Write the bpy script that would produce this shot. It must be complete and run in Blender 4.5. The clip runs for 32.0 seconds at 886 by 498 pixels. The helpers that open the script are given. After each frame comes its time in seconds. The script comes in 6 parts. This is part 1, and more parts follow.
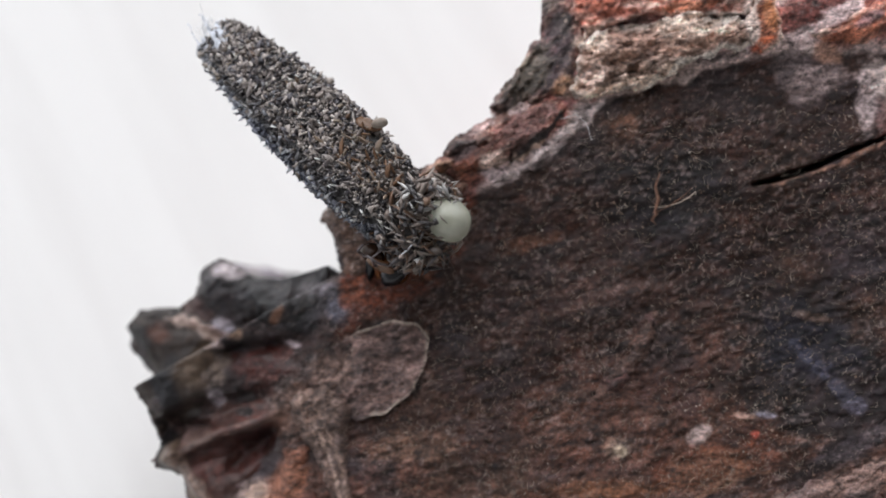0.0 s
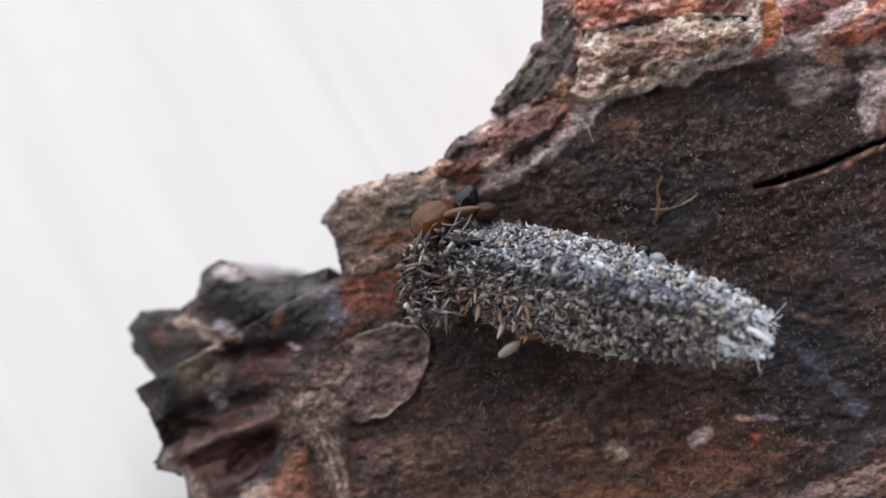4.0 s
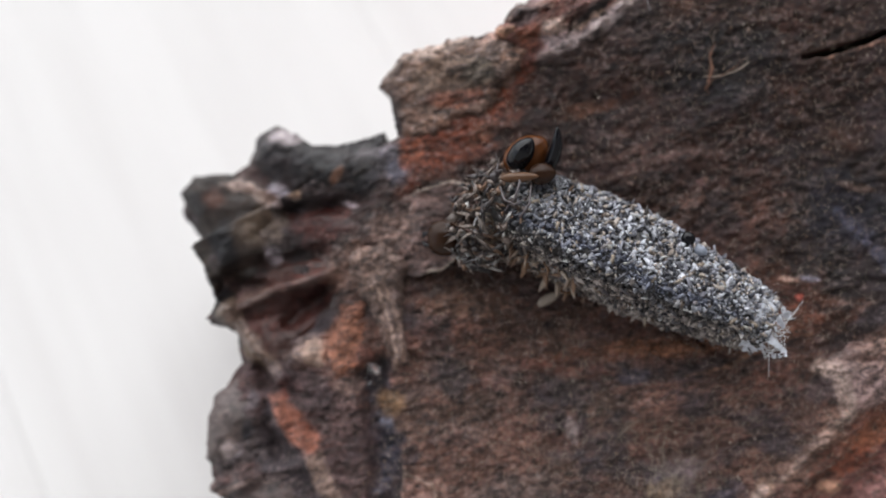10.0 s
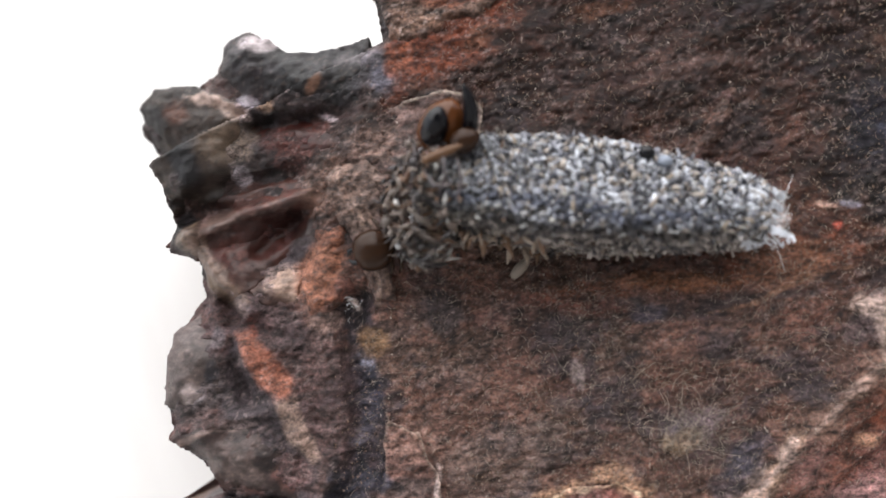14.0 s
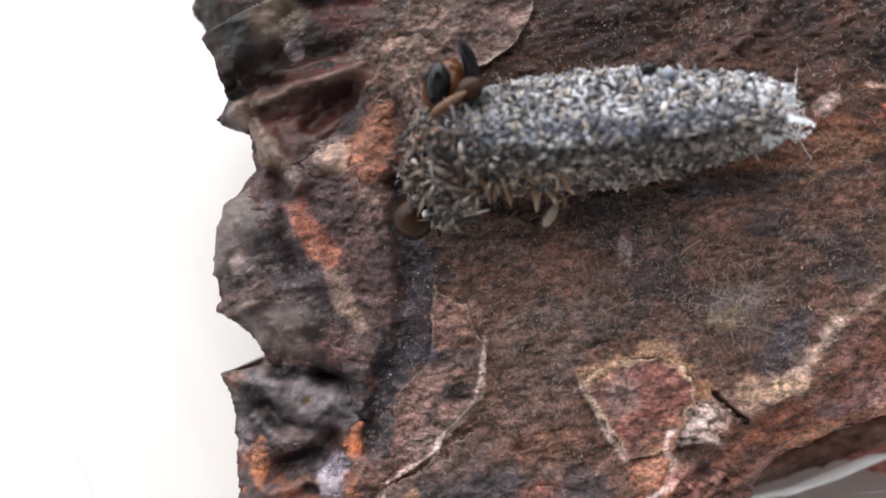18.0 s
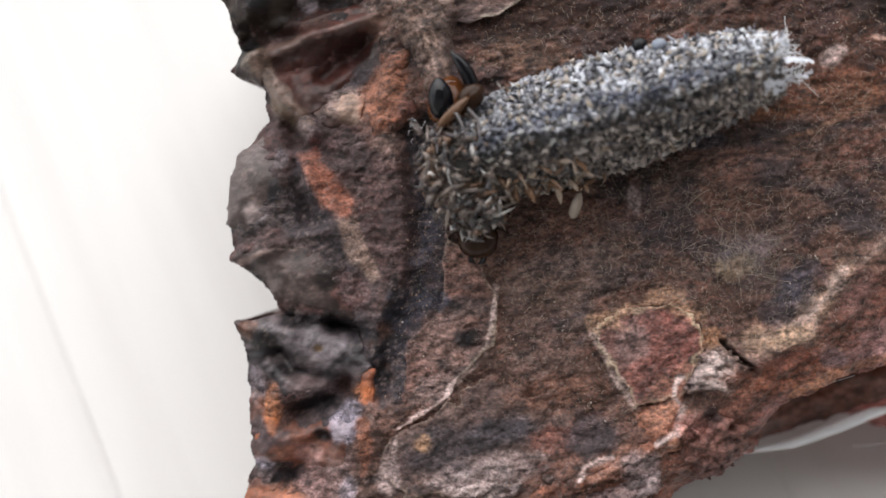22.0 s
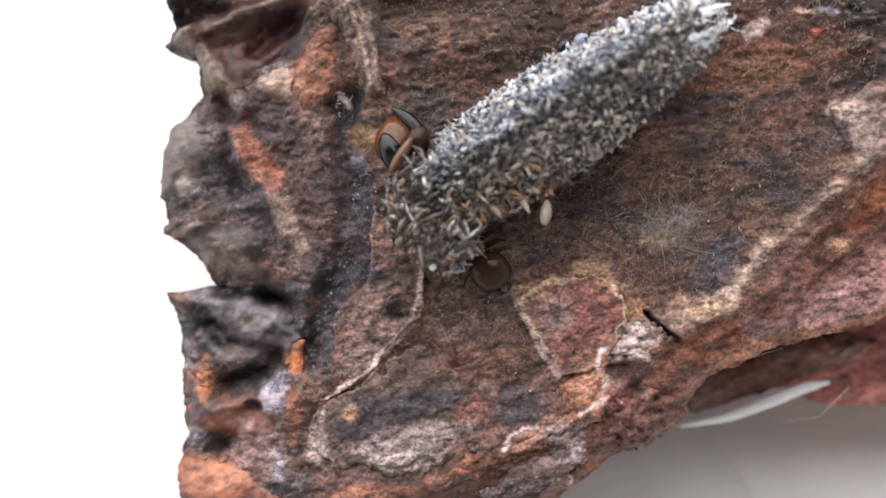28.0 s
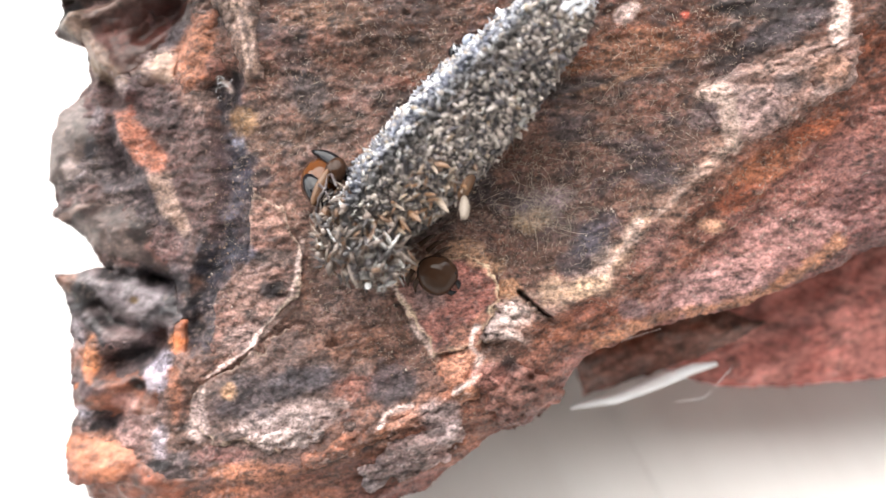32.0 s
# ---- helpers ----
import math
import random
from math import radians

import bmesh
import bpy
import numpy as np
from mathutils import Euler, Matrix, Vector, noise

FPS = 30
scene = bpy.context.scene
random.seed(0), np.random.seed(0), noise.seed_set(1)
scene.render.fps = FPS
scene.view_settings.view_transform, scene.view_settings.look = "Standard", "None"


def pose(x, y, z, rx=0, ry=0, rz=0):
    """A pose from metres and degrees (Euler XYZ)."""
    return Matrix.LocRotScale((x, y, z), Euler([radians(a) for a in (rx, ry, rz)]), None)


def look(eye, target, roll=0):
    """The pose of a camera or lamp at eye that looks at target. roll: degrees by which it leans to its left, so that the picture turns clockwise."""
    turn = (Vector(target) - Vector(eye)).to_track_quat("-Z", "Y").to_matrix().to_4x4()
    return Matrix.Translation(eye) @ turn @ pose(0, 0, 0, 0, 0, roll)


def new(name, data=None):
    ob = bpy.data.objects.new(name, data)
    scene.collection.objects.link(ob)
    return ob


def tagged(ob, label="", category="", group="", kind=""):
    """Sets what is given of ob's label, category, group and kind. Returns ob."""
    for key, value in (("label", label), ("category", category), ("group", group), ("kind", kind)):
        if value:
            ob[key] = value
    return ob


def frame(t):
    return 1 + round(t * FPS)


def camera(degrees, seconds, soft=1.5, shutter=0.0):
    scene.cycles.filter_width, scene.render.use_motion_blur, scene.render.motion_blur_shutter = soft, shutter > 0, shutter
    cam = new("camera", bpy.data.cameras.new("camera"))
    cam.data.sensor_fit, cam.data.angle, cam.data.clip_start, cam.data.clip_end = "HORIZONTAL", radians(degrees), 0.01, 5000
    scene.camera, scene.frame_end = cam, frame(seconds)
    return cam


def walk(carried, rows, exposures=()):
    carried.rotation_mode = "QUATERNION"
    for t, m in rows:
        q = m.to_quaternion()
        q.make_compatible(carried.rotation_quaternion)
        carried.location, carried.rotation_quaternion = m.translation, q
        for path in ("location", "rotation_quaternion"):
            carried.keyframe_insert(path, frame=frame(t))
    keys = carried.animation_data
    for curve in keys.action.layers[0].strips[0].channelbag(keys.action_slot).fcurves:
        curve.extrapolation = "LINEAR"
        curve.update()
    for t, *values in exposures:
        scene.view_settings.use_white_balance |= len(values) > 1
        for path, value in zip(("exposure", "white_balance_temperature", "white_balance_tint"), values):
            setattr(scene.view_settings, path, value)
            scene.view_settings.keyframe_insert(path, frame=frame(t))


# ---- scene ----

# ---------------------------------------------------------------- camera
cam = camera(40.0, 32.0, soft=1.6)
PATH = [
    (0, 0.003547, -0.000049, 0.037072, 21.137, 4.327, 1.802),
    (0.5, 0.003539, 0.000054, 0.037093, 20.898, 4.344, 1.720),
    (1, 0.003512, 0.000096, 0.037094, 20.810, 4.356, 1.788),
    (1.5, 0.003711, 0.000107, 0.037118, 20.908, 4.677, 1.864),
    (2, 0.003703, 0.000192, 0.037142, 20.724, 4.701, 1.854),
    (2.5, 0.003722, 0.000123, 0.037115, 20.878, 4.693, 1.876),
    (3, 0.003624, 0.000222, 0.037133, 20.660, 4.545, 1.808),
    (3.5, 0.003553, 0.000319, 0.037177, 20.446, 4.418, 1.764),
    (5.5, 0.003463, 0.000085, 0.037133, 20.821, 4.306, 1.633),
    (6, 0.002970, -0.000508, 0.037079, 21.210, 3.975, 1.710),
    (6.5, 0.002531, -0.001279, 0.036871, 21.951, 3.408, 1.860),
    (7, 0.002114, -0.001915, 0.036759, 22.329, 3.019, 1.939),
    (7.5, 0.001772, -0.002384, 0.036630, 22.669, 2.679, 2.000),
    (8, 0.001606, -0.002748, 0.036556, 22.822, 2.593, 2.169),
    (8.5, 0.001409, -0.003072, 0.036544, 22.840, 2.446, 2.308),
    (9, 0.001378, -0.003196, 0.036611, 22.463, 2.433, 2.330),
    (9.5, 0.001362, -0.003467, 0.036681, 22.002, 2.269, 2.509),
    (10, 0.001382, -0.003645, 0.036681, 21.756, 1.921, 2.566),
    (10.5, 0.001229, -0.003986, 0.036669, 21.632, 1.721, 3.016),
    (11, 0.001346, -0.004256, 0.036580, 21.912, 1.650, 3.070),
    (11.5, 0.001347, -0.004289, 0.036606, 21.781, 1.608, 3.038),
    (12, 0.001417, -0.004431, 0.036653, 21.725, 1.427, 2.807),
    (12.5, 0.001553, -0.004762, 0.036593, 21.982, 1.491, 2.505),
    (13, 0.001516, -0.004581, 0.035424, 22.422, 1.529, 2.428),
    (13.5, 0.001413, -0.004174, 0.034265, 22.058, 1.508, 2.518),
    (14, 0.001393, -0.003425, 0.033159, 20.493, 1.621, 2.911),
    (14.5, 0.001446, -0.003663, 0.032825, 20.433, 1.752, 2.817),
    (15, 0.001161, -0.003959, 0.032795, 19.623, 1.649, 2.794),
    (15.5, 0.000879, -0.004463, 0.032701, 19.800, 1.405, 2.963),
    (17.5, 0.000692, -0.005392, 0.032650, 19.793, 1.341, 3.686),
    (18, 0.000537, -0.005669, 0.032595, 19.738, 1.276, 4.094),
    (18.5, 0.000480, -0.005874, 0.032598, 19.581, 1.010, 3.999),
    (19, 0.000431, -0.006085, 0.032618, 19.562, 1.041, 3.949),
    (19.5, 0.000411, -0.006332, 0.032631, 19.662, 1.107, 4.026),
    (20, 0.000241, -0.006632, 0.032587, 19.665, 0.842, 3.927),
    (20.5, 0.000255, -0.006713, 0.032593, 19.686, 0.972, 3.974),
    (21, 0.000294, -0.006783, 0.032574, 19.846, 1.123, 4.108),
    (21.5, 0.000122, -0.006760, 0.032559, 19.602, 0.915, 4.301),
    (22, 0.000180, -0.006754, 0.032559, 19.612, 0.793, 4.177),
    (22.5, 0.000230, -0.006814, 0.032517, 19.833, 0.734, 4.172),
    (23, 0.000226, -0.006867, 0.032533, 19.847, 0.937, 4.328),
    (23.5, 0.000236, -0.006891, 0.032523, 19.911, 0.963, 4.329),
    (24, 0.000280, -0.006909, 0.032538, 19.829, 0.957, 4.381),
    (24.5, 0.000178, -0.006958, 0.032481, 19.894, 0.774, 4.415),
    (26.5, 0.000867, -0.007143, 0.032527, 19.744, 1.071, 4.481),
    (27, 0.001165, -0.007264, 0.032540, 19.920, 1.052, 4.328),
    (27.5, 0.001676, -0.007263, 0.032577, 19.776, 1.382, 4.497),
    (28, 0.002160, -0.007313, 0.032592, 19.730, 1.624, 4.511),
    (28.5, 0.002735, -0.007445, 0.032565, 19.897, 1.592, 4.630),
    (29, 0.003339, -0.007457, 0.032632, 19.839, 1.811, 4.721),
    (29.5, 0.003773, -0.007404, 0.032734, 19.543, 1.840, 4.600),
    (30, 0.003952, -0.007608, 0.032653, 19.979, 1.896, 4.622),
    (30.5, 0.004304, -0.007529, 0.032723, 19.800, 2.059, 4.534),
    (31, 0.004409, -0.007568, 0.032739, 19.567, 2.198, 4.759),
    (31.5, 0.004765, -0.007785, 0.032634, 20.073, 2.117, 4.793),
    (32, 0.005105, -0.007661, 0.032723, 19.887, 2.237, 4.674),
]
EXPOSURES = [(0, 0.36, 6350, 10), (3.5, 0.36, 6350, 10), (6, 0.28, 6350, 10), (7, 0.1, 6350, 10), (8, 0.25, 6380, 10), (9, 0.38, 6400, 10), (12, 0.46, 6500, 10), (15, 0.98, 6600, 10), (18, 0.88, 6650, 10), (20, 0.7, 6650, 10), (24, 0.6, 6600, 10), (27, 0.68, 6600, 10), (28.2, 1.25, 6650, 10), (29, 1.5, 6700, 10), (32, 1.9, 6900, 10)]
walk(cam, [(t, pose(x, y, z, rx, ry, rz)) for t, x, y, z, rx, ry, rz in PATH], EXPOSURES)
cam.data.dof.use_dof = True
cam.data.dof.focus_distance = 0.0255
cam.data.dof.aperture_fstop = 60.0

# ---------------------------------------------------------------- light
world = bpy.data.worlds.new("sky")
world.use_nodes = True
scene.world = world
SUN_UP, SUN_TURN = 57.0, 338.0
sky = world.node_tree.nodes.new("ShaderNodeTexSky")
sky.sky_type, sky.sun_disc = "NISHITA", False
sky.sun_elevation, sky.sun_rotation = radians(SUN_UP), radians(SUN_TURN)
background = world.node_tree.nodes["Background"]
background.inputs["Strength"].default_value = 0.18
haze = world.node_tree.nodes.new("ShaderNodeHueSaturation")
haze.inputs["Saturation"].default_value = 0.3
world.node_tree.links.new(sky.outputs["Color"], haze.inputs["Color"])
world.node_tree.links.new(haze.outputs["Color"], background.inputs["Color"])
sun = new("sun", bpy.data.lights.new("sun", "SUN"))
sun.data.energy, sun.data.angle, sun.data.color = 2.45, radians(105), (1.0, 0.965, 0.92)
sun.matrix_world = look((0, 0, 0), (
    -math.sin(radians(SUN_TURN)) * math.cos(radians(SUN_UP)), -math.cos(radians(SUN_TURN)) * math.cos(radians(SUN_UP)), -math.sin(radians(SUN_UP))))

MM = 0.001
FACE_UP = 8.0
# The bark's face lies in a tilted plane: u to the side, v up the slope, w out of it, all in millimetres.
FACE = Matrix.Translation((0, 0, 0.008)) @ Euler((radians(20), 0, 0)).to_matrix().to_4x4()

# ---------------------------------------------------------------- materials
def nodes_of(name):
    mat = bpy.data.materials.new(name)
    mat.use_nodes = True
    tree = mat.node_tree
    return mat, tree.nodes, tree.links, tree.nodes["Principled BSDF"]


def add_noise(nodes, links, coord, scale, detail=4.0, rough=0.6, stretch=(1, 1, 1)):
    mapping = nodes.new("ShaderNodeMapping")
    mapping.inputs["Scale"].default_value = stretch
    links.new(coord, mapping.inputs["Vector"])
    tex = nodes.new("ShaderNodeTexNoise")
    tex.inputs["Scale"].default_value, tex.inputs["Detail"].default_value, tex.inputs["Roughness"].default_value = scale, detail, rough
    links.new(mapping.outputs["Vector"], tex.inputs["Vector"])
    return tex.outputs["Fac"]


def tinted(name, rough=0.8, grain=9000.0, contrast=0.65, bump=0.7, stretch=(0.6, 1.15, 1.0), sheen=0.3, distance=0.00005):
    """A dry, fibrous surface whose pigment is held in the mesh's colour attribute."""
    mat, nodes, links, bsdf = nodes_of(name)
    coord = nodes.new("ShaderNodeTexCoord").outputs["Object"]
    tint = nodes.new("ShaderNodeAttribute")
    tint.attribute_name = "tint"
    fine = add_noise(nodes, links, coord, grain, 5, 0.7, stretch)
    coarse = add_noise(nodes, links, coord, grain / 6, 4, 0.65, stretch)
    ramp = nodes.new("ShaderNodeMapRange")
    ramp.inputs["From Min"].default_value, ramp.inputs["From Max"].default_value = 0.3, 0.7
    ramp.inputs["To Min"].default_value, ramp.inputs["To Max"].default_value = 1 - contrast, 1 + contrast
    links.new(fine, ramp.inputs["Value"])
    ramp2 = nodes.new("ShaderNodeMapRange")
    ramp2.inputs["From Min"].default_value, ramp2.inputs["From Max"].default_value = 0.3, 0.7
    ramp2.inputs["To Min"].default_value, ramp2.inputs["To Max"].default_value = 1 - contrast * 0.22, 1 + contrast * 0.22
    links.new(coarse, ramp2.inputs["Value"])
    mul = nodes.new("ShaderNodeMath")
    mul.operation = "MULTIPLY"
    links.new(ramp.outputs["Result"], mul.inputs[0])
    links.new(ramp2.outputs["Result"], mul.inputs[1])
    mix = nodes.new("ShaderNodeVectorMath")
    mix.operation = "SCALE"
    links.new(tint.outputs["Color"], mix.inputs[0])
    links.new(mul.outputs["Value"], mix.inputs["Scale"])
    links.new(mix.outputs["Vector"], bsdf.inputs["Base Color"])
    bsdf.inputs["Roughness"].default_value = rough
    bsdf.inputs["Specular IOR Level"].default_value = sheen
    add = nodes.new("ShaderNodeMath")
    add.operation = "ADD"
    links.new(fine, add.inputs[0])
    links.new(coarse, add.inputs[1])
    bumped = nodes.new("ShaderNodeBump")
    bumped.inputs["Strength"].default_value, bumped.inputs["Distance"].default_value = bump, distance
    links.new(add.outputs["Value"], bumped.inputs["Height"])
    links.new(bumped.outputs["Normal"], bsdf.inputs["Normal"])
    return mat


def glossy(name, colour, rough=0.2, clear=0.0, through_light=0.0, mottle=0.3, scale=4000.0, shine=0.3):
    mat, nodes, links, bsdf = nodes_of(name)
    coord = nodes.new("ShaderNodeTexCoord").outputs["Object"]
    spots = add_noise(nodes, links, coord, scale, 4, 0.6)
    ramp = nodes.new("ShaderNodeMapRange")
    ramp.inputs["To Min"].default_value, ramp.inputs["To Max"].default_value = 1 - mottle, 1 + mottle
    links.new(spots, ramp.inputs["Value"])
    mix = nodes.new("ShaderNodeVectorMath")
    mix.operation = "SCALE"
    mix.inputs[0].default_value = colour
    links.new(ramp.outputs["Result"], mix.inputs["Scale"])
    links.new(mix.outputs["Vector"], bsdf.inputs["Base Color"])
    bsdf.inputs["Roughness"].default_value = rough
    bsdf.inputs["Coat Weight"].default_value = clear
    bsdf.inputs["Specular IOR Level"].default_value = shine
    bsdf.inputs["Transmission Weight"].default_value = through_light
    return mat


WORN_BARK = tinted("worn_bark", 0.42, 7000.0, 0.38, 0.5, (0.8, 1.1, 1.0), 0.38)
BARK = tinted("bark", 0.55, 15000.0, 0.85, 1.0, (0.8, 1.1, 1.0), 0.4)
GRAIN = tinted("sand_grains", 0.38, 20000.0, 0.25, 0.2, (1, 1, 1), 0.6)
SILK = glossy("silk", (0.75, 0.77, 0.8), 0.5, 0.1, 0.0, 0.15)
CHITIN = glossy("chitin", (0.030, 0.015, 0.009), 0.1, 0.0, 0.0, 0.3, 4000.0, 0.16)
BLACK = glossy("black_chitin", (0.006, 0.006, 0.008), 0.05, 0.0, 0.0, 0.3, 4000.0, 0.32)
AMBER = glossy("amber_chitin", (0.085, 0.029, 0.009), 0.04, 0.0, 0.0, 0.3, 4000.0, 0.28)
TAN_LEG = glossy("tan_chitin", (0.10, 0.052, 0.028), 0.25)


def board_material():
    mat, nodes, links, bsdf = nodes_of("white_board")
    coord = nodes.new("ShaderNodeTexCoord").outputs["Object"]
    grain = add_noise(nodes, links, coord, 60, 5, 0.6, (8, 0.6, 1))
    ramp = nodes.new("ShaderNodeValToRGB")
    ramp.color_ramp.elements[0].color, ramp.color_ramp.elements[1].color = (0.62, 0.605, 0.595, 1), (0.68, 0.67, 0.66, 1)
    ramp.color_ramp.elements[0].position, ramp.color_ramp.elements[1].position = 0.3, 0.6
    links.new(grain, ramp.inputs["Fac"])
    links.new(ramp.outputs["Color"], bsdf.inputs["Base Color"])
    bsdf.inputs["Roughness"].default_value = 0.6
    return mat


BOARD = board_material()


# ---------------------------------------------------------------- tools
def lattice(ix, iy, seed):
    h = (ix.astype(np.int64) * 374761393 + iy.astype(np.int64) * 668265263 + seed * 1442695041) & 0x7FFFFFFF
    h = ((h ^ (h >> 13)) * 1274126177) & 0x7FFFFFFF
    return ((h ^ (h >> 16)) & 0xFFFF) / 65535.0


def value_noise(x, y, seed):
    ix, iy = np.floor(x), np.floor(y)
    fx, fy = x - ix, y - iy
    fx, fy = fx * fx * (3 - 2 * fx), fy * fy * (3 - 2 * fy)
    ix, iy = ix.astype(np.int64), iy.astype(np.int64)
    a, b = lattice(ix, iy, seed), lattice(ix + 1, iy, seed)
    c, d = lattice(ix, iy + 1, seed), lattice(ix + 1, iy + 1, seed)
    return (a * (1 - fx) + b * fx) * (1 - fy) + (c * (1 - fx) + d * fx) * fy - 0.5


def fbm(x, y, scale, octaves=4, seed=1, gain=0.5):
    total, amp = 0 * x, 1.0
    for k in range(octaves):
        total = total + amp * value_noise(x * scale, y * scale, seed + 17 * k)
        scale, amp = scale * 2.03, amp * gain
    return total


def turned(x, y, degrees):
    c, s = math.cos(radians(degrees)), math.sin(radians(degrees))
    return x * c + y * s, y * c - x * s


def polygon_distance(x, y, poly):
    """Distance to a closed outline, negative inside."""
    best = np.full(x.shape, 1e9)
    inside = np.zeros(x.shape, bool)
    for (ax, ay), (bx, by) in zip(poly, poly[1:] + poly[:1]):
        ex, ey = bx - ax, by - ay
        k = np.clip(((x - ax) * ex + (y - ay) * ey) / (ex * ex + ey * ey + 1e-12), 0, 1)
        best = np.minimum(best, (x - ax - k * ex) ** 2 + (y - ay - k * ey) ** 2)
        if ay != by:
            cross = ((ay > y) != (by > y)) & (x < ax + (y - ay) * ex / ey)
            inside ^= cross
    return np.sqrt(best) * np.where(inside, -1, 1)


def line_distance(x, y, line):
    """Distance to an open line of points, and how far along it (0 to 1) the nearest place lies; the sign is positive to its left."""
    best, along, side = np.full(x.shape, 1e9), np.zeros(x.shape), np.ones(x.shape)
    lengths = [math.dist(a, b) for a, b in zip(line, line[1:])]
    total, done = sum(lengths), 0.0
    for (ax, ay), (bx, by), length in zip(line, line[1:], lengths):
        ex, ey = bx - ax, by - ay
        k = np.clip(((x - ax) * ex + (y - ay) * ey) / (ex * ex + ey * ey + 1e-12), 0, 1)
        d = np.hypot(x - ax - k * ex, y - ay - k * ey)
        near = d < best
        best = np.where(near, d, best)
        along = np.where(near, (done + k * length) / total, along)
        side = np.where(near, np.sign(ex * (y - ay) - ey * (x - ax)), side)
        done += length
    return best, along, side


def smooth(a, b, x):
    k = np.clip((x - a) / (b - a), 0, 1)
    return k * k * (3 - 2 * k)


def blend(colour, new_colour, k):
    return colour * (1 - k[..., None]) + np.array(new_colour) * k[..., None]


def blend_all(a, b, k):
    return a * (1 - k[..., None]) + b * k[..., None]


def mesh_from(name, verts, faces, colours=None, material=None, smooth_shade=True):
    me = bpy.data.meshes.new(name)
    me.vertices.add(len(verts))
    me.vertices.foreach_set("co", np.ascontiguousarray(verts, np.float32).ravel())
    n = faces.shape[1]
    me.loops.add(faces.size)
    me.loops.foreach_set("vertex_index", np.ascontiguousarray(faces, np.int32).ravel())
    me.polygons.add(len(faces))
    me.polygons.foreach_set("loop_start", np.arange(0, faces.size, n, dtype=np.int32))
    if smooth_shade:
        me.polygons.foreach_set("use_smooth", np.ones(len(faces), bool))
    me.update(calc_edges=True)
    if colours is not None:
        att = me.color_attributes.new("tint", "FLOAT_COLOR", "POINT")
        att.data.foreach_set("color", np.ascontiguousarray(np.c_[np.clip(colours, 0.002, 0.9), np.ones(len(verts))], np.float32).ravel())
    if material:
        me.materials.append(material)
    return me


def child(name, me, parent, label=""):
    ob = new(name, me)
    ob.parent = parent
    return tagged(ob, label)


def relief(name, outline, step, height, colour, parent, label="", ragged=0.12, depth=9.0, reach=1.2, under=0.25, floor=-0.4, seed=3, material=None):
    """A piece of bark: a sheet inside an outline with its own heights and pigment, whose rim turns down and under."""
    xs, ys = [p[0] for p in outline], [p[1] for p in outline]
    u = np.arange(min(xs) - reach - step, max(xs) + reach + 2 * step, step)
    v = np.arange(min(ys) - reach - step, max(ys) + reach + 2 * step, step)
    gu, gv = np.meshgrid(u, v)
    d = polygon_distance(gu, gv, outline)
    soft = d.copy()
    for k in range(6):
        soft[1:-1, 1:-1] = 0.2 * (soft[1:-1, 1:-1] + soft[:-2, 1:-1] + soft[2:, 1:-1] + soft[1:-1, :-2] + soft[1:-1, 2:])
    dv, du = np.gradient(soft, step)
    d = d + ragged * (fbm(gu, gv, 1.9, 4, seed, 0.6))
    size = np.maximum(np.hypot(du, dv), 0.5)
    du, dv = du / size, dv / size
    out = np.maximum(d, 0)
    pu, pv = gu - du * out * (1 + under), gv - dv * out * (1 + under)
    top = height(pu, pv, d)
    w = top - (depth if depth else (FACE_UP + 0.342 * pv) / 0.94 + top - 0.15) * out / reach
    c = colour(pu, pv, d, w)
    keep = d < reach
    quads = keep[:-1, :-1] & keep[1:, :-1] & keep[:-1, 1:] & keep[1:, 1:]
    index = np.arange(gu.size).reshape(gu.shape)
    faces = np.stack([index[:-1, :-1][quads], index[:-1, 1:][quads], index[1:, 1:][quads], index[1:, :-1][quads]], -1)
    used, flat = np.unique(faces, return_inverse=True)
    verts = np.stack([pu.ravel()[used], pv.ravel()[used], w.ravel()[used]], -1) * MM
    me = mesh_from(name, verts, flat.reshape(-1, 4), c.reshape(-1, 3)[used], material or BARK)
    return child(name, me, parent, label)


# ---------------------------------------------------------------- table
def white_table():
    table = tagged(new("table_top"), "white painted table top of narrow boards", "table", kind="structure")
    width = 0.016
    bm = bmesh.new()
    bmesh.ops.create_cube(bm, size=1, matrix=Matrix.Diagonal((width - 0.000008, 0.9, 0.018, 1)))
    bmesh.ops.bevel(bm, geom=list(bm.edges), offset=0.00003, segments=2, affect="EDGES")
    me = bpy.data.meshes.new("board")
    bm.to_mesh(me)
    bm.free()
    me.materials.append(BOARD)
    for k in range(-28, 28):
        child("board", me, table).location = (0.00669 + width * (k + 0.5), 0, -0.009)
    bm = bmesh.new()
    bmesh.ops.create_cube(bm, size=1, matrix=Matrix.Translation((0.0067, 0, -0.026)) @ Matrix.Diagonal((0.88, 0.88, 0.014, 1)))
    me = bpy.data.meshes.new("underlay")
    bm.to_mesh(me)
    bm.free()
    me.materials.append(BOARD)
    child("underlay", me, table)
    table.matrix_world = pose(0, 0, 0, 0, 0, 30)


white_table()


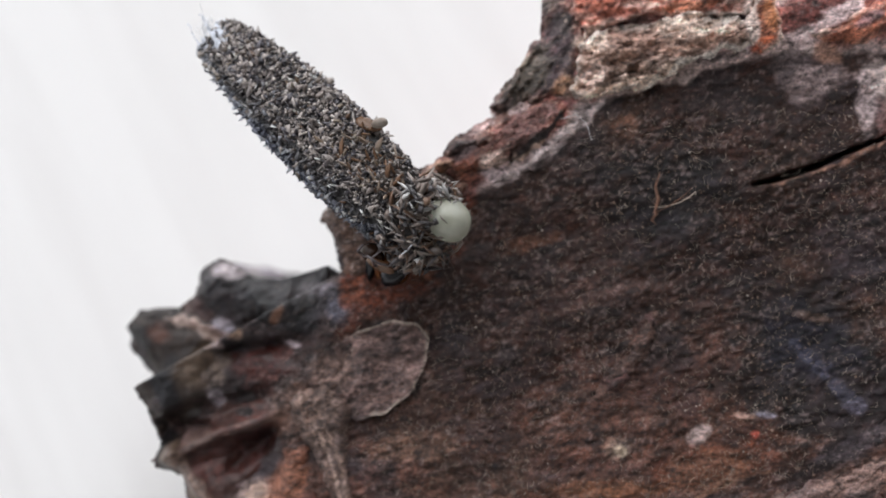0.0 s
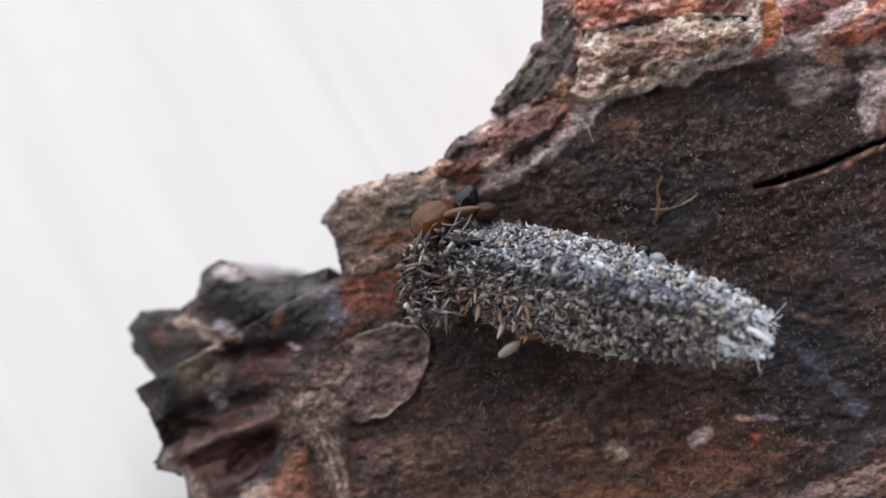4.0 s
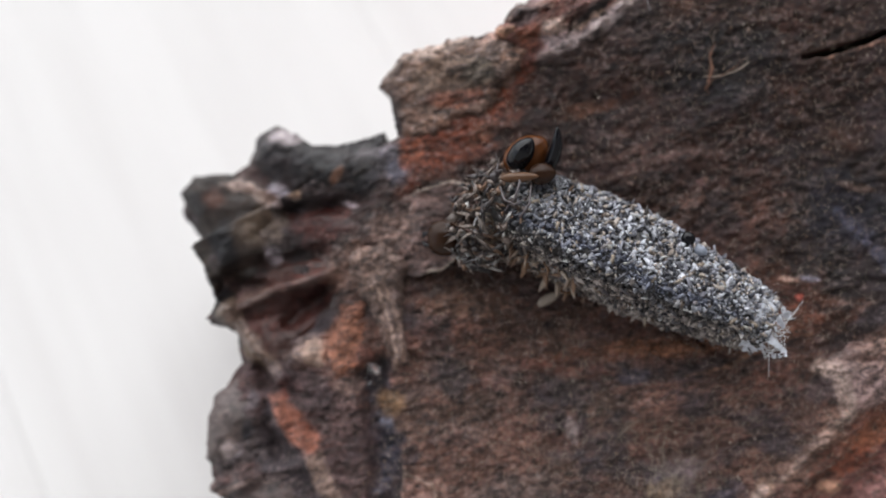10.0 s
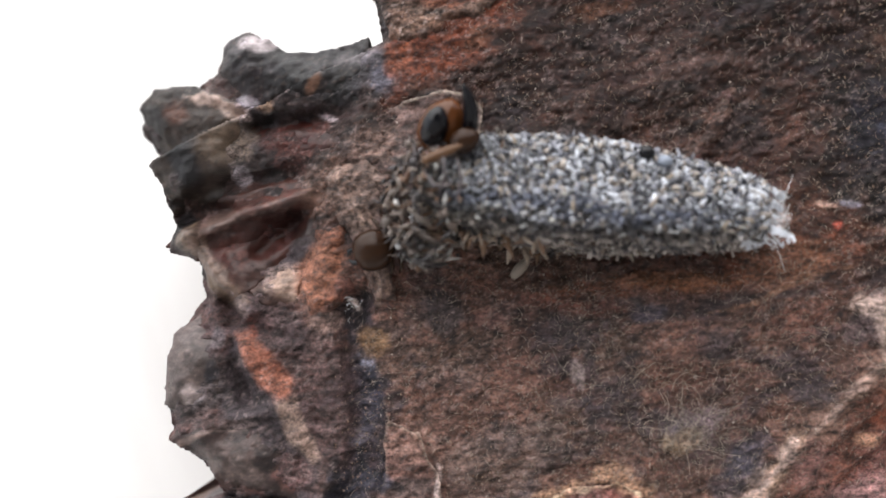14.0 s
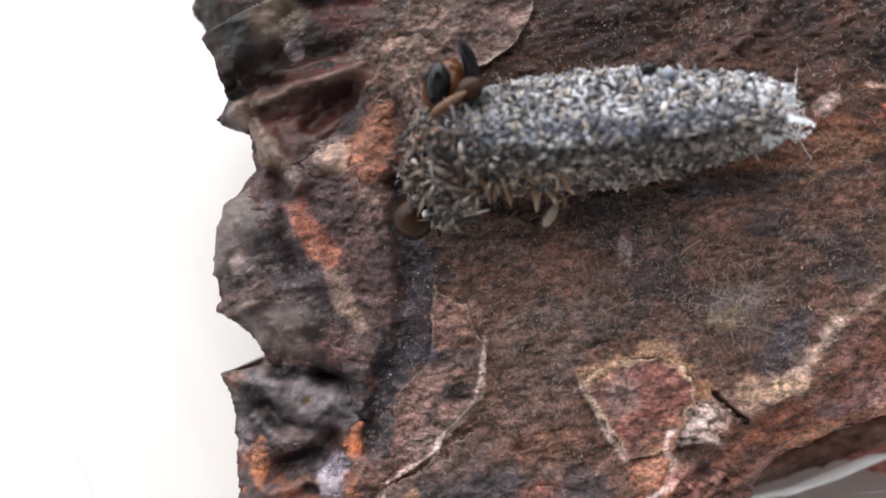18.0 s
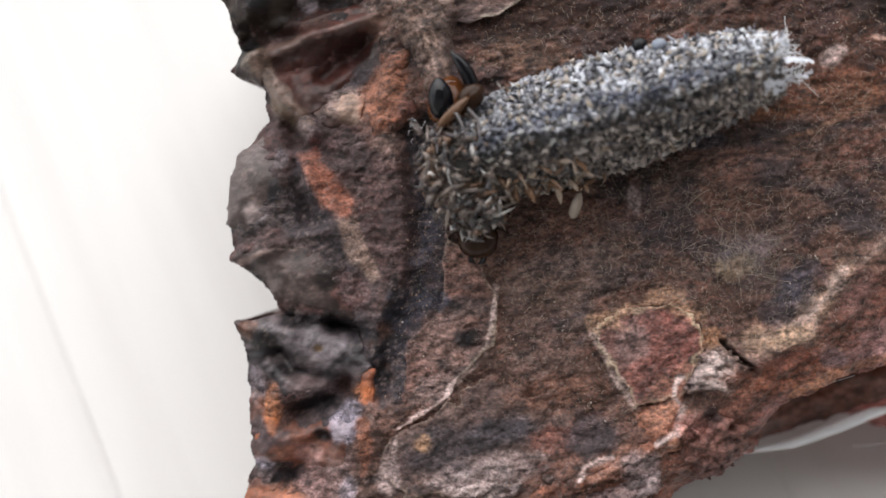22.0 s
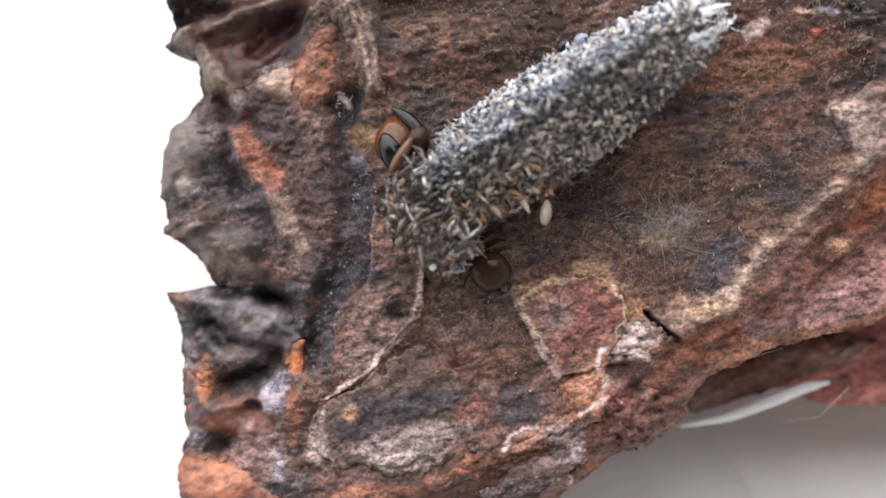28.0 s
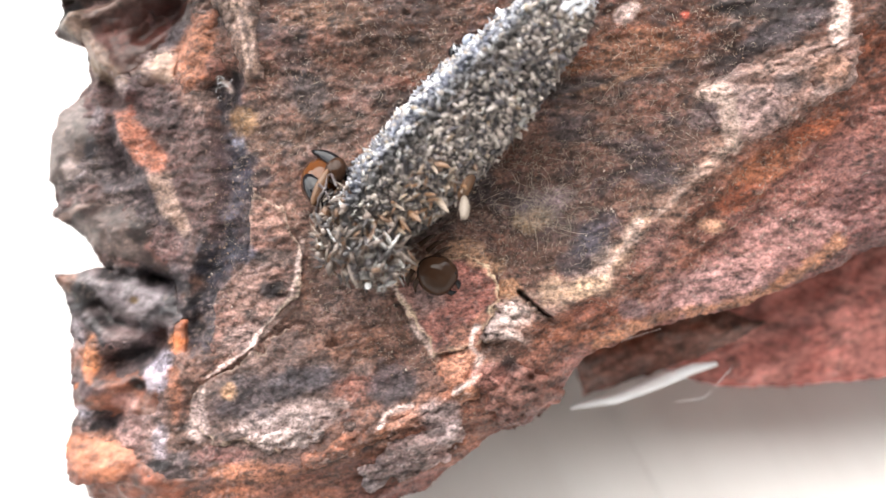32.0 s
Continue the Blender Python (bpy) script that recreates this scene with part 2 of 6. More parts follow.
def sky_blockers():
    """Unseen walls and ceiling added behind the viewer to block sky; the other two sides are open to the daylight."""
    mat, nodes, links, bsdf = nodes_of("blocker_grey")
    coord = nodes.new("ShaderNodeTexCoord").outputs["Object"]
    ramp = nodes.new("ShaderNodeValToRGB")
    ramp.color_ramp.elements[0].color, ramp.color_ramp.elements[1].color = (0.31, 0.30, 0.29, 1), (0.37, 0.36, 0.35, 1)
    links.new(add_noise(nodes, links, coord, 6, 5, 0.6), ramp.inputs["Fac"])
    links.new(ramp.outputs["Color"], bsdf.inputs["Base Color"])
    bsdf.inputs["Roughness"].default_value = 0.9
    for name, at, size, label in (("sky_block_south", (0.0, -1.05, 0.6), (3.4, 0.1, 2.7), "unseen pale grey panel blocking the sky"), ("sky_block_east", (1.05, -0.1, 0.6), (0.1, 1.8, 2.7), "unseen pale grey panel blocking the sky"),
                                  ("ceiling", (0.05, -0.5, 2.0), (3.5, 1.2, 0.1), "unseen pale grey panel overhead blocking the sky")):
        bm = bmesh.new()
        bmesh.ops.create_cube(bm, size=1, matrix=Matrix.Diagonal((*size, 1)))
        bmesh.ops.bevel(bm, geom=list(bm.edges), offset=0.004, segments=2, affect="EDGES")
        me = bpy.data.meshes.new(name)
        bm.to_mesh(me)
        bm.free()
        me.materials.append(mat)
        tagged(new(name, me), label, "ceiling" if name == "ceiling" else "wall", kind="structure").location = at


sky_blockers()

# ---------------------------------------------------------------- bark
DARK = (0.040, 0.026, 0.019)
TAN, CREAM, GREY = (0.20, 0.135, 0.088), (0.46, 0.36, 0.27), (0.20, 0.185, 0.175)
INK, BLUE, MAROON = (0.014, 0.013, 0.014), (0.055, 0.056, 0.068), (0.075, 0.024, 0.019)
PALE = (0.62, 0.55, 0.46)

OUTLINE_TOP = [(17.5, 18.5), (4.2, 18.5), (3.61, 16.8), (3.59, 16.04), (3.49, 15.15), (3.13, 14.65), (2.63, 14.02), (2.35, 13.64), (2.57, 13.45),
               (1.64, 13.01), (1.56, 12.88), (1.97, 12.78), (1.49, 12.52), (0.78, 12.29), (0.21, 12.1), (-0.44, 11.97), (-1.18, 11.65),
               (-1.54, 11.33), (-1.62, 11.08), (-1.43, 10.87), (-1.33, 10.33), (-1.2, 9.88), (-1.4, 9.82), (-1.79, 9.62)]
OUTLINE_LEFT = [(-2.64, 9.43), (-3.03, 9.58), (-3.29, 9.81), (-3.89, 10.07), (-4.35, 9.83), (-4.45, 9.42), (-4.54, 9.1), (-5.0, 8.83),
                (-5.67, 8.7), (-6.04, 8.31), (-5.96, 7.72), (-5.66, 6.82), (-5.32, 6.05), (-5.25, 5.79), (-5.39, 5.4), (-5.12, 5.17),
                (-4.72, 5.15), (-4.59, 4.4), (-5.07, 3.5), (-5.33, 2.95), (-5.29, 2.17), (-5.13, 1.52), (-5.15, 1.3), (-4.41, 0.84),
                (-4.0, 0.14), (-4.97, 0.02), (-4.89, -0.28), (-4.66, -0.68), (-4.6, -1.53), (-4.41, -3.08), (-4.61, -3.7)]
OUTLINE_LOW = [(-4.53, -4.3), (-4.23, -5.02), (-2.09, -5.22), (1.83, -4.91), (3.37, -4.21), (4.62, -3.01), (5.78, -2.44), (6.3, -1.7),
               (6.6, -1.05), (7.8, -0.45), (8.82, -0.1), (9.92, 0.22), (10.94, 0.72), (11.97, 1.25), (17.5, 4.0)]
OUTLINE = OUTLINE_TOP + [(u - 0.8, v + 0.15) if v > 7.5 and u < -5 else (u - 0.45, v + 0.15) if v > 7.5 else (u - 0.2, v) for u, v in OUTLINE_LEFT] + OUTLINE_LOW
LEFT_EDGE = [(-1.1, 12.0), (-1.1, 9.7), (-0.9, 8.9), (-1.6, 7.7), (-2.1, 7.1), (-2.08, 6.27), (-1.95, 5.4), (-2.2, 4.2), (-1.9, 3.2),
             (-1.75, 1.6), (-1.95, -0.2), (-1.95, -1.9), (-2.3, -3.0), (-2.4, -6.0)]
LOW_EDGE = [(12.5, 7.0), (10.56, 5.14), (8.96, 3.29), (7.99, 2.18), (7.24, 1.3), (6.82, 0.51), (5.6, -0.3), (4.69, -1.2), (4.1, -1.9), (3.13, -2.6), (1.87, -3.3), (0.12, -3.9), (-3.0, -4.4)]
CRACK = [(8.06, 11.78), (8.97, 12.07), (9.69, 12.31), (11.0, 12.87), (12.4, 13.5)]
SLIT = [(5.12, 0.3), (5.45, 0.0), (5.8, -0.23)]
CHANNEL = [(-1.5, 4.3), (-1.37, 3.1), (-1.3, 2.6), (-1.1, 1.6), (-1.3, 0.8), (-1.6, 0.2), (-1.75, -0.6), (-2.0, -1.2)]
LIP = [(2.23, 11.7), (3.14, 12.2), (3.9, 12.8), (4.52, 13.4), (5.39, 13.95), (6.76, 14.38), (8.6, 14.72), (9.4, 14.9), (11.5, 14.7)]
bark = tagged(new("bark_piece"), "thick chunk of weathered reddish-brown pine bark lying on a white table", "bark")
bark.matrix_world = FACE


def ridged(x, y, scale, octaves, seed):
    total, amp = 0 * x, 1.0
    for k in range(octaves):
        total = total + amp * (0.5 - 2 * np.abs(value_noise(x * scale, y * scale, seed + 13 * k)))
        scale, amp = scale * 2.1, amp * 0.55
    return total


def rough(u, v, amount=1.0, seed=0, way=12):
    """Felted fibres and crumbs of the dry surface, in millimetres."""
    a, b = turned(u, v, way)
    bend = 0.6 * fbm(u, v, 0.4, 2, 71 + seed)
    return 1.7 * amount * (0.030 * ridged(a * 0.3, b + bend, 1.7, 3, 41 + seed) + 0.045 * fbm(a * 0.7, b, 2.6, 3, 45 + seed, 0.55)
                     + 0.038 * fbm(a * 0.75, b, 9.0, 3, 51 + seed, 0.7))


# Crevices and ridges of the broken side: a line, its width and how far it rises or sinks.
SIDE_LINES = [
    ([(-3.10, 0.03), (-2.67, -0.04), (-2.06, -0.23)], 0.16, -0.45), ([(-3.82, -1.95), (-3.28, -1.76), (-2.65, -1.23)], 0.22, -0.55), ([(-4.17, -0.67), (-3.82, -0.99), (-3.33, -1.10)], 0.18, -0.35),
    ([(-3.58, 5.38), (-2.89, 5.90), (-2.09, 6.49)], 0.22, -0.35), ([(-3.73, -3.30), (-3.41, -2.67), (-3.06, -2.34)], 0.2, -0.35), ([(-5.20, 6.01), (-4.85, 6.21), (-4.36, 6.18)], 0.2, -0.4),
    ([(-4.23, 4.26), (-3.95, 3.74), (-4.02, 2.95), (-3.73, 2.25)], 0.2, -0.3), ([(-5.33, 6.27), (-4.67, 6.69), (-3.74, 6.85), (-2.42, 7.16)], 0.2, -0.3), ([(-3.71, 7.98), (-2.98, 8.14), (-1.79, 8.30)], 0.18, -0.3),
    ([(-5.00, 5.72), (-4.46, 4.97), (-3.68, 4.11)], 0.22, 0.3), ([(-3.95, 3.62), (-3.53, 2.86), (-3.02, 2.41), (-2.47, 1.49)], 0.2, 0.3), ([(-5.15, 8.79), (-4.47, 8.59), (-3.79, 8.29)], 0.14, 0.25),
    ([(-5.17, 5.48), (-4.38, 5.97), (-3.45, 6.26), (-2.40, 6.63)], 0.2, 0.28), ([(-4.66, 1.58), (-4.07, 1.86), (-3.00, 2.15)], 0.2, 0.25), ([(-5.04, -0.07), (-4.43, -0.03), (-3.94, -0.18)], 0.25, 0.25),
    ([(-2.43, -1.03), (-2.26, -1.74), (-2.31, -2.71)], 0.18, 0.25),
]


def crags(u, v):
    """The broken side: soft swells, with sharp crevices and ridges along their lines."""
    total = np.zeros_like(u)
    here = u < -0.4
    u, v = u[here], v[here]
    w = 0.20 * ridged(u, v, 0.5, 2, 701) + 0.10 * fbm(u, v, 1.3, 2, 704, 0.5)
    for line, width, rise in SIDE_LINES:
        e, k, side = line_distance(u, v, line)
        w = w + rise * np.exp(-((e / width) ** 2))
    total[here] = w
    return total


def terraces(u, v, way, seed):
    """Thin layers broken off one above another: their number from below and the place on the step."""
    a, b = turned(u, v, way)
    q = 5.0 * fbm(a * 0.4, b, 1.1, 5, 720 + seed, 0.6) + 1.2 * b
    low = np.floor(q)
    return low, smooth(0.0, 0.2, q - low)


def face_base(u, v):
    """The lie of the bark's face without its fine roughness."""
    w = 0.30 * fbm(u, v, 0.32, 3, 5)
    d, k, side = line_distance(u, v, LEFT_EDGE)
    left = np.where(side < 0, d, 0)
    w = w - 0.30 * smooth(0.0, 0.8, left) - 0.07 * left + smooth(0.2, 0.9, left) * (crags(u, v) - 0.05)
    d, k, side = line_distance(u, v, LOW_EDGE)
    low = np.where(side > 0, d, 0)
    shelf = low + 0.35 * fbm(u, v, 0.9, 3, 78)
    w = w - 0.26 * np.minimum(low, 2.3) - 0.12 * smooth(0, 0.3, low) - 0.18 * smooth(0.55, 0.75, shelf) - 0.15 * smooth(1.25, 1.45, shelf) + 0.15 * smooth(1.6, 2.0, shelf)
    w = w - 0.25 * np.maximum(low - 2.6, 0)
    d, k, side = line_distance(u, v, LIP)
    up = np.where(side > 0, d, 0)
    w = w + 0.14 * smooth(0.0, 0.45, up) - 0.20 * np.maximum(up - 0.8, 0)
    return w


def layers(u, v):
    """Peeled layers of the bark: how far up each place lies, and the thin edges of the layers."""
    a, b = turned(u, v, 12)
    q = fbm(a * 0.45, b, 0.75, 5, 150, 0.58)
    up, edge = 0 * u, 0 * u
    for level in (-0.22, -0.04, 0.13, 0.30):
        up = up + smooth(level - 0.012, level + 0.012, q)
        edge = np.maximum(edge, np.exp(-(((q - level - 0.012) / 0.014) ** 2)))
    return up, edge


def face_height(u, v, d):
    up, edge = layers(u, v)
    w = face_base(u, v) + rough(u, v) + 0.045 * (up - 2)
    e, k, side = line_distance(u, v + 0.05 * fbm(u, v, 3, 3, 81), CRACK)
    w = w - 1.1 * smooth(0.085, 0.02, e * (1 + 0.8 * fbm(u, v, 2.5, 3, 84))) * smooth(0, 0.1, k) + 0.10 * smooth(0.45, 0.1, e) * np.where(side < 0, 1, 0)
    e, k, side = line_distance(u, v, SLIT)
    w = w - 0.6 * smooth(0.075, 0.02, e)
    e, k, side = line_distance(u + 0.15 * fbm(u, v, 2, 3, 83), v, CHANNEL)
    w = w - 0.35 * smooth(0.45, 0.1, e)
    return w - 0.30 * smooth(-0.35, 0, d)


def patch(c, u, v, poly, colour, soft=0.15, k=1.0, seed=0, wobble=0.35):
    d = polygon_distance(u, v, poly) + wobble * fbm(u, v, 2.2, 4, 200 + seed, 0.6)
    return blend(c, colour, k * smooth(soft, -soft, d))


def spot(c, u, v, at, ru, rv, turn, colour, k=1.0, seed=0, wobble=0.5):
    a, b = turned(u - at[0], v - at[1], turn)
    near = np.hypot(a / ru, b / rv)
    m = near < 1.1 + wobble
    if m.any():
        d = near[m] + wobble * fbm(u[m], v[m], 2.6, 4, 300 + seed, 0.65)
        c[m] = blend(c[m], colour, k * smooth(1.1, 0.6, d))
    return c


def vein(c, u, v, line, width, colour, k=1.0, seed=0):
    x, y = [p[0] for p in line], [p[1] for p in line]
    g = 0.4 + 2 * width
    m = (u > min(x) - g) & (u < max(x) + g) & (v > min(y) - g) & (v < max(y) + g)
    if m.any():
        u, v = u[m], v[m]
        d, along, side = line_distance(u + 0.08 * fbm(u, v, 3, 3, 400 + seed), v + 0.08 * fbm(u, v, 3, 3, 430 + seed), line)
        c[m] = blend(c[m], colour, k * smooth(width, width * 0.4, d * (1 + 0.6 * fbm(u, v, 2.5, 3, 460 + seed)) + width * 1.0 * fbm(u, v, 1.6, 4, 480 + seed, 0.65)))
    return c


def speckle(c, u, v, seed=0, light=0.4, dark=0.45, much=1.0):
    """Small pale crumbs, blue-black dust and dark pits in the pigment."""
    a, b = turned(u, v, 12)
    n = fbm(a * 0.45, b, 9.0, 3, 500 + seed, 0.75)
    m = fbm(u, v, 15.0, 2, 540 + seed, 0.8)
    dust = fbm(u, v, 1.1, 3, 560)
    c = c * np.maximum(1 + 1.1 * much * n, 0.15)[..., None]
    c = blend(c, (0.27, 0.225, 0.19), light * smooth(0.24, 0.44, m) * smooth(0.3, -0.2, dust))
    c = blend(c, (0.032, 0.030, 0.034), 0.5 * much * smooth(-0.02, 0.22, n) * smooth(0.0, 0.35, dust))
    return blend(c, INK, dark * smooth(-0.22, -0.5, m + 0.3 * n))


def charred(c, u, v):
    """The dark upper half of the broken side."""
    much = 0.32 * smooth(4.8, 6.2, v + 0.6 * fbm(u, v, 0.9, 3, 51)) * smooth(-0.4, -1.8, u) * smooth(11.0, 10.2, v)
    return c * (1 - much[..., None])


def side_paint(c, u, v):
    """Char, bleached wood and rust on the lumps of the broken side, with crevice shade painted in."""
    c = patch(c, u, v, [(-4.05, 6.01), (-2.77, 3.97), (-1.73, 3.61), (-1.36, 2.36), (-1.47, 0.94), (-1.94, 0.98), (-3.06, 2.89), (-4.07, 4.17)], (0.085, 0.054, 0.045), 0.2, 0.85, 340, 0.2)
    c = spot(c, u, v, (-2.20, 9.21), 1.66, 0.70, 0, (0.045, 0.044, 0.047), 0.8, 61, 0.4)
    c = spot(c, u, v, (-5.07, 7.56), 1.28, 1.28, 0, (0.095, 0.078, 0.062), 0.8, 62, 0.4)
    c = spot(c, u, v, (-4.00, 9.89), 0.48, 0.20, -8, (0.60, 0.59, 0.58), 0.9, 63, 0.4)
    c = spot(c, u, v, (-4.21, 9.27), 0.38, 0.38, 0, (0.05, 0.045, 0.05), 0.8, 64, 0.4)
    c = vein(c, u, v, [(-5.66, 8.73), (-5.15, 8.66), (-4.57, 8.42), (-3.99, 8.25)], 0.15, (0.62, 0.53, 0.45), 0.95, 65)
    c = spot(c, u, v, (-5.80, 8.34), 0.35, 0.38, 0, (0.15, 0.075, 0.048), 0.85, 66, 0.4)
    c = spot(c, u, v, (-5.21, 7.14), 0.35, 0.77, 25, (0.018, 0.018, 0.022), 0.95, 67, 0.4)
    c = spot(c, u, v, (-4.42, 7.64), 0.70, 0.58, 0, (0.20, 0.16, 0.11), 0.85, 68, 0.4)
    c = spot(c, u, v, (-4.05, 6.94), 0.22, 0.22, 0, (0.48, 0.46, 0.44), 0.9, 69, 0.4)
    c = spot(c, u, v, (-4.15, 8.58), 0.29, 0.16, -20, (0.58, 0.58, 0.61), 0.9, 70, 0.4)
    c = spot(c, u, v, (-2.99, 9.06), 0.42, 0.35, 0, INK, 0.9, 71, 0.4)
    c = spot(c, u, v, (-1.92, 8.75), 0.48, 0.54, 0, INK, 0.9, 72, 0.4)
    c = spot(c, u, v, (-1.14, 9.00), 0.29, 0.38, 0, (0.11, 0.115, 0.13), 0.85, 73, 0.4)
    c = spot(c, u, v, (-1.78, 9.46), 0.70, 0.22, 5, (0.19, 0.185, 0.19), 0.85, 74, 0.4)
    c = spot(c, u, v, (-3.56, 8.43), 0.22, 0.17, 0, (0.24, 0.16, 0.09), 0.9, 75, 0.4)
    c = spot(c, u, v, (-2.52, 8.89), 0.12, 0.29, -30, (0.22, 0.13, 0.08), 0.85, 76, 0.4)
    c = spot(c, u, v, (-2.91, 7.59), 0.77, 0.58, 0, (0.085, 0.028, 0.020), 0.95, 77, 0.4)
    c = spot(c, u, v, (-2.48, 8.01), 0.32, 0.19, 0, (0.12, 0.04, 0.028), 0.8, 78, 0.4)
    c = spot(c, u, v, (-2.27, 8.22), 0.27, 0.08, -15, (0.55, 0.50, 0.47), 0.9, 79, 0.4)
    c = spot(c, u, v, (-4.12, 6.23), 0.77, 0.26, 15, (0.105, 0.050, 0.038), 0.8, 80, 0.4)
    c = vein(c, u, v, [(-4.77, 5.80), (-4.12, 6.02), (-3.26, 6.25), (-2.48, 6.57)], 0.13, (0.22, 0.165, 0.14), 0.7, 81)
    c = spot(c, u, v, (-3.26, 5.97), 0.90, 0.32, 20, (0.060, 0.022, 0.017), 0.9, 82, 0.4)
    c = spot(c, u, v, (-4.19, 5.32), 0.51, 0.38, 0, (0.095, 0.035, 0.026), 0.85, 83, 0.4)
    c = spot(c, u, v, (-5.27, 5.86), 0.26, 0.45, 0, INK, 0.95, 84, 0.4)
    c = spot(c, u, v, (-5.02, 5.51), 0.17, 0.22, 0, (0.20, 0.17, 0.15), 0.9, 85, 0.4)
    c = vein(c, u, v, [(-5.05, 5.74), (-4.74, 5.21), (-4.43, 4.68), (-3.92, 4.30)], 0.28, (0.22, 0.175, 0.12), 0.85, 86)
    c = spot(c, u, v, (-3.66, 5.55), 0.94, 0.54, 15, (0.085, 0.032, 0.024), 0.85, 87, 0.4)
    c = spot(c, u, v, (-4.45, 6.05), 0.40, 0.20, 10, (0.24, 0.19, 0.16), 0.7, 88, 0.4)
    c = spot(c, u, v, (-2.97, 4.75), 0.47, 0.40, -30, (0.42, 0.34, 0.27), 0.95, 89, 0.4)
    c = spot(c, u, v, (-3.48, 3.85), 0.30, 0.30, 0, (0.13, 0.035, 0.020), 0.95, 90, 0.4)
    c = patch(c, u, v, [(-4.03, 3.67), (-3.68, 3.7), (-2.76, 2.69), (-2.81, 2.34), (-3.46, 2.58)], (0.25, 0.105, 0.060), 0.08, 0.9, 341, 0.12)
    c = patch(c, u, v, [(-3.02, 2.32), (-2.67, 2.42), (-2.09, 1.18), (-2.22, 1.06), (-2.83, 1.63)], (0.36, 0.275, 0.20), 0.08, 0.9, 342, 0.12)
    c = vein(c, u, v, [(-5.05, 5.7), (-4.6, 5.1), (-3.85, 4.2)], 0.2, (0.23, 0.185, 0.15), 0.8, 343)
    c = spot(c, u, v, (-2.98, 3.80), 0.87, 0.47, -35, (0.060, 0.042, 0.038), 0.85, 93, 0.4)
    c = spot(c, u, v, (-2.23, 4.98), 0.52, 0.77, -15, (0.25, 0.115, 0.062), 0.85, 94, 0.4)
    c = spot(c, u, v, (-1.67, 4.74), 0.24, 0.27, 0, (0.10, 0.045, 0.03), 0.85, 95, 0.4)
    c = spot(c, u, v, (-2.10, 3.98), 0.40, 0.27, 0, (0.30, 0.22, 0.17), 0.75, 96, 0.4)
    c = spot(c, u, v, (-4.85, 2.54), 0.81, 1.01, 0, (0.078, 0.068, 0.060), 0.8, 97, 0.4)
    c = spot(c, u, v, (-4.83, 2.33), 0.28, 0.28, 0, (0.30, 0.28, 0.26), 0.9, 98, 0.4)
    c = spot(c, u, v, (-4.42, 2.84), 0.16, 0.30, 0, (0.025, 0.026, 0.03), 0.9, 99, 0.4)
    c = spot(c, u, v, (-4.36, 3.52), 0.17, 0.24, 0, (0.15, 0.135, 0.13), 0.7, 100, 0.4)
    c = vein(c, u, v, [(-5.11, 1.29), (-4.17, 1.70), (-3.42, 1.78)], 0.12, (0.24, 0.20, 0.17), 0.7, 101)
    c = spot(c, u, v, (-3.92, 0.89), 0.87, 0.47, -10, (0.095, 0.080, 0.070), 0.85, 102, 0.4)
    c = spot(c, u, v, (-3.24, 1.01), 0.30, 0.34, 0, (0.035, 0.028, 0.026), 0.9, 103, 0.4)
    c = spot(c, u, v, (-2.60, 0.77), 0.44, 0.44, 0, (0.16, 0.10, 0.085), 0.85, 104, 0.4)
    # Black along the crevice lines is their shade put into the colour.
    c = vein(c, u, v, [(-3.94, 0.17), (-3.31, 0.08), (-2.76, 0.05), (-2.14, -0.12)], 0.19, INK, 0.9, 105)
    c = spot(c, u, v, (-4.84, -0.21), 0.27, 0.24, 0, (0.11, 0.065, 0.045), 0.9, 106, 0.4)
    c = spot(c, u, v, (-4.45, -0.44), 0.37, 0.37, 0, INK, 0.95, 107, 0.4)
    c = spot(c, u, v, (-3.29, -0.37), 0.81, 0.37, 0, (0.15, 0.145, 0.148), 0.9, 108, 0.4)
    c = spot(c, u, v, (-3.31, -0.45), 0.12, 0.09, 0, (0.10, 0.07, 0.03), 0.9, 109, 0.4)
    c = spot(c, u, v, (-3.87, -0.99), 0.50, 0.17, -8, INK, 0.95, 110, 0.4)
    c = spot(c, u, v, (-3.36, -1.33), 0.64, 0.30, -5, (0.14, 0.115, 0.11), 0.85, 111, 0.4)
    c = spot(c, u, v, (-4.61, -1.28), 0.24, 0.47, 0, (0.18, 0.165, 0.165), 0.8, 112, 0.4)
    c = spot(c, u, v, (-4.21, -1.80), 0.20, 0.61, 5, (0.28, 0.125, 0.055), 0.95, 113, 0.4)
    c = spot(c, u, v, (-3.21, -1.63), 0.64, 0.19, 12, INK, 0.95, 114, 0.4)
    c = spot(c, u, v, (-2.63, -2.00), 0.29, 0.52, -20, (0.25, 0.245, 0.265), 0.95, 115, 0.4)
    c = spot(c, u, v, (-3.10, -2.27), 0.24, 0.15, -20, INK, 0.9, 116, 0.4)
    c = spot(c, u, v, (-3.34, -2.70), 0.37, 0.27, 0, (0.27, 0.185, 0.16), 0.9, 117, 0.4)
    c = spot(c, u, v, (-2.27, -1.25), 0.31, 0.24, 0, (0.33, 0.14, 0.06), 0.95, 118, 0.4)
    c = spot(c, u, v, (-2.20, -2.28), 0.22, 0.74, 5, (0.24, 0.105, 0.055), 0.9, 119, 0.4)
    c = spot(c, u, v, (-4.33, -2.99), 0.28, 0.22, 0, (0.25, 0.24, 0.25), 0.9, 120, 0.4)
    c = spot(c, u, v, (-3.93, -3.29), 0.31, 0.23, 20, INK, 0.9, 121, 0.4)
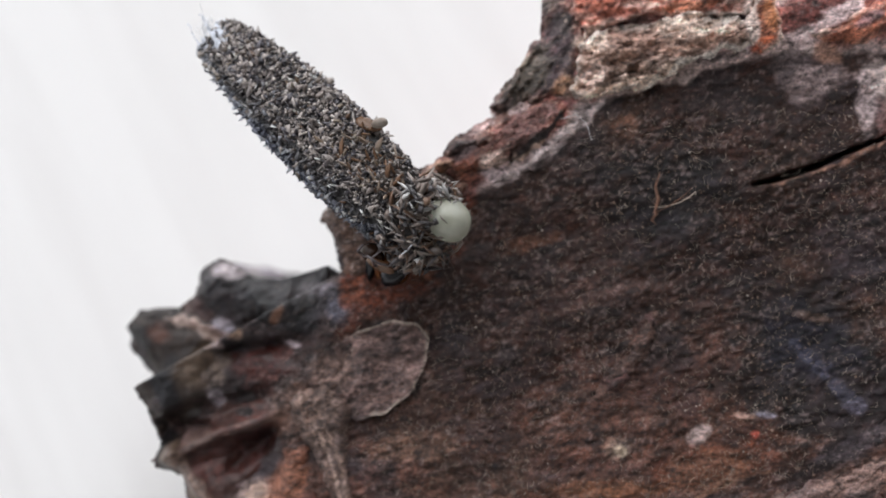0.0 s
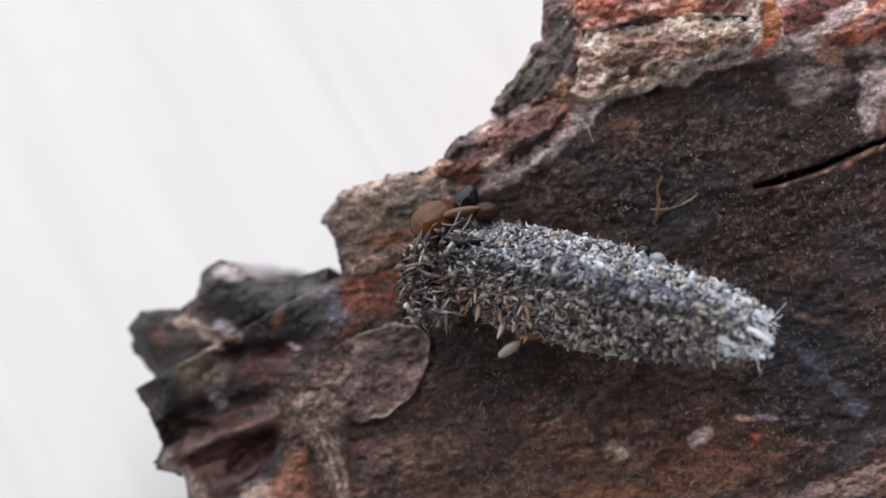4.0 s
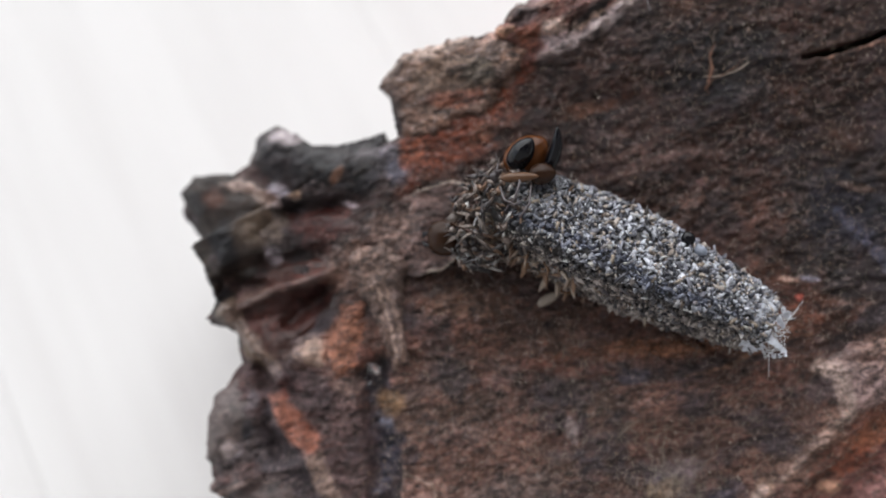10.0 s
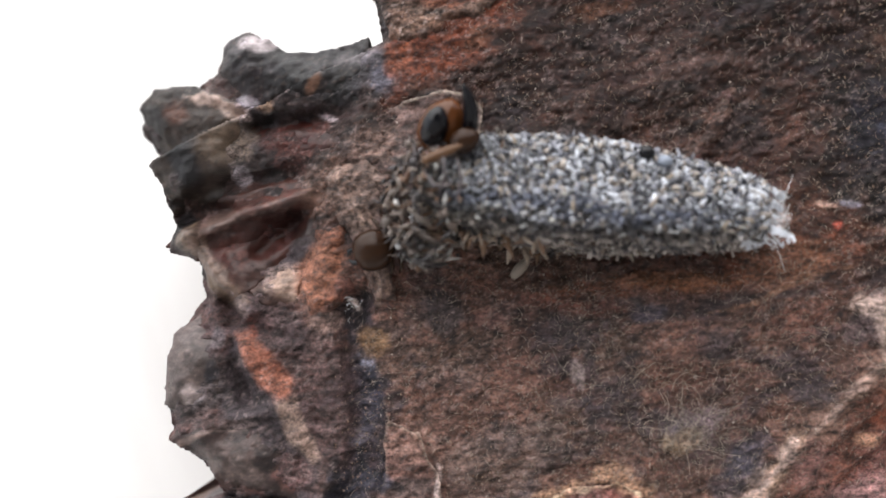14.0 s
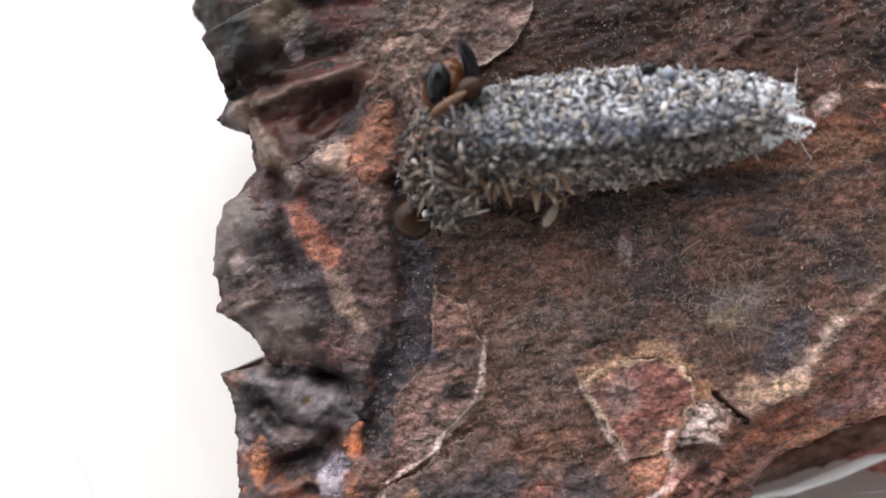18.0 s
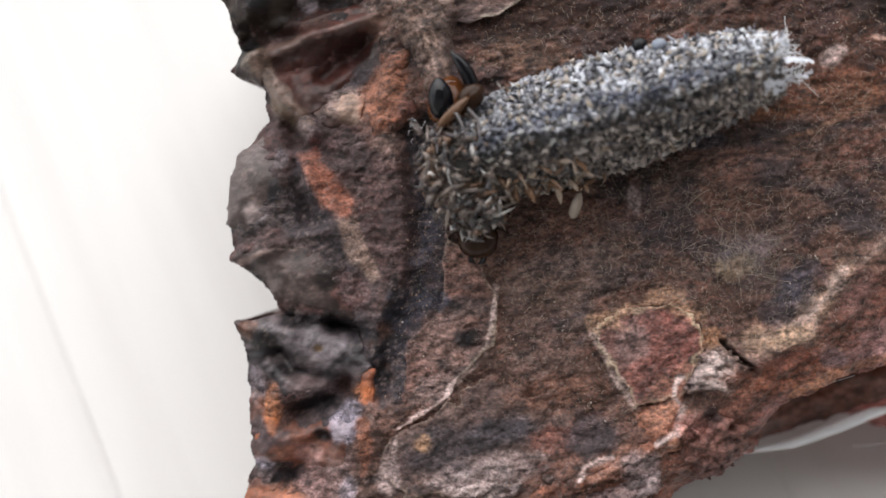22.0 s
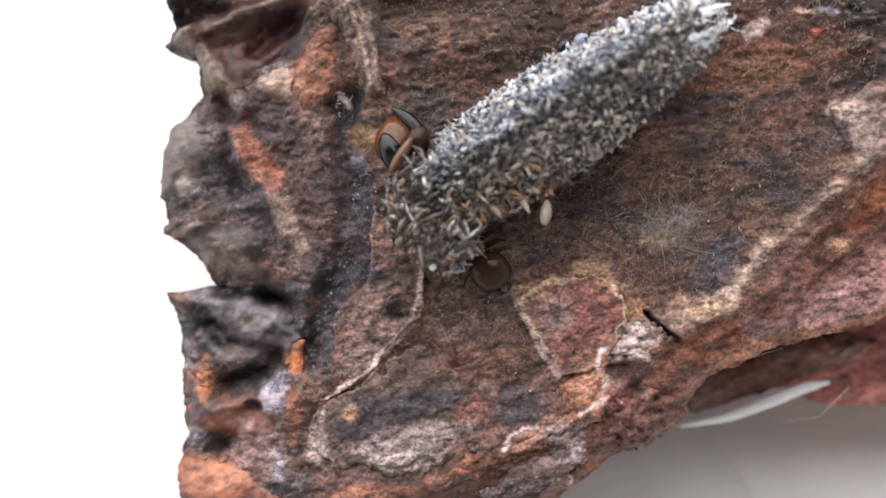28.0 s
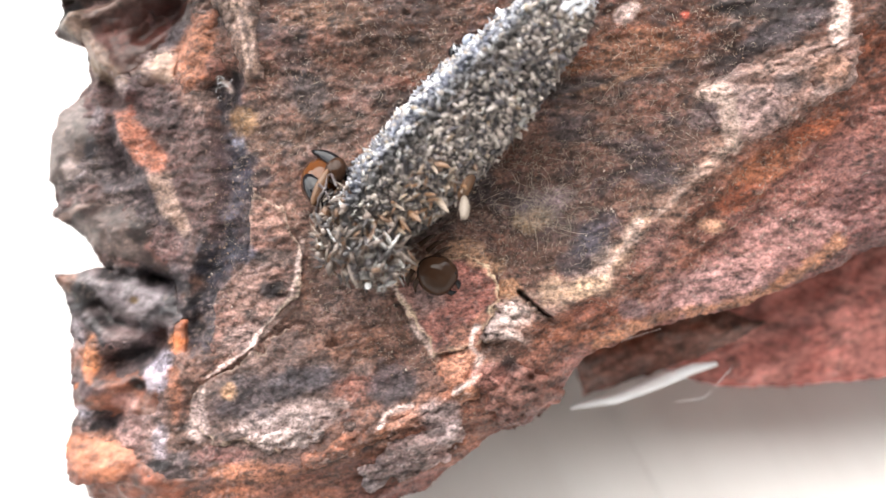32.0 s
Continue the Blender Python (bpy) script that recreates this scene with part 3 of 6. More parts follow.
    c = spot(c, u, v, (-2.70, -3.06), 0.34, 0.54, 10, (0.24, 0.17, 0.14), 0.8, 122, 0.4)
    c = spot(c, u, v, (-3.87, -3.88), 0.91, 0.56, 0, (0.29, 0.145, 0.085), 0.85, 123, 0.4)
    c = spot(c, u, v, (-3.23, -3.40), 0.35, 0.28, 0, (0.27, 0.18, 0.15), 0.85, 124, 0.4)
    c = spot(c, u, v, (-2.42, -3.41), 0.21, 0.42, 10, (0.26, 0.24, 0.24), 0.85, 125, 0.4)
    c = spot(c, u, v, (-2.39, -3.92), 0.32, 0.15, 0, INK, 0.8, 126, 0.4)
    c = vein(c, u, v, [(-1.95, 7.1), (-1.6, 6.5), (-1.25, 5.8), (-1.0, 4.9), (-0.95, 4.4)], 0.10, (0.42, 0.32, 0.23), 0.75, 190)
    c = vein(c, u, v, [(-1.7, 7.05), (-1.3, 6.4), (-0.95, 5.6), (-0.75, 4.6)], 0.08, (0.38, 0.28, 0.20), 0.75, 191)
    c = vein(c, u, v, [(-1.85, 6.8), (-1.5, 6.2), (-1.2, 5.4), (-1.05, 4.7)], 0.06, (0.10, 0.062, 0.042), 0.8, 192)
    return c


def crust_paint(c, u, v):
    """Cream, red and orange layers of the crust along the upper edge."""
    c = spot(c, u, v, (3.89, 14.52), 0.41, 1.03, 20, (0.050, 0.038, 0.045), 0.8, 127, 0.4)
    c = spot(c, u, v, (5.62, 15.01), 1.03, 0.48, 0, (0.17, 0.12, 0.10), 0.55, 128, 0.4)
    c = spot(c, u, v, (6.76, 15.32), 0.82, 0.33, 0, (0.55, 0.49, 0.42), 0.9, 129, 0.4)
    c = spot(c, u, v, (4.68, 15.09), 0.41, 0.41, 0, (0.58, 0.52, 0.45), 0.9, 130, 0.4)
    c = spot(c, u, v, (4.90, 14.51), 0.75, 0.27, 10, (0.26, 0.20, 0.16), 0.8, 131, 0.4)
    c = spot(c, u, v, (6.62, 14.60), 1.03, 0.17, 8, (0.30, 0.25, 0.22), 0.8, 132, 0.4)
    c = spot(c, u, v, (4.97, 15.75), 0.75, 0.21, -5, (0.36, 0.13, 0.085), 0.95, 133, 0.4)
    c = spot(c, u, v, (6.76, 15.76), 0.82, 0.15, 5, (0.38, 0.17, 0.10), 0.85, 134, 0.4)
    c = spot(c, u, v, (5.76, 15.81), 0.62, 0.10, 0, (0.55, 0.45, 0.40), 0.7, 135, 0.4)
    c = spot(c, u, v, (8.05, 15.27), 0.18, 0.55, 5, (0.68, 0.63, 0.58), 0.95, 136, 0.4)
    c = spot(c, u, v, (8.46, 15.48), 0.21, 0.48, 0, (0.48, 0.22, 0.10), 0.95, 137, 0.4)
    c = spot(c, u, v, (8.39, 14.87), 0.30, 0.14, 10, (0.42, 0.13, 0.06), 0.95, 138, 0.4)
    c = spot(c, u, v, (9.37, 15.54), 0.62, 0.38, 20, (0.12, 0.040, 0.030), 0.95, 139, 0.4)
    c = vein(c, u, v, [(8.74, 14.97), (9.09, 15.03), (9.51, 15.14), (9.93, 15.46), (10.42, 15.74)], 0.21, (0.62, 0.53, 0.46), 0.9, 140)
    c = spot(c, u, v, (10.28, 15.17), 0.75, 0.31, 25, (0.36, 0.15, 0.09), 0.9, 141, 0.4)
    c = spot(c, u, v, (10.55, 15.38), 0.41, 0.14, 30, (0.12, 0.085, 0.10), 0.8, 142, 0.4)
    c = spot(c, u, v, (9.02, 14.47), 0.48, 0.48, 0, (0.13, 0.105, 0.09), 0.85, 143, 0.4)
    c = spot(c, u, v, (9.44, 14.04), 0.82, 0.41, 20, (0.33, 0.27, 0.23), 0.9, 144, 0.4)
    c = spot(c, u, v, (9.75, 14.75), 0.38, 0.27, -20, (0.40, 0.24, 0.15), 0.85, 145, 0.4)
    c = spot(c, u, v, (10.62, 13.67), 0.25, 0.82, 5, (0.52, 0.45, 0.39), 0.9, 146, 0.4)
    c = spot(c, u, v, (10.97, 13.31), 0.27, 0.62, 0, (0.10, 0.040, 0.032), 0.85, 147, 0.4)
    c = vein(c, u, v, [(6.76, 14.38), (7.33, 14.49), (7.89, 14.61), (8.38, 14.73), (8.81, 14.87)], 0.08, (0.62, 0.52, 0.43), 0.9, 148)
    c = vein(c, u, v, [(4.32, 13.64), (4.90, 13.97), (5.47, 14.00), (6.12, 14.21), (6.76, 14.38)], 0.18, (0.50, 0.43, 0.35), 0.9, 149)
    c = vein(c, u, v, [(2.81, 12.27), (3.39, 12.56), (3.96, 12.92), (4.40, 13.43)], 0.16, (0.44, 0.36, 0.27), 0.9, 150)
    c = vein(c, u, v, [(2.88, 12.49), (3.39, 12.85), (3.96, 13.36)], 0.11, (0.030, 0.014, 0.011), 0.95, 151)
    c = spot(c, u, v, (4.11, 14.01), 0.34, 0.24, 40, (0.26, 0.19, 0.13), 0.8, 152, 0.4)
    c = spot(c, u, v, (3.53, 13.43), 0.41, 0.27, 30, (0.11, 0.075, 0.075), 0.8, 153, 0.4)
    c = spot(c, u, v, (3.26, 14.31), 0.37, 0.93, -35, (0.085, 0.085, 0.070), 0.7, 325, 0.4)
    c = spot(c, u, v, (3.21, 13.23), 0.68, 0.37, 30, (0.15, 0.085, 0.078), 0.75, 326, 0.4)
    c = spot(c, u, v, (-0.06, 11.26), 1.18, 0.50, 10, (0.15, 0.108, 0.068), 0.75, 327, 0.4)
    c = spot(c, u, v, (0.75, 11.33), 0.37, 0.37, 0, (0.065, 0.062, 0.042), 0.75, 328, 0.4)
    c = spot(c, u, v, (0.15, 10.72), 0.81, 0.25, 5, (0.18, 0.070, 0.036), 0.8, 329, 0.4)
    c = spot(c, u, v, (1.88, 12.15), 0.37, 0.31, 0, (0.19, 0.075, 0.042), 0.85, 330, 0.4)
    c = spot(c, u, v, (1.74, 12.62), 0.37, 0.25, 20, (0.060, 0.056, 0.062), 0.8, 331, 0.4)
    c = spot(c, u, v, (1.14, 12.21), 0.43, 0.16, 15, (0.40, 0.27, 0.19), 0.8, 332, 0.4)
    c = vein(c, u, v, [(-1.42, 11.39), (-1.08, 11.66), (-0.41, 11.93), (0.40, 12.11)], 0.14, (0.42, 0.35, 0.26), 0.85, 333)
    c = vein(c, u, v, [(2.55, 11.98), (3.15, 12.36), (3.88, 12.83), (4.34, 13.24), (4.93, 13.74)], 0.18, (0.66, 0.60, 0.52), 0.9, 334)
    c = spot(c, u, v, (2.45, 12.22), 0.34, 0.40, 0, (0.55, 0.48, 0.43), 0.9, 335, 0.4)
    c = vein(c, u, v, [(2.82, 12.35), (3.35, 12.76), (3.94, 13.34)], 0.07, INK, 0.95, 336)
    c = spot(c, u, v, (3.93, 14.04), 0.19, 0.37, -30, (0.34, 0.22, 0.14), 0.8, 337, 0.4)
    c = spot(c, u, v, (4.67, 14.25), 0.43, 0.25, 20, (0.55, 0.47, 0.42), 0.8, 338, 0.4)
    return c


def low_paint(c, u, v):
    """Marks of the lower plates."""
    c = spot(c, u, v, (-0.56, -0.06), 0.84, 0.63, 0, (0.23, 0.150, 0.112), 0.85, 154, 0.4)
    c = spot(c, u, v, (-0.78, -1.07), 0.63, 0.32, 25, (0.25, 0.185, 0.15), 0.8, 155, 0.4)
    c = spot(c, u, v, (-0.47, 0.69), 0.24, 0.14, -15, INK, 0.8, 156, 0.4)
    c = spot(c, u, v, (-0.03, 0.05), 0.25, 0.22, 0, INK, 0.95, 157, 0.2)
    c = vein(c, u, v, [(0.36, 1.14), (0.39, 0.64), (0.35, 0.25), (0.25, -0.29), (-0.19, -0.80), (-0.44, -1.12), (-0.48, -1.30), (-1.03, -1.66), (-1.45, -1.97), (-1.53, -2.41)], 0.07, (0.60, 0.50, 0.41), 0.95, 158)
    c = spot(c, u, v, (0.54, 0.01), 0.13, 0.39, 5, (0.24, 0.11, 0.05), 0.8, 159, 0.4)
    c = spot(c, u, v, (-1.60, -2.95), 0.27, 0.46, 0, (0.46, 0.38, 0.32), 0.85, 160, 0.4)
    c = spot(c, u, v, (-0.34, -2.32), 1.05, 0.63, 15, (0.048, 0.041, 0.041), 0.85, 161, 0.4)
    c = spot(c, u, v, (-0.89, -2.22), 0.18, 0.22, 0, (0.34, 0.22, 0.12), 0.9, 162, 0.4)
    c = spot(c, u, v, (-1.05, -3.58), 0.63, 0.25, 0, (0.20, 0.105, 0.085), 0.85, 163, 0.4)
    c = spot(c, u, v, (0.35, -2.75), 1.25, 0.42, 14, (0.38, 0.31, 0.26), 0.75, 260, 0.7)
    c = spot(c, u, v, (0.3, -2.8), 0.8, 0.2, 14, (0.55, 0.48, 0.41), 0.6, 261, 0.9)
    c = spot(c, u, v, (-0.31, -3.95), 1.19, 0.28, 5, (0.26, 0.115, 0.06), 0.85, 165, 0.4)
    c = spot(c, u, v, (1.98, -1.87), 0.77, 0.28, 15, (0.21, 0.095, 0.065), 0.8, 166, 0.4)
    c = spot(c, u, v, (0.83, -1.74), 0.63, 0.28, 0, (0.055, 0.050, 0.052), 0.7, 167, 0.4)
    c = spot(c, u, v, (-0.90, 0.77), 0.42, 0.28, 0, (0.055, 0.06, 0.075), 0.8, 168, 0.4)
    c = spot(c, u, v, (3.91, 0.19), 0.87, 0.71, 0, (0.20, 0.085, 0.062), 0.85, 169, 0.4)
    c = spot(c, u, v, (3.21, 0.15), 0.40, 0.48, 0, (0.27, 0.19, 0.155), 0.75, 170, 0.4)
    c = vein(c, u, v, [(2.42, 0.37), (2.71, 0.58), (3.16, 0.89), (3.55, 0.97), (3.85, 1.09), (4.25, 0.88), (4.54, 0.70)], 0.24, (0.46, 0.31, 0.18), 0.6, 171)
    c = vein(c, u, v, [(2.46, 0.25), (2.76, -0.20), (3.07, -0.73), (3.45, -1.17)], 0.10, (0.60, 0.50, 0.40), 0.95, 172)
    c = vein(c, u, v, [(4.69, 0.09), (4.26, -0.45), (3.83, -0.95), (3.53, -1.24)], 0.22, (0.24, 0.12, 0.075), 0.85, 173)
    c = spot(c, u, v, (4.55, -0.08), 0.21, 0.13, 30, INK, 0.9, 174, 0.4)
    c = spot(c, u, v, (4.01, -1.37), 0.60, 0.44, 10, (0.43, 0.22, 0.13), 0.95, 175, 0.4)
    c = vein(c, u, v, [(4.26, -0.45), (4.17, -0.89), (4.39, -1.03), (4.26, -1.59), (3.93, -1.88)], 0.10, (0.68, 0.58, 0.48), 0.9, 176)
    c = spot(c, u, v, (5.03, -0.36), 0.52, 0.48, 0, (0.46, 0.40, 0.33), 0.85, 177, 0.4)
    c = spot(c, u, v, (4.91, 0.34), 0.29, 0.24, 0, (0.36, 0.21, 0.11), 0.9, 178, 0.4)
    c = vein(c, u, v, [(5.68, 0.43), (6.14, 0.42), (6.59, 0.72), (7.02, 1.10), (7.31, 1.39), (7.66, 2.00)], 0.29, (0.44, 0.32, 0.20), 0.55, 179)
    c = vein(c, u, v, [(6.21, 0.62), (6.81, 0.89), (7.24, 1.35), (7.58, 1.96)], 0.10, (0.58, 0.48, 0.38), 0.6, 180)
    c = spot(c, u, v, (6.58, -0.33), 1.59, 0.40, 12, (0.21, 0.085, 0.045), 0.85, 181, 0.4)
    c = spot(c, u, v, (7.93, 1.40), 0.56, 0.63, 30, (0.26, 0.145, 0.115), 0.7, 182, 0.4)
    c = spot(c, u, v, (6.41, 1.06), 0.71, 0.32, 20, (0.045, 0.046, 0.054), 0.6, 183, 0.4)
    c = spot(c, u, v, (5.83, 1.65), 0.71, 0.32, 10, (0.075, 0.065, 0.062), 0.4, 184, 0.4)
    c = spot(c, u, v, (5.35, 1.89), 0.32, 0.24, 30, (0.44, 0.34, 0.22), 0.8, 185, 0.4)
    c = spot(c, u, v, (1.43, 1.05), 1.11, 0.48, 0, (0.13, 0.088, 0.062), 0.75, 186, 0.4)
    c = spot(c, u, v, (1.03, -0.08), 1.35, 0.87, 0, (0.135, 0.088, 0.066), 0.7, 187, 0.4)
    c = spot(c, u, v, (1.88, -1.04), 1.19, 0.48, 10, (0.145, 0.075, 0.045), 0.7, 188, 0.4)
    c = spot(c, u, v, (2.64, -1.86), 0.63, 0.48, 20, (0.040, 0.038, 0.040), 0.85, 189, 0.4)
    c = spot(c, u, v, (0.60, -1.92), 0.87, 0.32, 10, (0.048, 0.045, 0.047), 0.75, 190, 0.4)
    c = spot(c, u, v, (-0.23, -0.01), 0.27, 0.21, 0, INK, 0.9, 191, 0.4)
    c = spot(c, u, v, (-0.26, 1.65), 0.56, 0.56, 0, (0.27, 0.17, 0.12), 0.6, 192, 0.4)
    c = spot(c, u, v, (3.06, -2.34), 0.63, 0.32, 35, (0.28, 0.155, 0.10), 0.8, 193, 0.4)
    c = vein(c, u, v, [(2.34, -2.70), (2.44, -2.46), (2.97, -2.23)], 0.07, (0.62, 0.52, 0.43), 0.9, 194)
    c = spot(c, u, v, (3.62, -2.49), 0.48, 0.48, 0, (0.30, 0.26, 0.23), 0.8, 195, 0.4)
    c = spot(c, u, v, (5.36, -1.82), 0.87, 0.56, 0, (0.17, 0.085, 0.058), 0.8, 196, 0.4)
    c = spot(c, u, v, (4.64, -1.48), 0.48, 0.32, 0, (0.28, 0.15, 0.115), 0.75, 197, 0.4)
    c = spot(c, u, v, (5.01, -1.22), 0.21, 0.24, 0, INK, 0.8, 198, 0.4)
    c = spot(c, u, v, (-2.05, 6.78), 0.68, 0.83, 0, (0.17, 0.115, 0.08), 0.5, 199, 0.4)
    c = spot(c, u, v, (-1.15, 7.66), 0.61, 0.45, 0, (0.21, 0.15, 0.11), 0.6, 200, 0.4)
    c = spot(c, u, v, (0.61, 5.95), 1.14, 0.38, 0, (0.135, 0.082, 0.050), 0.7, 201, 0.4)
    c = spot(c, u, v, (4.99, 5.11), 1.52, 0.27, 0, (0.165, 0.075, 0.032), 0.8, 202, 0.4)
    c = spot(c, u, v, (3.09, 4.53), 1.36, 0.23, -5, (0.10, 0.045, 0.03), 0.7, 203, 0.4)
    c = spot(c, u, v, (4.51, 4.42), 0.45, 0.23, 10, (0.045, 0.045, 0.055), 0.8, 204, 0.4)
    c = spot(c, u, v, (0.33, 4.26), 0.53, 0.45, 0, (0.040, 0.036, 0.034), 0.8, 205, 0.4)
    c = spot(c, u, v, (1.26, 4.13), 0.38, 0.30, 0, (0.15, 0.09, 0.07), 0.7, 206, 0.4)
    c = spot(c, u, v, (4.43, 9.28), 1.90, 0.45, 10, (0.070, 0.037, 0.025), 0.6, 207, 0.4)
    c = spot(c, u, v, (-0.79, 9.37), 0.45, 0.30, 60, (0.24, 0.085, 0.04), 0.75, 208, 0.4)
    c = spot(c, u, v, (7.26, 5.54), 1.18, 0.56, 10, (0.19, 0.095, 0.05), 0.7, 301, 0.4)
    c = spot(c, u, v, (10.15, 6.07), 1.24, 0.30, 25, (0.048, 0.040, 0.040), 0.85, 302, 0.4)
    c = vein(c, u, v, [(5.54, 4.58), (6.57, 4.83), (7.79, 4.96), (9.11, 5.25)], 0.09, (0.050, 0.036, 0.032), 0.8, 303)
    c = vein(c, u, v, [(5.67, 4.46), (6.76, 4.77), (7.65, 5.26), (8.49, 5.49)], 0.07, (0.24, 0.145, 0.085), 0.7, 304)
    c = spot(c, u, v, (8.75, 4.27), 0.43, 0.37, 0, (0.085, 0.072, 0.068), 0.7, 305, 0.4)
    c = spot(c, u, v, (10.32, 5.34), 1.24, 0.43, 25, (0.27, 0.185, 0.135), 0.8, 306, 0.4)
    c = spot(c, u, v, (9.89, 4.46), 0.68, 0.62, 20, (0.38, 0.28, 0.23), 0.85, 307, 0.4)
    c = spot(c, u, v, (10.40, 4.98), 0.37, 0.28, 20, (0.20, 0.165, 0.14), 0.8, 308, 0.4)
    c = vein(c, u, v, [(8.66, 4.76), (9.03, 4.69), (9.27, 4.24), (9.37, 3.63)], 0.19, (0.52, 0.42, 0.32), 0.9, 309)
    c = spot(c, u, v, (11.39, 6.38), 0.26, 0.56, 0, (0.60, 0.50, 0.40), 0.9, 310, 0.4)
    c = spot(c, u, v, (11.34, 5.34), 0.50, 0.37, 20, (0.32, 0.19, 0.12), 0.8, 311, 0.4)
    c = spot(c, u, v, (11.18, 4.17), 0.81, 0.28, 30, (0.27, 0.085, 0.035), 0.9, 312, 0.4)
    c = spot(c, u, v, (10.21, 3.31), 0.87, 0.37, 30, (0.27, 0.105, 0.048), 0.85, 313, 0.4)
    c = spot(c, u, v, (8.22, 6.34), 0.14, 0.11, 0, (0.42, 0.095, 0.055), 0.9, 314, 0.4)
    c = spot(c, u, v, (6.92, 6.26), 0.26, 0.22, 30, (0.50, 0.41, 0.34), 0.85, 315, 0.4)
    c = spot(c, u, v, (9.30, 0.69), 1.61, 0.59, 22, (0.32, 0.195, 0.165), 0.85, 316, 0.4)
    c = spot(c, u, v, (10.74, 1.77), 1.49, 0.59, 28, (0.29, 0.165, 0.135), 0.85, 317, 0.4)
    c = spot(c, u, v, (9.65, 2.62), 0.68, 0.31, 20, (0.26, 0.085, 0.040), 0.85, 318, 0.4)
    c = spot(c, u, v, (9.15, 1.98), 0.34, 0.16, 0, (0.44, 0.27, 0.16), 0.8, 319, 0.4)
    c = spot(c, u, v, (8.76, 1.46), 0.50, 0.19, 15, (0.15, 0.065, 0.04), 0.75, 320, 0.4)
    c = vein(c, u, v, [(6.94, -0.65), (7.71, -0.32), (8.72, 0.12), (10.17, 0.38), (10.86, 0.86), (11.26, 1.19), (11.94, 1.79)], 0.19, (0.33, 0.165, 0.085), 0.85, 321)
    c = spot(c, u, v, (6.65, 0.01), 0.81, 0.26, 10, (0.22, 0.085, 0.050), 0.8, 322, 0.4)
    c = spot(c, u, v, (7.56, 0.08), 0.34, 0.25, 0, (0.15, 0.105, 0.10), 0.75, 323, 0.4)
    c = spot(c, u, v, (6.55, 0.53), 0.47, 0.25, 20, (0.46, 0.34, 0.20), 0.5, 324, 0.4)
    return c


def face_colour(u, v, d, w, fine=True):
    a, b = turned(u, v, 12)
    c = np.zeros(u.shape + (3,)) + (0.112, 0.066, 0.045)
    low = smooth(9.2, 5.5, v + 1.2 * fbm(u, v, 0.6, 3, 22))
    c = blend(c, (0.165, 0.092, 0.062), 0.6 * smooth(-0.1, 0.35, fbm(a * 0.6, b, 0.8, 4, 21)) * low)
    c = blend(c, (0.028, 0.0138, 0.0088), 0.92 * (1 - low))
    c = blend(c, (0.060, 0.044, 0.030), 0.6 * smooth(0.0, 0.35, fbm(a * 0.7, b, 0.9, 4, 23)))
    c = blend(c, (0.185, 0.145, 0.12), 0.35 * smooth(0.1, 0.45, fbm(a * 0.6, b, 1.5, 4, 24)) * low)
    c = blend(c, (0.034, 0.033, 0.037), 0.7 * smooth(0.10, 0.38, fbm(a * 0.75, b, 1.2, 5, 25, 0.62)))
    c = blend(c, (0.18, 0.088, 0.058), 0.3 * smooth(0.12, 0.42, fbm(a * 0.7, b, 1.9, 4, 36, 0.65)) * smooth(9.5, 4.0, v))
    c = c * (1 + 0.3 * fbm(a * 0.45, b, 4.0, 3, 40, 0.7))[..., None]
    # stains, rust-coloured inner bark and bleached places
    c = spot(c, u, v, (6.4, 11.8), 1.8, 1.1, 15, (0.008, 0.008, 0.010), 0.85, 1)
    c = spot(c, u, v, (9.5, 7.7), 2.0, 1.5, -30, (0.008, 0.007, 0.008), 0.95, 2)
    c = spot(c, u, v, (9.6, 7.6), 0.6, 0.35, -30, BLUE, 0.7, 3)
    c = spot(c, u, v, (10.5, 10.6), 1.2, 0.9, 0, BLUE, 0.6, 4)
    c = spot(c, u, v, (3.3, 10.55), 0.75, 0.2, 16, (0.17, 0.10, 0.056), 0.6, 5)
    c = spot(c, u, v, (5.39, 13.17), 0.35, 0.3, 0, TAN, 0.7, 6)
    c = spot(c, u, v, (5.21, 5.99), 0.3, 0.24, 0, CREAM, 0.95, 7)
    c = spot(c, u, v, (7.03, 6.36), 0.24, 0.18, 30, (0.35, 0.28, 0.23), 0.9, 8)
    c = spot(c, u, v, (9.03, 9.04), 0.5, 0.17, -15, (0.22, 0.14, 0.08), 0.9, 9)
    c = spot(c, u, v, (8.05, 6.74), 0.3, 0.07, -5, PALE, 0.9, 10, 0.3)
    c = spot(c, u, v, (6.9, 5.6), 1.6, 0.5, 14, (0.17, 0.068, 0.032), 0.8, 11)
    c = spot(c, u, v, (4.6, 5.0), 2.6, 0.28, 6, (0.14, 0.062, 0.030), 0.8, 12)
    c = vein(c, u, v, [(1.5, 4.3), (3.8, 4.4), (5.7, 4.7), (6.9, 4.9), (8.8, 5.45), (11, 6.4)], 0.35, INK, 0.5, 1)
    c = spot(c, u, v, (5.3, 1.8), 0.45, 0.28, 10, (0.40, 0.31, 0.18), 0.8, 13)
    c = spot(c, u, v, (5.6, 2.25), 0.7, 0.4, 20, (0.24, 0.22, 0.22), 0.55, 14)
    c = spot(c, u, v, (6.6, 1.6), 0.6, 0.45, 40, BLUE, 0.8, 15)
    c = spot(c, u, v, (3.14, 3.1), 0.14, 0.3, 15, (0.42, 0.36, 0.31), 0.8, 16)
    c = spot(c, u, v, (7.7, 4.4), 0.8, 0.4, 20, (0.19, 0.10, 0.07), 0.6, 17)
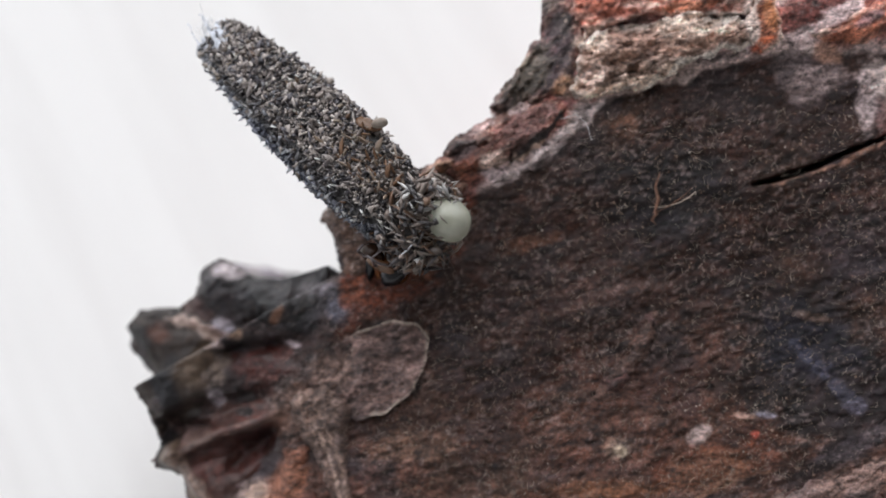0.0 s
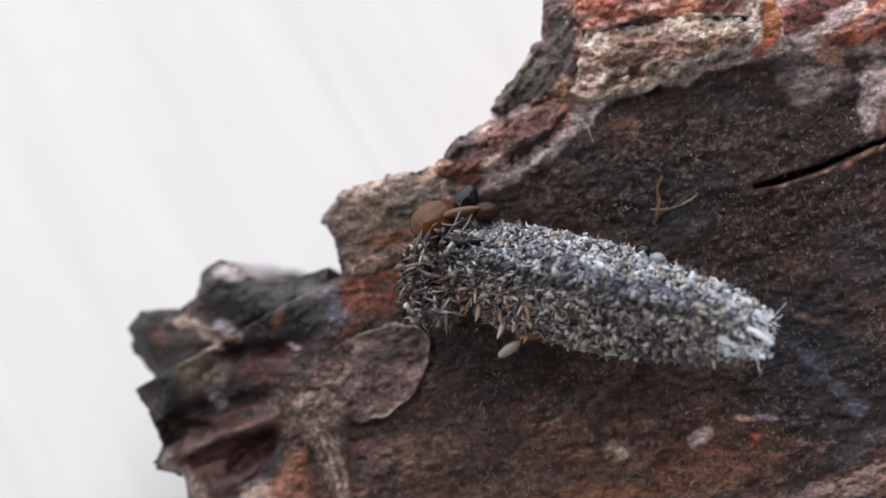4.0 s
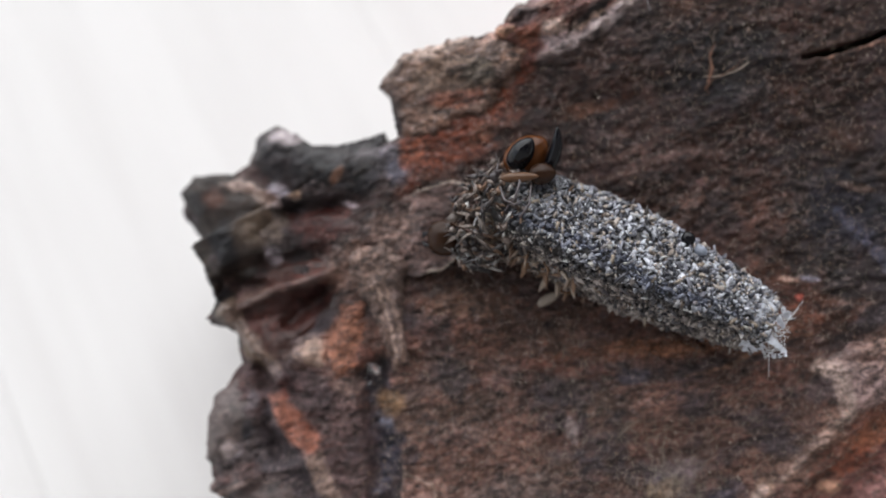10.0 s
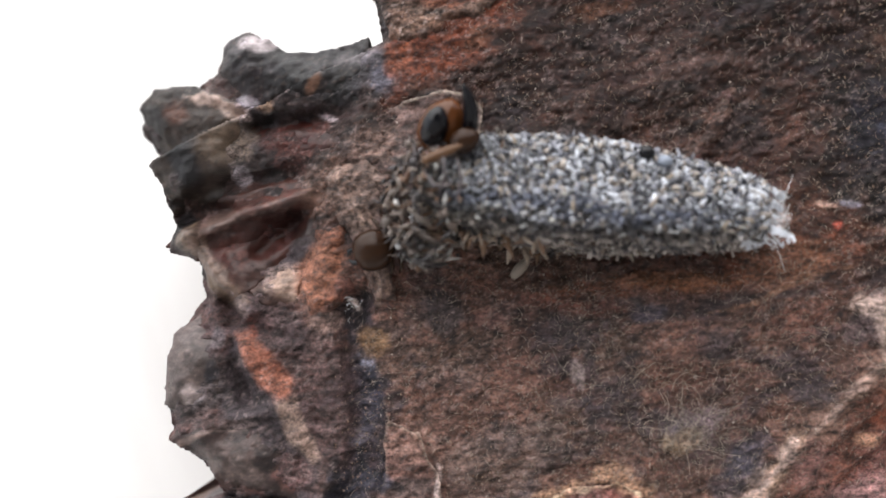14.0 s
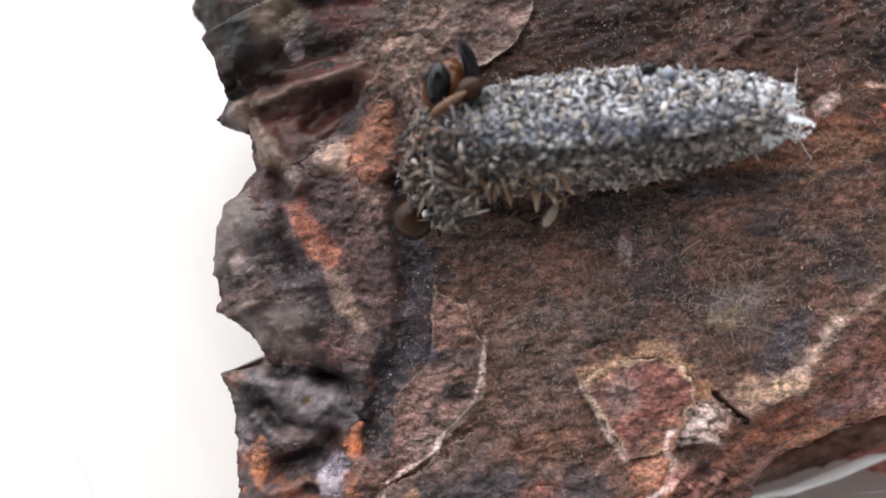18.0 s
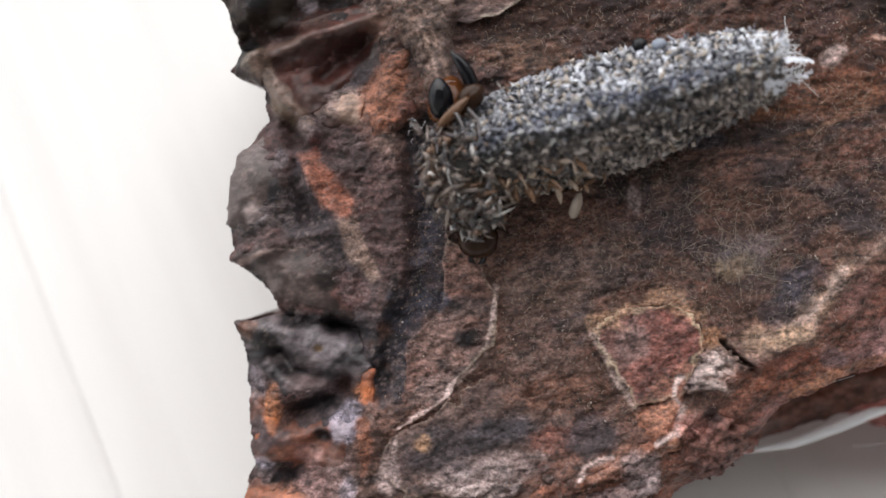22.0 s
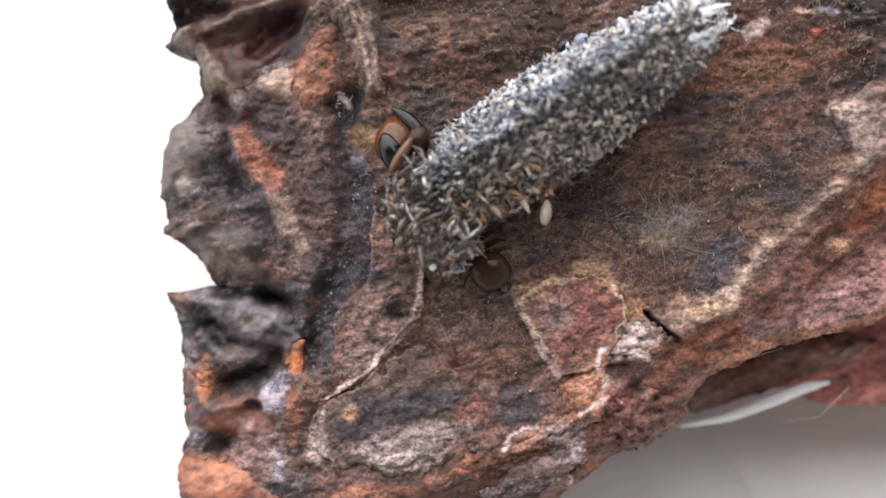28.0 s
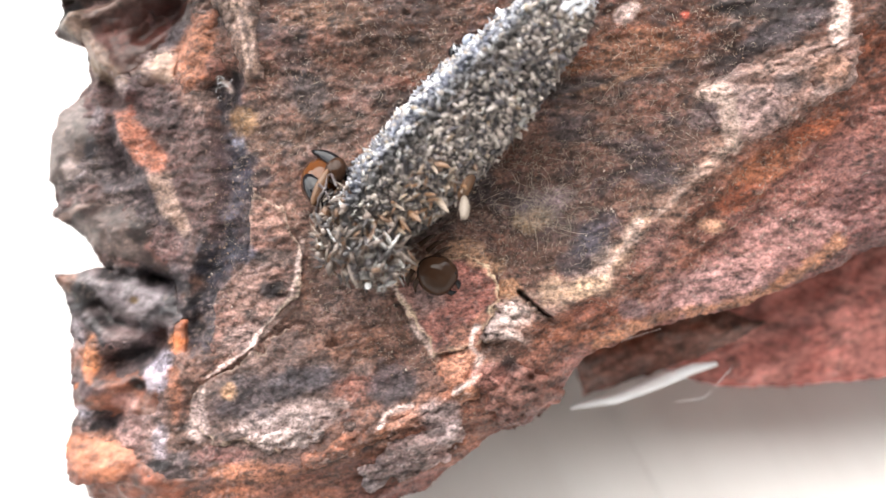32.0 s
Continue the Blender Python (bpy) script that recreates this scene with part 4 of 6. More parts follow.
    c = spot(c, u, v, (2.0, 1.5), 1.7, 0.8, 8, (0.115, 0.09, 0.072), 0.55, 18)
    c = patch(c, u, v, [(-0.2, 11.3), (1.9, 11.9), (1.5, 10.2), (0.8, 9.4), (-0.9, 8.6), (-1.0, 9.6)], (0.19, 0.072, 0.036), 0.25, 0.85, 19)
    c = spot(c, u, v, (0.9, 9.9), 0.5, 0.25, 40, TAN, 0.6, 20)
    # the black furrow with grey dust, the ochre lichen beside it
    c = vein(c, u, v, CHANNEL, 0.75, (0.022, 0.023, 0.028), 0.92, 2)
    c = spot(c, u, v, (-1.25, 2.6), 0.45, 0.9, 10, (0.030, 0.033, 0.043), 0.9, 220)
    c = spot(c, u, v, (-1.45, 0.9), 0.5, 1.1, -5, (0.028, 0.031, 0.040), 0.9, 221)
    c = spot(c, u, v, (-1.2, 3.2), 0.2, 0.3, 0, (0.22, 0.24, 0.27), 0.6, 222)
    c = spot(c, u, v, (-1.35, 1.7), 0.22, 0.3, 0, (0.16, 0.175, 0.20), 0.6, 223)
    c = spot(c, u, v, (-1.2, 2.2), 0.3, 0.6, 0, BLUE, 0.6, 21)
    c = spot(c, u, v, (-1.1, 3.55), 0.36, 0.36, 0, (0.24, 0.155, 0.075), 0.85, 22)
    c = spot(c, u, v, (-1.5, 4.36), 0.10, 0.22, 40, PALE, 0.9, 23)
    # flanks
    e, k, side = line_distance(u, v, LOW_EDGE)
    flank = smooth(0.0, 0.35, np.where(side > 0, e, 0) + 0.15 * fbm(u, v, 2, 3, 26))
    c = blend(c, (0.15, 0.066, 0.040), 0.9 * flank)
    c = blend(c, (0.24, 0.10, 0.05), 0.7 * flank * smooth(0.0, 0.4, fbm(a * 0.4, b, 1.2, 4, 27)))
    c = blend(c, (0.24, 0.115, 0.09), 0.75 * smooth(0.9, 1.5, np.where(side > 0, e, 0) + 0.5 * fbm(u, v, 1, 3, 28)))
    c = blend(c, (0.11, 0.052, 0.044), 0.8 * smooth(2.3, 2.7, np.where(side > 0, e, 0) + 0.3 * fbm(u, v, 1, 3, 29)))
    c = vein(c, u, v, [(5.21, 0.2), (6.0, 0.32), (6.82, 0.52), (7.24, 1.28), (7.99, 2.15), (8.98, 3.32), (10.2, 4.6)], 0.36, (0.26, 0.175, 0.12), 0.5, 3)
    c = vein(c, u, v, [(5.21, 0.2), (6.0, 0.32), (6.82, 0.52), (7.24, 1.28), (7.99, 2.15), (8.98, 3.32), (10.2, 4.6)], 0.09, CREAM, 0.55, 5)
    c = spot(c, u, v, (6.3, 0.42), 0.8, 0.22, 12, (0.38, 0.28, 0.18), 0.8, 24)
    e, k, side = line_distance(u, v, LEFT_EDGE)
    left = smooth(0.1, 0.6, np.where(side < 0, e, 0) + 0.2 * fbm(u, v, 1.5, 3, 33))
    c = blend(c, (0.075, 0.042, 0.034), 0.85 * left)
    c = blend(c, (0.05, 0.047, 0.048), 0.8 * left * smooth(-0.1, 0.25, fbm(u, v, 0.8, 4, 39)))
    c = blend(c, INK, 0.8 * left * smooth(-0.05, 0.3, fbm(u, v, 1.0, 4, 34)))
    c = vein(c, u, v, [(8.6, 11.82), (9.7, 12.17), (11.0, 12.72), (12.4, 13.35)], 0.11, CREAM, 0.7, 6)
    # Upper face colour darkened to offset the raised early exposure.
    upper_dim = smooth(3.6, 6.6, v + 0.8 * fbm(u, v, 0.7, 3, 49))[..., None]
    c = c * (1 - upper_dim * (0.34, 0.50, 0.58))
    c = spot(c, u, v, (9.4, 8.3), 1.3, 1.0, -25, (0.007, 0.006, 0.011), 0.95, 230)
    c = spot(c, u, v, (10.3, 7.0), 1.3, 0.8, 20, (0.016, 0.008, 0.007), 0.9, 231)
    c = vein(c, u, v, [(9.0, 8.35), (9.5, 7.9), (10.0, 7.35), (10.35, 7.0)], 0.16, (0.055, 0.06, 0.085), 0.6, 232)
    c = spot(c, u, v, (10.35, 6.98), 0.3, 0.14, -15, (0.20, 0.20, 0.23), 0.7, 233)
    c = spot(c, u, v, (9.6, 8.9), 0.5, 0.12, -12, (0.16, 0.11, 0.075), 0.8, 234)
    c = spot(c, u, v, (8.42, 6.78), 0.3, 0.08, -5, (0.42, 0.43, 0.46), 0.85, 235, 0.3)
    c = spot(c, u, v, (5.21, 5.99), 0.34, 0.28, 0, (0.20, 0.16, 0.115), 0.7, 236)
    c = spot(c, u, v, (5.23, 5.95), 0.21, 0.15, -10, (0.52, 0.45, 0.30), 0.95, 237)
    c = spot(c, u, v, (7.03, 6.36), 0.26, 0.17, 30, (0.30, 0.25, 0.21), 0.85, 238)
    # crust above the lip
    e, k, side = line_distance(u, v, LIP)
    up = smooth(0.0, 0.25, np.where(side > 0, e, 0)) * smooth(1.6, 2.6, u)
    c = blend(c, (0.38, 0.16, 0.12), 0.95 * up)
    edge = np.where(side > 0, e, -e) + 0.12 * fbm(u, v, 1.6, 4, 48)
    c = blend(c, (0.60, 0.52, 0.44), 0.75 * np.exp(-(((edge - 0.10) / 0.10) ** 2)) * smooth(1.6, 2.6, u))
    c = blend(c, PALE, 0.8 * up * smooth(-0.05, 0.3, fbm(a * 0.4, b, 1.8, 4, 35)))
    c = spot(c, u, v, (10.3, 15.9), 1.4, 0.7, 25, (0.16, 0.050, 0.038), 0.7, 25)
    c = vein(c, u, v, [(9.0, 14.9), (9.6, 15.0), (10.3, 15.6), (12, 16.3)], 0.25, (0.24, 0.075, 0.045), 0.9, 4)
    c = spot(c, u, v, (10.9, 13.9), 0.3, 1.0, 8, PALE, 0.8, 26)
    c = spot(c, u, v, (9.7, 14.9), 1.3, 0.25, 8, PALE, 0.7, 27)
    lift, rim = layers(u, v)
    c = blend(c, (0.33, 0.25, 0.19), 0.22 * rim * smooth(0.0, 0.3, fbm(u, v, 1.3, 3, 47)) * smooth(10.5, 7.0, v))
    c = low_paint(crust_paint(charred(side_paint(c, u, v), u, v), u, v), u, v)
    if fine:
        c = speckle(c, u, v, 0, 0.4)
        c = c * (1.13, 1.02, 1.16)
    return c


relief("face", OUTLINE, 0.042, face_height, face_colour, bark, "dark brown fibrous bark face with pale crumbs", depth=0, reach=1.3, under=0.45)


def piece(name, poly, main, second, rim=None, rise=0.2, dome=0.0, step=0.045, thick=0.5, label="", seed=0, pits=(), grainy=1.0, ragged=0.2, base=None, rim_width=0.07, way=12, light=0.35, fade=None, layered=0.0):
    """A flake or lump of bark set on the face."""
    if name == "fold":
        cu, cv = sum(p[0] for p in poly) / len(poly), sum(p[1] for p in poly) / len(poly)
        way_u, way_v = math.cos(radians(way)), math.sin(radians(way))
        poly = [(u - 0.55 * way_v * ((v - cv) * way_u - (u - cu) * way_v), v + 0.55 * way_u * ((v - cv) * way_u - (u - cu) * way_v)) for u, v in poly]
    if sum(p[0] for p in poly) / len(poly) < -2.4:
        poly = [(u - 0.78, v + 0.15) if v > 7.5 and u < -5 else (u - 0.43, v + 0.15) if v > 7.5 else (u - 0.18, v) for u, v in poly]
    def height(u, v, d):
        ground = face_base(u, v) if base is None or base > -2 else base + 0.35 * fbm(u, v, 0.9, 3, 77)
        inner = np.maximum(-d, 0)
        for pu, pv, pr in pits:
            ground = ground - 0.30 * smooth(pr, pr * 0.1, np.hypot(u - pu, v - pv) * (1 + 0.5 * fbm(u, v, 4, 2, 690)))
        lift = rise
        if fade is not None:
            du, dv = fade[2] - fade[0], fade[3] - fade[1]
            lift = rise * smooth(0, 1, ((u - fade[0]) * du + (v - fade[1]) * dv) / (du * du + dv * dv)) - 0.06 * smooth(1, 0, ((u - fade[0]) * du + (v - fade[1]) * dv) / (du * du + dv * dv))
        if layered:
            step_no, on_step = terraces(u, v, way, seed)
            lift = lift + layered * ((step_no + on_step) * 0.5 - np.floor((step_no + on_step) * 0.5 / 2) * 2 - 0.6)
        if base is not None:
            inner = inner * 0.5
        swell = dome * (1.0 if base is None else 0.4) * (1 - np.exp(-inner / max(0.35, dome * 0.6)))
        sunk = 0.0 if rim is not None else (rise + 0.05) * smooth(0.22, 0.0, inner) if base is None else 0.12 * smooth(0.2, 0.0, inner)
        return ground + lift - sunk + swell + rough(u, v, grainy * (0.65 if base is not None else 1.0), seed, way) + 0.03 + dome * (0.8 if base is None else 0.12) * fbm(u, v, 1.1, 2, 660 + seed) + (0.10 if base is None else 0.05) * fbm(u, v, 2.4, 2, 665 + seed) + 0.05 * smooth(0.25, 0, inner) * (rim is not None)

    def colour(u, v, d, w):
        a, b = turned(u, v, way)
        c = np.zeros(u.shape + (3,)) + main
        c = blend(c, second, 0.9 * smooth(-0.05, 0.3, fbm(a * 0.6, b, 1.5, 4, 600 + seed, 0.6)))
        c = blend(c, DARK, 0.3 * smooth(0.12, 0.4, fbm(a * 0.6, b, 2.4, 4, 606 + seed, 0.65)))
        if layered:
            step_no, on_step = terraces(u, v, way, seed)
            c = c * (0.55 + 0.65 * np.mod(step_no * 0.618, 1.0))[..., None]
            c = blend(c, PALE, 0.5 * np.exp(-(((on_step - 0.9) / 0.25) ** 2)) * (on_step < 0.999))
        keep = smooth(0.05, -0.4 if rim is None else -0.25, d + 0.45 * fbm(u, v, 2.0, 4, 615 + seed, 0.65))
        if base is None or base > -2:
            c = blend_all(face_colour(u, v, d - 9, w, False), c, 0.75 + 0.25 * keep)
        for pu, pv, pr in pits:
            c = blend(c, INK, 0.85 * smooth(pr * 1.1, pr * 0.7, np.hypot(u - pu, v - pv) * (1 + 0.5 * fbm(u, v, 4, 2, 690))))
        c = blend(c, INK, 0.3 * smooth(0.18, 0.45, fbm(a * 0.7, b, 2.0, 4, 605 + seed, 0.65)))
        if base is None or base > -2:
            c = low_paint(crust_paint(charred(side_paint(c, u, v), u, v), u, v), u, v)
        # Upper lumps are tinted darker to offset that exposure too.
        c = (speckle(c, u, v, seed, light) if base is None else speckle(c, u, v, seed, 0.2, 0.2, 0.6)) * ((1.10, 1.0, 1.14) if base is None and poly[0][1] < 11.9 else (1.35, 1.14, 1.10) if base is None else (0.72, 0.65, 0.68) if poly[0][1] > 4.5 else (1.0, 0.90, 0.95))
        if base is not None:
            c = 0.09 * (c / 0.09) ** 1.2
        if rim is not None:
            shown = 1.0
            if fade is not None:
                du, dv = fade[2] - fade[0], fade[3] - fade[1]
                shown = smooth(0.5, 1.0, ((u - fade[0]) * du + (v - fade[1]) * dv) / (du * du + dv * dv))
            c = blend(c, rim, 0.85 * smooth(-rim_width, -rim_width * 0.3, d + 0.05 * fbm(u, v, 5, 2, 640 + seed)) * smooth(0.12, 0.05, d) * (0.4 + 0.6 * smooth(-0.1, 0.35, fbm(u, v, 0.9, 3, 680 + seed))) * shown)
        return c

    return relief(name, poly, step, height, colour, bark, label, ragged=ragged * (0.45 if base is not None else 1.0), depth=thick, reach=min(0.5, 0.16 + thick * 0.12), under=0.35, seed=seed + 7, material=BARK if base is None else WORN_BARK)


def bark_pieces():
    # dark eroded lumps along the broken side
    piece("lump", [(-4.48, 9.1), (-4.41, 9.68), (-3.95, 10.07), (-3.29, 9.84), (-2.9, 9.53), (-1.79, 9.65), (-1.08, 9.82), (-0.85, 8.92), (-1.07, 8.26), (-2.11, 8.25), (-3.16, 8.5), (-3.81, 8.36)],
          (0.028, 0.026, 0.027), (0.10, 0.098, 0.10), None, 0, 0.9, 0.05, 2.5, "charred grey-black lump of bark", 1, base=-0.27, grainy=1.08, light=0.5)
    piece("lump", [(-6.04, 8.31), (-5.67, 8.74), (-5.0, 8.86), (-3.94, 8.45), (-3.55, 7.88), (-3.67, 6.84), (-4.59, 6.25), (-5.32, 6.02), (-5.66, 6.82)],
          (0.075, 0.062, 0.048), (0.020, 0.018, 0.018), None, 0, 1.0, 0.05, 3.0, "grey-brown lump of bark with a rusty crown", 2, base=-0.28, grainy=0.78)
    piece("rusty_knob", [(-5.95, 8.3), (-5.6, 8.65), (-5.2, 8.5), (-5.2, 8.05), (-5.6, 7.9)], (0.15, 0.055, 0.03), MAROON, None, 0, 0.35, 0.05, 0.8, "rust-red knob of bark", 4, base=-0.12)
    piece("pale_patch", [(-4.6, 7.8), (-3.9, 7.9), (-3.6, 7.5), (-3.75, 7.1), (-4.3, 7.2)], TAN, (0.27, 0.21, 0.14), None, 0, 0.25, 0.05, 0.4, "tan weathered patch of bark", 5, base=-0.07)
    piece("maroon_lump", [(-3.69, 8.02), (-2.53, 8.18), (-1.5, 7.95), (-1.42, 7.44), (-2.11, 7.14), (-3.53, 7.23)], MAROON, (0.12, 0.042, 0.03), None, 0, 0.3, 0.05, 0.6, "dark maroon lump of inner bark", 6, base=-0.21, grainy=0.96)
    piece("fold", [(-4.87, 5.67), (-4.2, 6.2), (-3.63, 6.45), (-2.1, 6.95), (-1.9, 6.5), (-2.97, 6.0), (-3.98, 5.5), (-4.59, 5.27)], (0.13, 0.055, 0.042), (0.05, 0.022, 0.018), None, 0, 0.08, 0.05, 0.35, "red-brown fold of bark", 7, base=-0.40, grainy=0.96, way=25)
    piece("fold", [(-5.0, 6.1), (-4.3, 6.5), (-3.6, 6.9), (-2.2, 7.25), (-2.1, 6.9), (-3.3, 6.5), (-4.3, 6.1)], (0.085, 0.04, 0.03), (0.14, 0.065, 0.05), None, 0, 0.08, 0.05, 0.35, "red-brown fold of bark", 8, base=-0.40, grainy=0.96, way=25)
    piece("fold", [(-4.62, 5.23), (-3.85, 5.47), (-2.97, 5.83), (-2.2, 6.3), (-2.2, 5.76), (-3.2, 5.09), (-4.08, 4.45), (-4.46, 4.54)], (0.12, 0.055, 0.042), (0.05, 0.025, 0.02), None, 0, 0.08, 0.05, 0.35, "red-brown fold of bark", 9, base=-0.40, grainy=0.96, way=35)
    piece("hook", [(-5.36, 5.3), (-5.22, 5.86), (-4.78, 6.13), (-4.48, 5.79), (-4.75, 5.12)], INK, (0.06, 0.045, 0.04), None, 0, 0.5, 0.05, 2.5, "black hooked splinter of bark", 10, base=-0.27)
    piece("lump", [(-5.33, 2.83), (-5.19, 3.51), (-4.62, 4.02), (-3.95, 3.58), (-3.75, 2.26), (-4.6, 1.75), (-5.3, 2.05)], (0.060, 0.052, 0.048), (0.13, 0.115, 0.105), None, 0, 0.9, 0.05, 3.5, "grey smooth lump of bark", 11, base=-0.42, grainy=0.48)
    piece("lump", [(-5.2, 1.33), (-4.84, 1.81), (-3.14, 1.95), (-2.25, 1.16), (-2.4, 0.16), (-3.88, 0.19), (-4.41, 0.84)], (0.05, 0.038, 0.034), (0.022, 0.019, 0.018), None, 0, 0.8, 0.05, 3.5, "dark brown pointed lump of bark", 12, base=-0.40, grainy=0.78)
    piece("lump", [(-4.98, -0.0), (-4.0, 0.2), (-2.29, 0.0), (-1.9, -0.74), (-2.81, -1.43), (-3.88, -1.74), (-4.61, -0.92)], (0.022, 0.021, 0.024), (0.13, 0.125, 0.125), None, 0, 0.9, 0.05, 3.5, "black lump of bark with grey hollows", 13, base=-0.40, grainy=1.32)
    piece("lump", [(-4.58, -1.5), (-3.63, -1.9), (-2.43, -1.7), (-1.95, -1.05), (-1.87, -1.94), (-2.35, -2.96), (-3.18, -3.26), (-4.39, -2.96)], (0.15, 0.075, 0.05), (0.05, 0.042, 0.045), None, 0, 0.8, 0.05, 3.5, "brown and grey knobbly lump of bark", 14, base=-0.38, grainy=1.44)
    piece("rusty_knob", [(-4.5, -1.4), (-4.15, -1.6), (-4.0, -2.4), (-4.2, -2.8), (-4.45, -2.4)], (0.22, 0.10, 0.05), (0.14, 0.10, 0.09), None, 0, 0.3, 0.05, 1.0, "rust-brown strip of bark", 15, base=-0.21)
    piece("rusty_knob", [(-2.5, -0.75), (-2.05, -0.8), (-1.95, -1.7), (-2.2, -2.1), (-2.45, -1.6)], (0.24, 0.10, 0.05), (0.17, 0.085, 0.05), None, 0, 0.35, 0.05, 1.0, "rust-brown knob of bark", 16, base=-0.24)
    piece("grey_knob", [(-3.3, -1.8), (-2.8, -1.6), (-2.6, -2.1), (-2.9, -2.4), (-3.3, -2.3)], (0.20, 0.195, 0.20), GREY, None, 0, 0.2, 0.05, 0.4, "pale blue-grey knob of bark", 17, base=-0.20)
    piece("foot_lump", [(-4.6, -4.0), (-4.35, -3.35), (-3.07, -3.45), (-1.92, -3.9), (-0.68, -3.9), (-0.8, -4.9), (-4.23, -5.1)], (0.15, 0.065, 0.040), (0.085, 0.055, 0.047), None, 0, 0.8, 0.05, 3.5, "rust-orange lump at the foot of the bark", 18, base=-0.35, grainy=1.08)
    # chips beside the furrow
    piece("orange_chip", [(-2.63, 5.36), (-2.3, 5.75), (-1.75, 5.9), (-1.45, 4.95), (-1.7, 4.35), (-2.4, 4.1)], (0.21, 0.085, 0.042), (0.13, 0.06, 0.036), None, 0.0, 0.2, 0.04, 0.6, "bright rust-orange chip of inner bark", 21)
    piece("pale_chip", [(-3.5, 4.55), (-2.94, 5.22), (-2.39, 4.9), (-2.5, 4.3), (-3.17, 4.2)], (0.28, 0.20, 0.15), PALE, None, 0, 0.35, 0.04, 0.7, "whitish chip of bark", 22, base=-0.55)
    piece("fibre_ridge", [(-2.16, 6.87), (-1.95, 7.25), (-1.3, 7.3), (-0.75, 6.8), (-0.85, 6.2), (-0.62, 5.34), (-0.62, 4.5), (-1.06, 4.35), (-1.35, 4.95), (-1.55, 5.7), (-1.95, 6.2)], (0.165, 0.122, 0.089), (0.11, 0.075, 0.055), None, 0.16, 0.14, 0.035, 0.5, "tan fibrous ridge of bark", 23, way=105, grainy=1.1)
    piece("sliver", [(5.99, 9.02), (6.14, 8.76), (5.92, 8.3), (5.55, 7.62), (5.2, 7.22), (4.65, 6.95), (4.93, 7.45), (5.36, 8.0), (5.66, 8.5)], (0.088, 0.043, 0.034), (0.11, 0.057, 0.046), None, 0.12, 0.10, 0.035, 0.2, "thin red-brown sliver of bark", 61, way=58, grainy=0.7)
    piece("round_flake", [(-0.43, 8.6), (0.2, 8.85), (0.75, 8.75), (1.0, 8.4), (0.97, 7.92), (0.67, 7.22), (0.09, 6.72), (-0.55, 6.57), (-1.1, 6.5), (-1.5, 7.0), (-1.8, 7.5), (-1.07, 8.28)],
          (0.115, 0.078, 0.060), (0.165, 0.115, 0.09), (0.60, 0.51, 0.42), 0.08, 0.05, 0.035, 0.16, "round tan flake of bark with a pale rim", 24, fade=(-1.6, 7.6, -0.2, 7.8), rim_width=0.09, ragged=0.08)
    piece("corner_block", [(-1.64, 11.13), (-1.18, 11.66), (-0.46, 11.99), (0.21, 12.1), (1.49, 12.3), (1.95, 11.85), (1.36, 11.0), (1.05, 10.5), (0.08, 10.15), (-0.80, 9.44), (-1.15, 9.95), (-1.40, 10.82)],
          (0.19, 0.135, 0.092), (0.24, 0.145, 0.088), None, 0.10, 0.1, 0.04, 2.5, "tan corner block of bark with a ragged cream edge", 25, rim_width=0.12, layered=0.02, ragged=0.25)
    # the crust along the upper edge
    piece("ledge", [(1.0, 12.3), (1.6, 12.95), (2.0, 12.8), (2.6, 13.45), (3.51, 13.75), (4.25, 13.7), (4.02, 13.2), (3.14, 12.5), (2.25, 11.98), (1.49, 11.95)], (0.19, 0.09, 0.075), (0.13, 0.085, 0.075), None, 0.14, 0.15, 0.04, 1.5, "purplish red ledge of bark", 26, way=35, layered=0.10)
    piece("cream_lip", [(2.18, 11.8), (2.5, 12.05), (3.1, 12.38), (3.6, 12.85), (4.02, 13.18), (4.3, 12.98), (3.56, 12.2), (2.95, 11.95), (2.45, 11.72)], (0.58, 0.51, 0.43), (0.70, 0.63, 0.55), None, 0.20, 0.2, 0.035, 0.6, "cream-coloured lip of bark", 27, way=40, layered=0.08)
    piece("mossy_flank", [(2.35, 13.61), (3.1, 14.6), (3.5, 15.28), (3.6, 16.8), (3.9, 18.0), (4.6, 18.0), (4.2, 16.0), (4.5, 14.99), (4.3, 14.0), (3.6, 13.68), (2.82, 13.4)], (0.055, 0.050, 0.052), (0.10, 0.08, 0.085), None, 0.0, 0.35, 0.045, 2.5, "dark grey-violet flank of bark with a greenish edge", 28, way=60, grainy=1.6, layered=0.10)
    piece("green_edge", [(2.4, 13.72), (3.0, 14.5), (3.4, 15.0), (3.3, 14.55), (2.8, 13.9)], (0.11, 0.115, 0.085), (0.07, 0.07, 0.055), None, 0.1, 0.2, 0.04, 0.6, "grey-green lichen edge of bark", 29, way=60)
    piece("pale_crust", [(4.3, 15.0), (4.77, 15.35), (5.5, 15.35), (6.26, 15.52), (7.74, 15.45), (8.15, 14.9), (7.25, 14.62), (6.51, 14.42), (5.7, 14.0), (5.1, 13.8), (4.7, 13.55), (4.2, 13.95)], (0.34, 0.25, 0.20), (0.66, 0.58, 0.51), (0.82, 0.75, 0.68), 0.15, 0.2, 0.035, 0.8, "layered cream-grey crust of bark", 30, grainy=2.4, layered=0.13, ragged=0.25, rim_width=0.2)
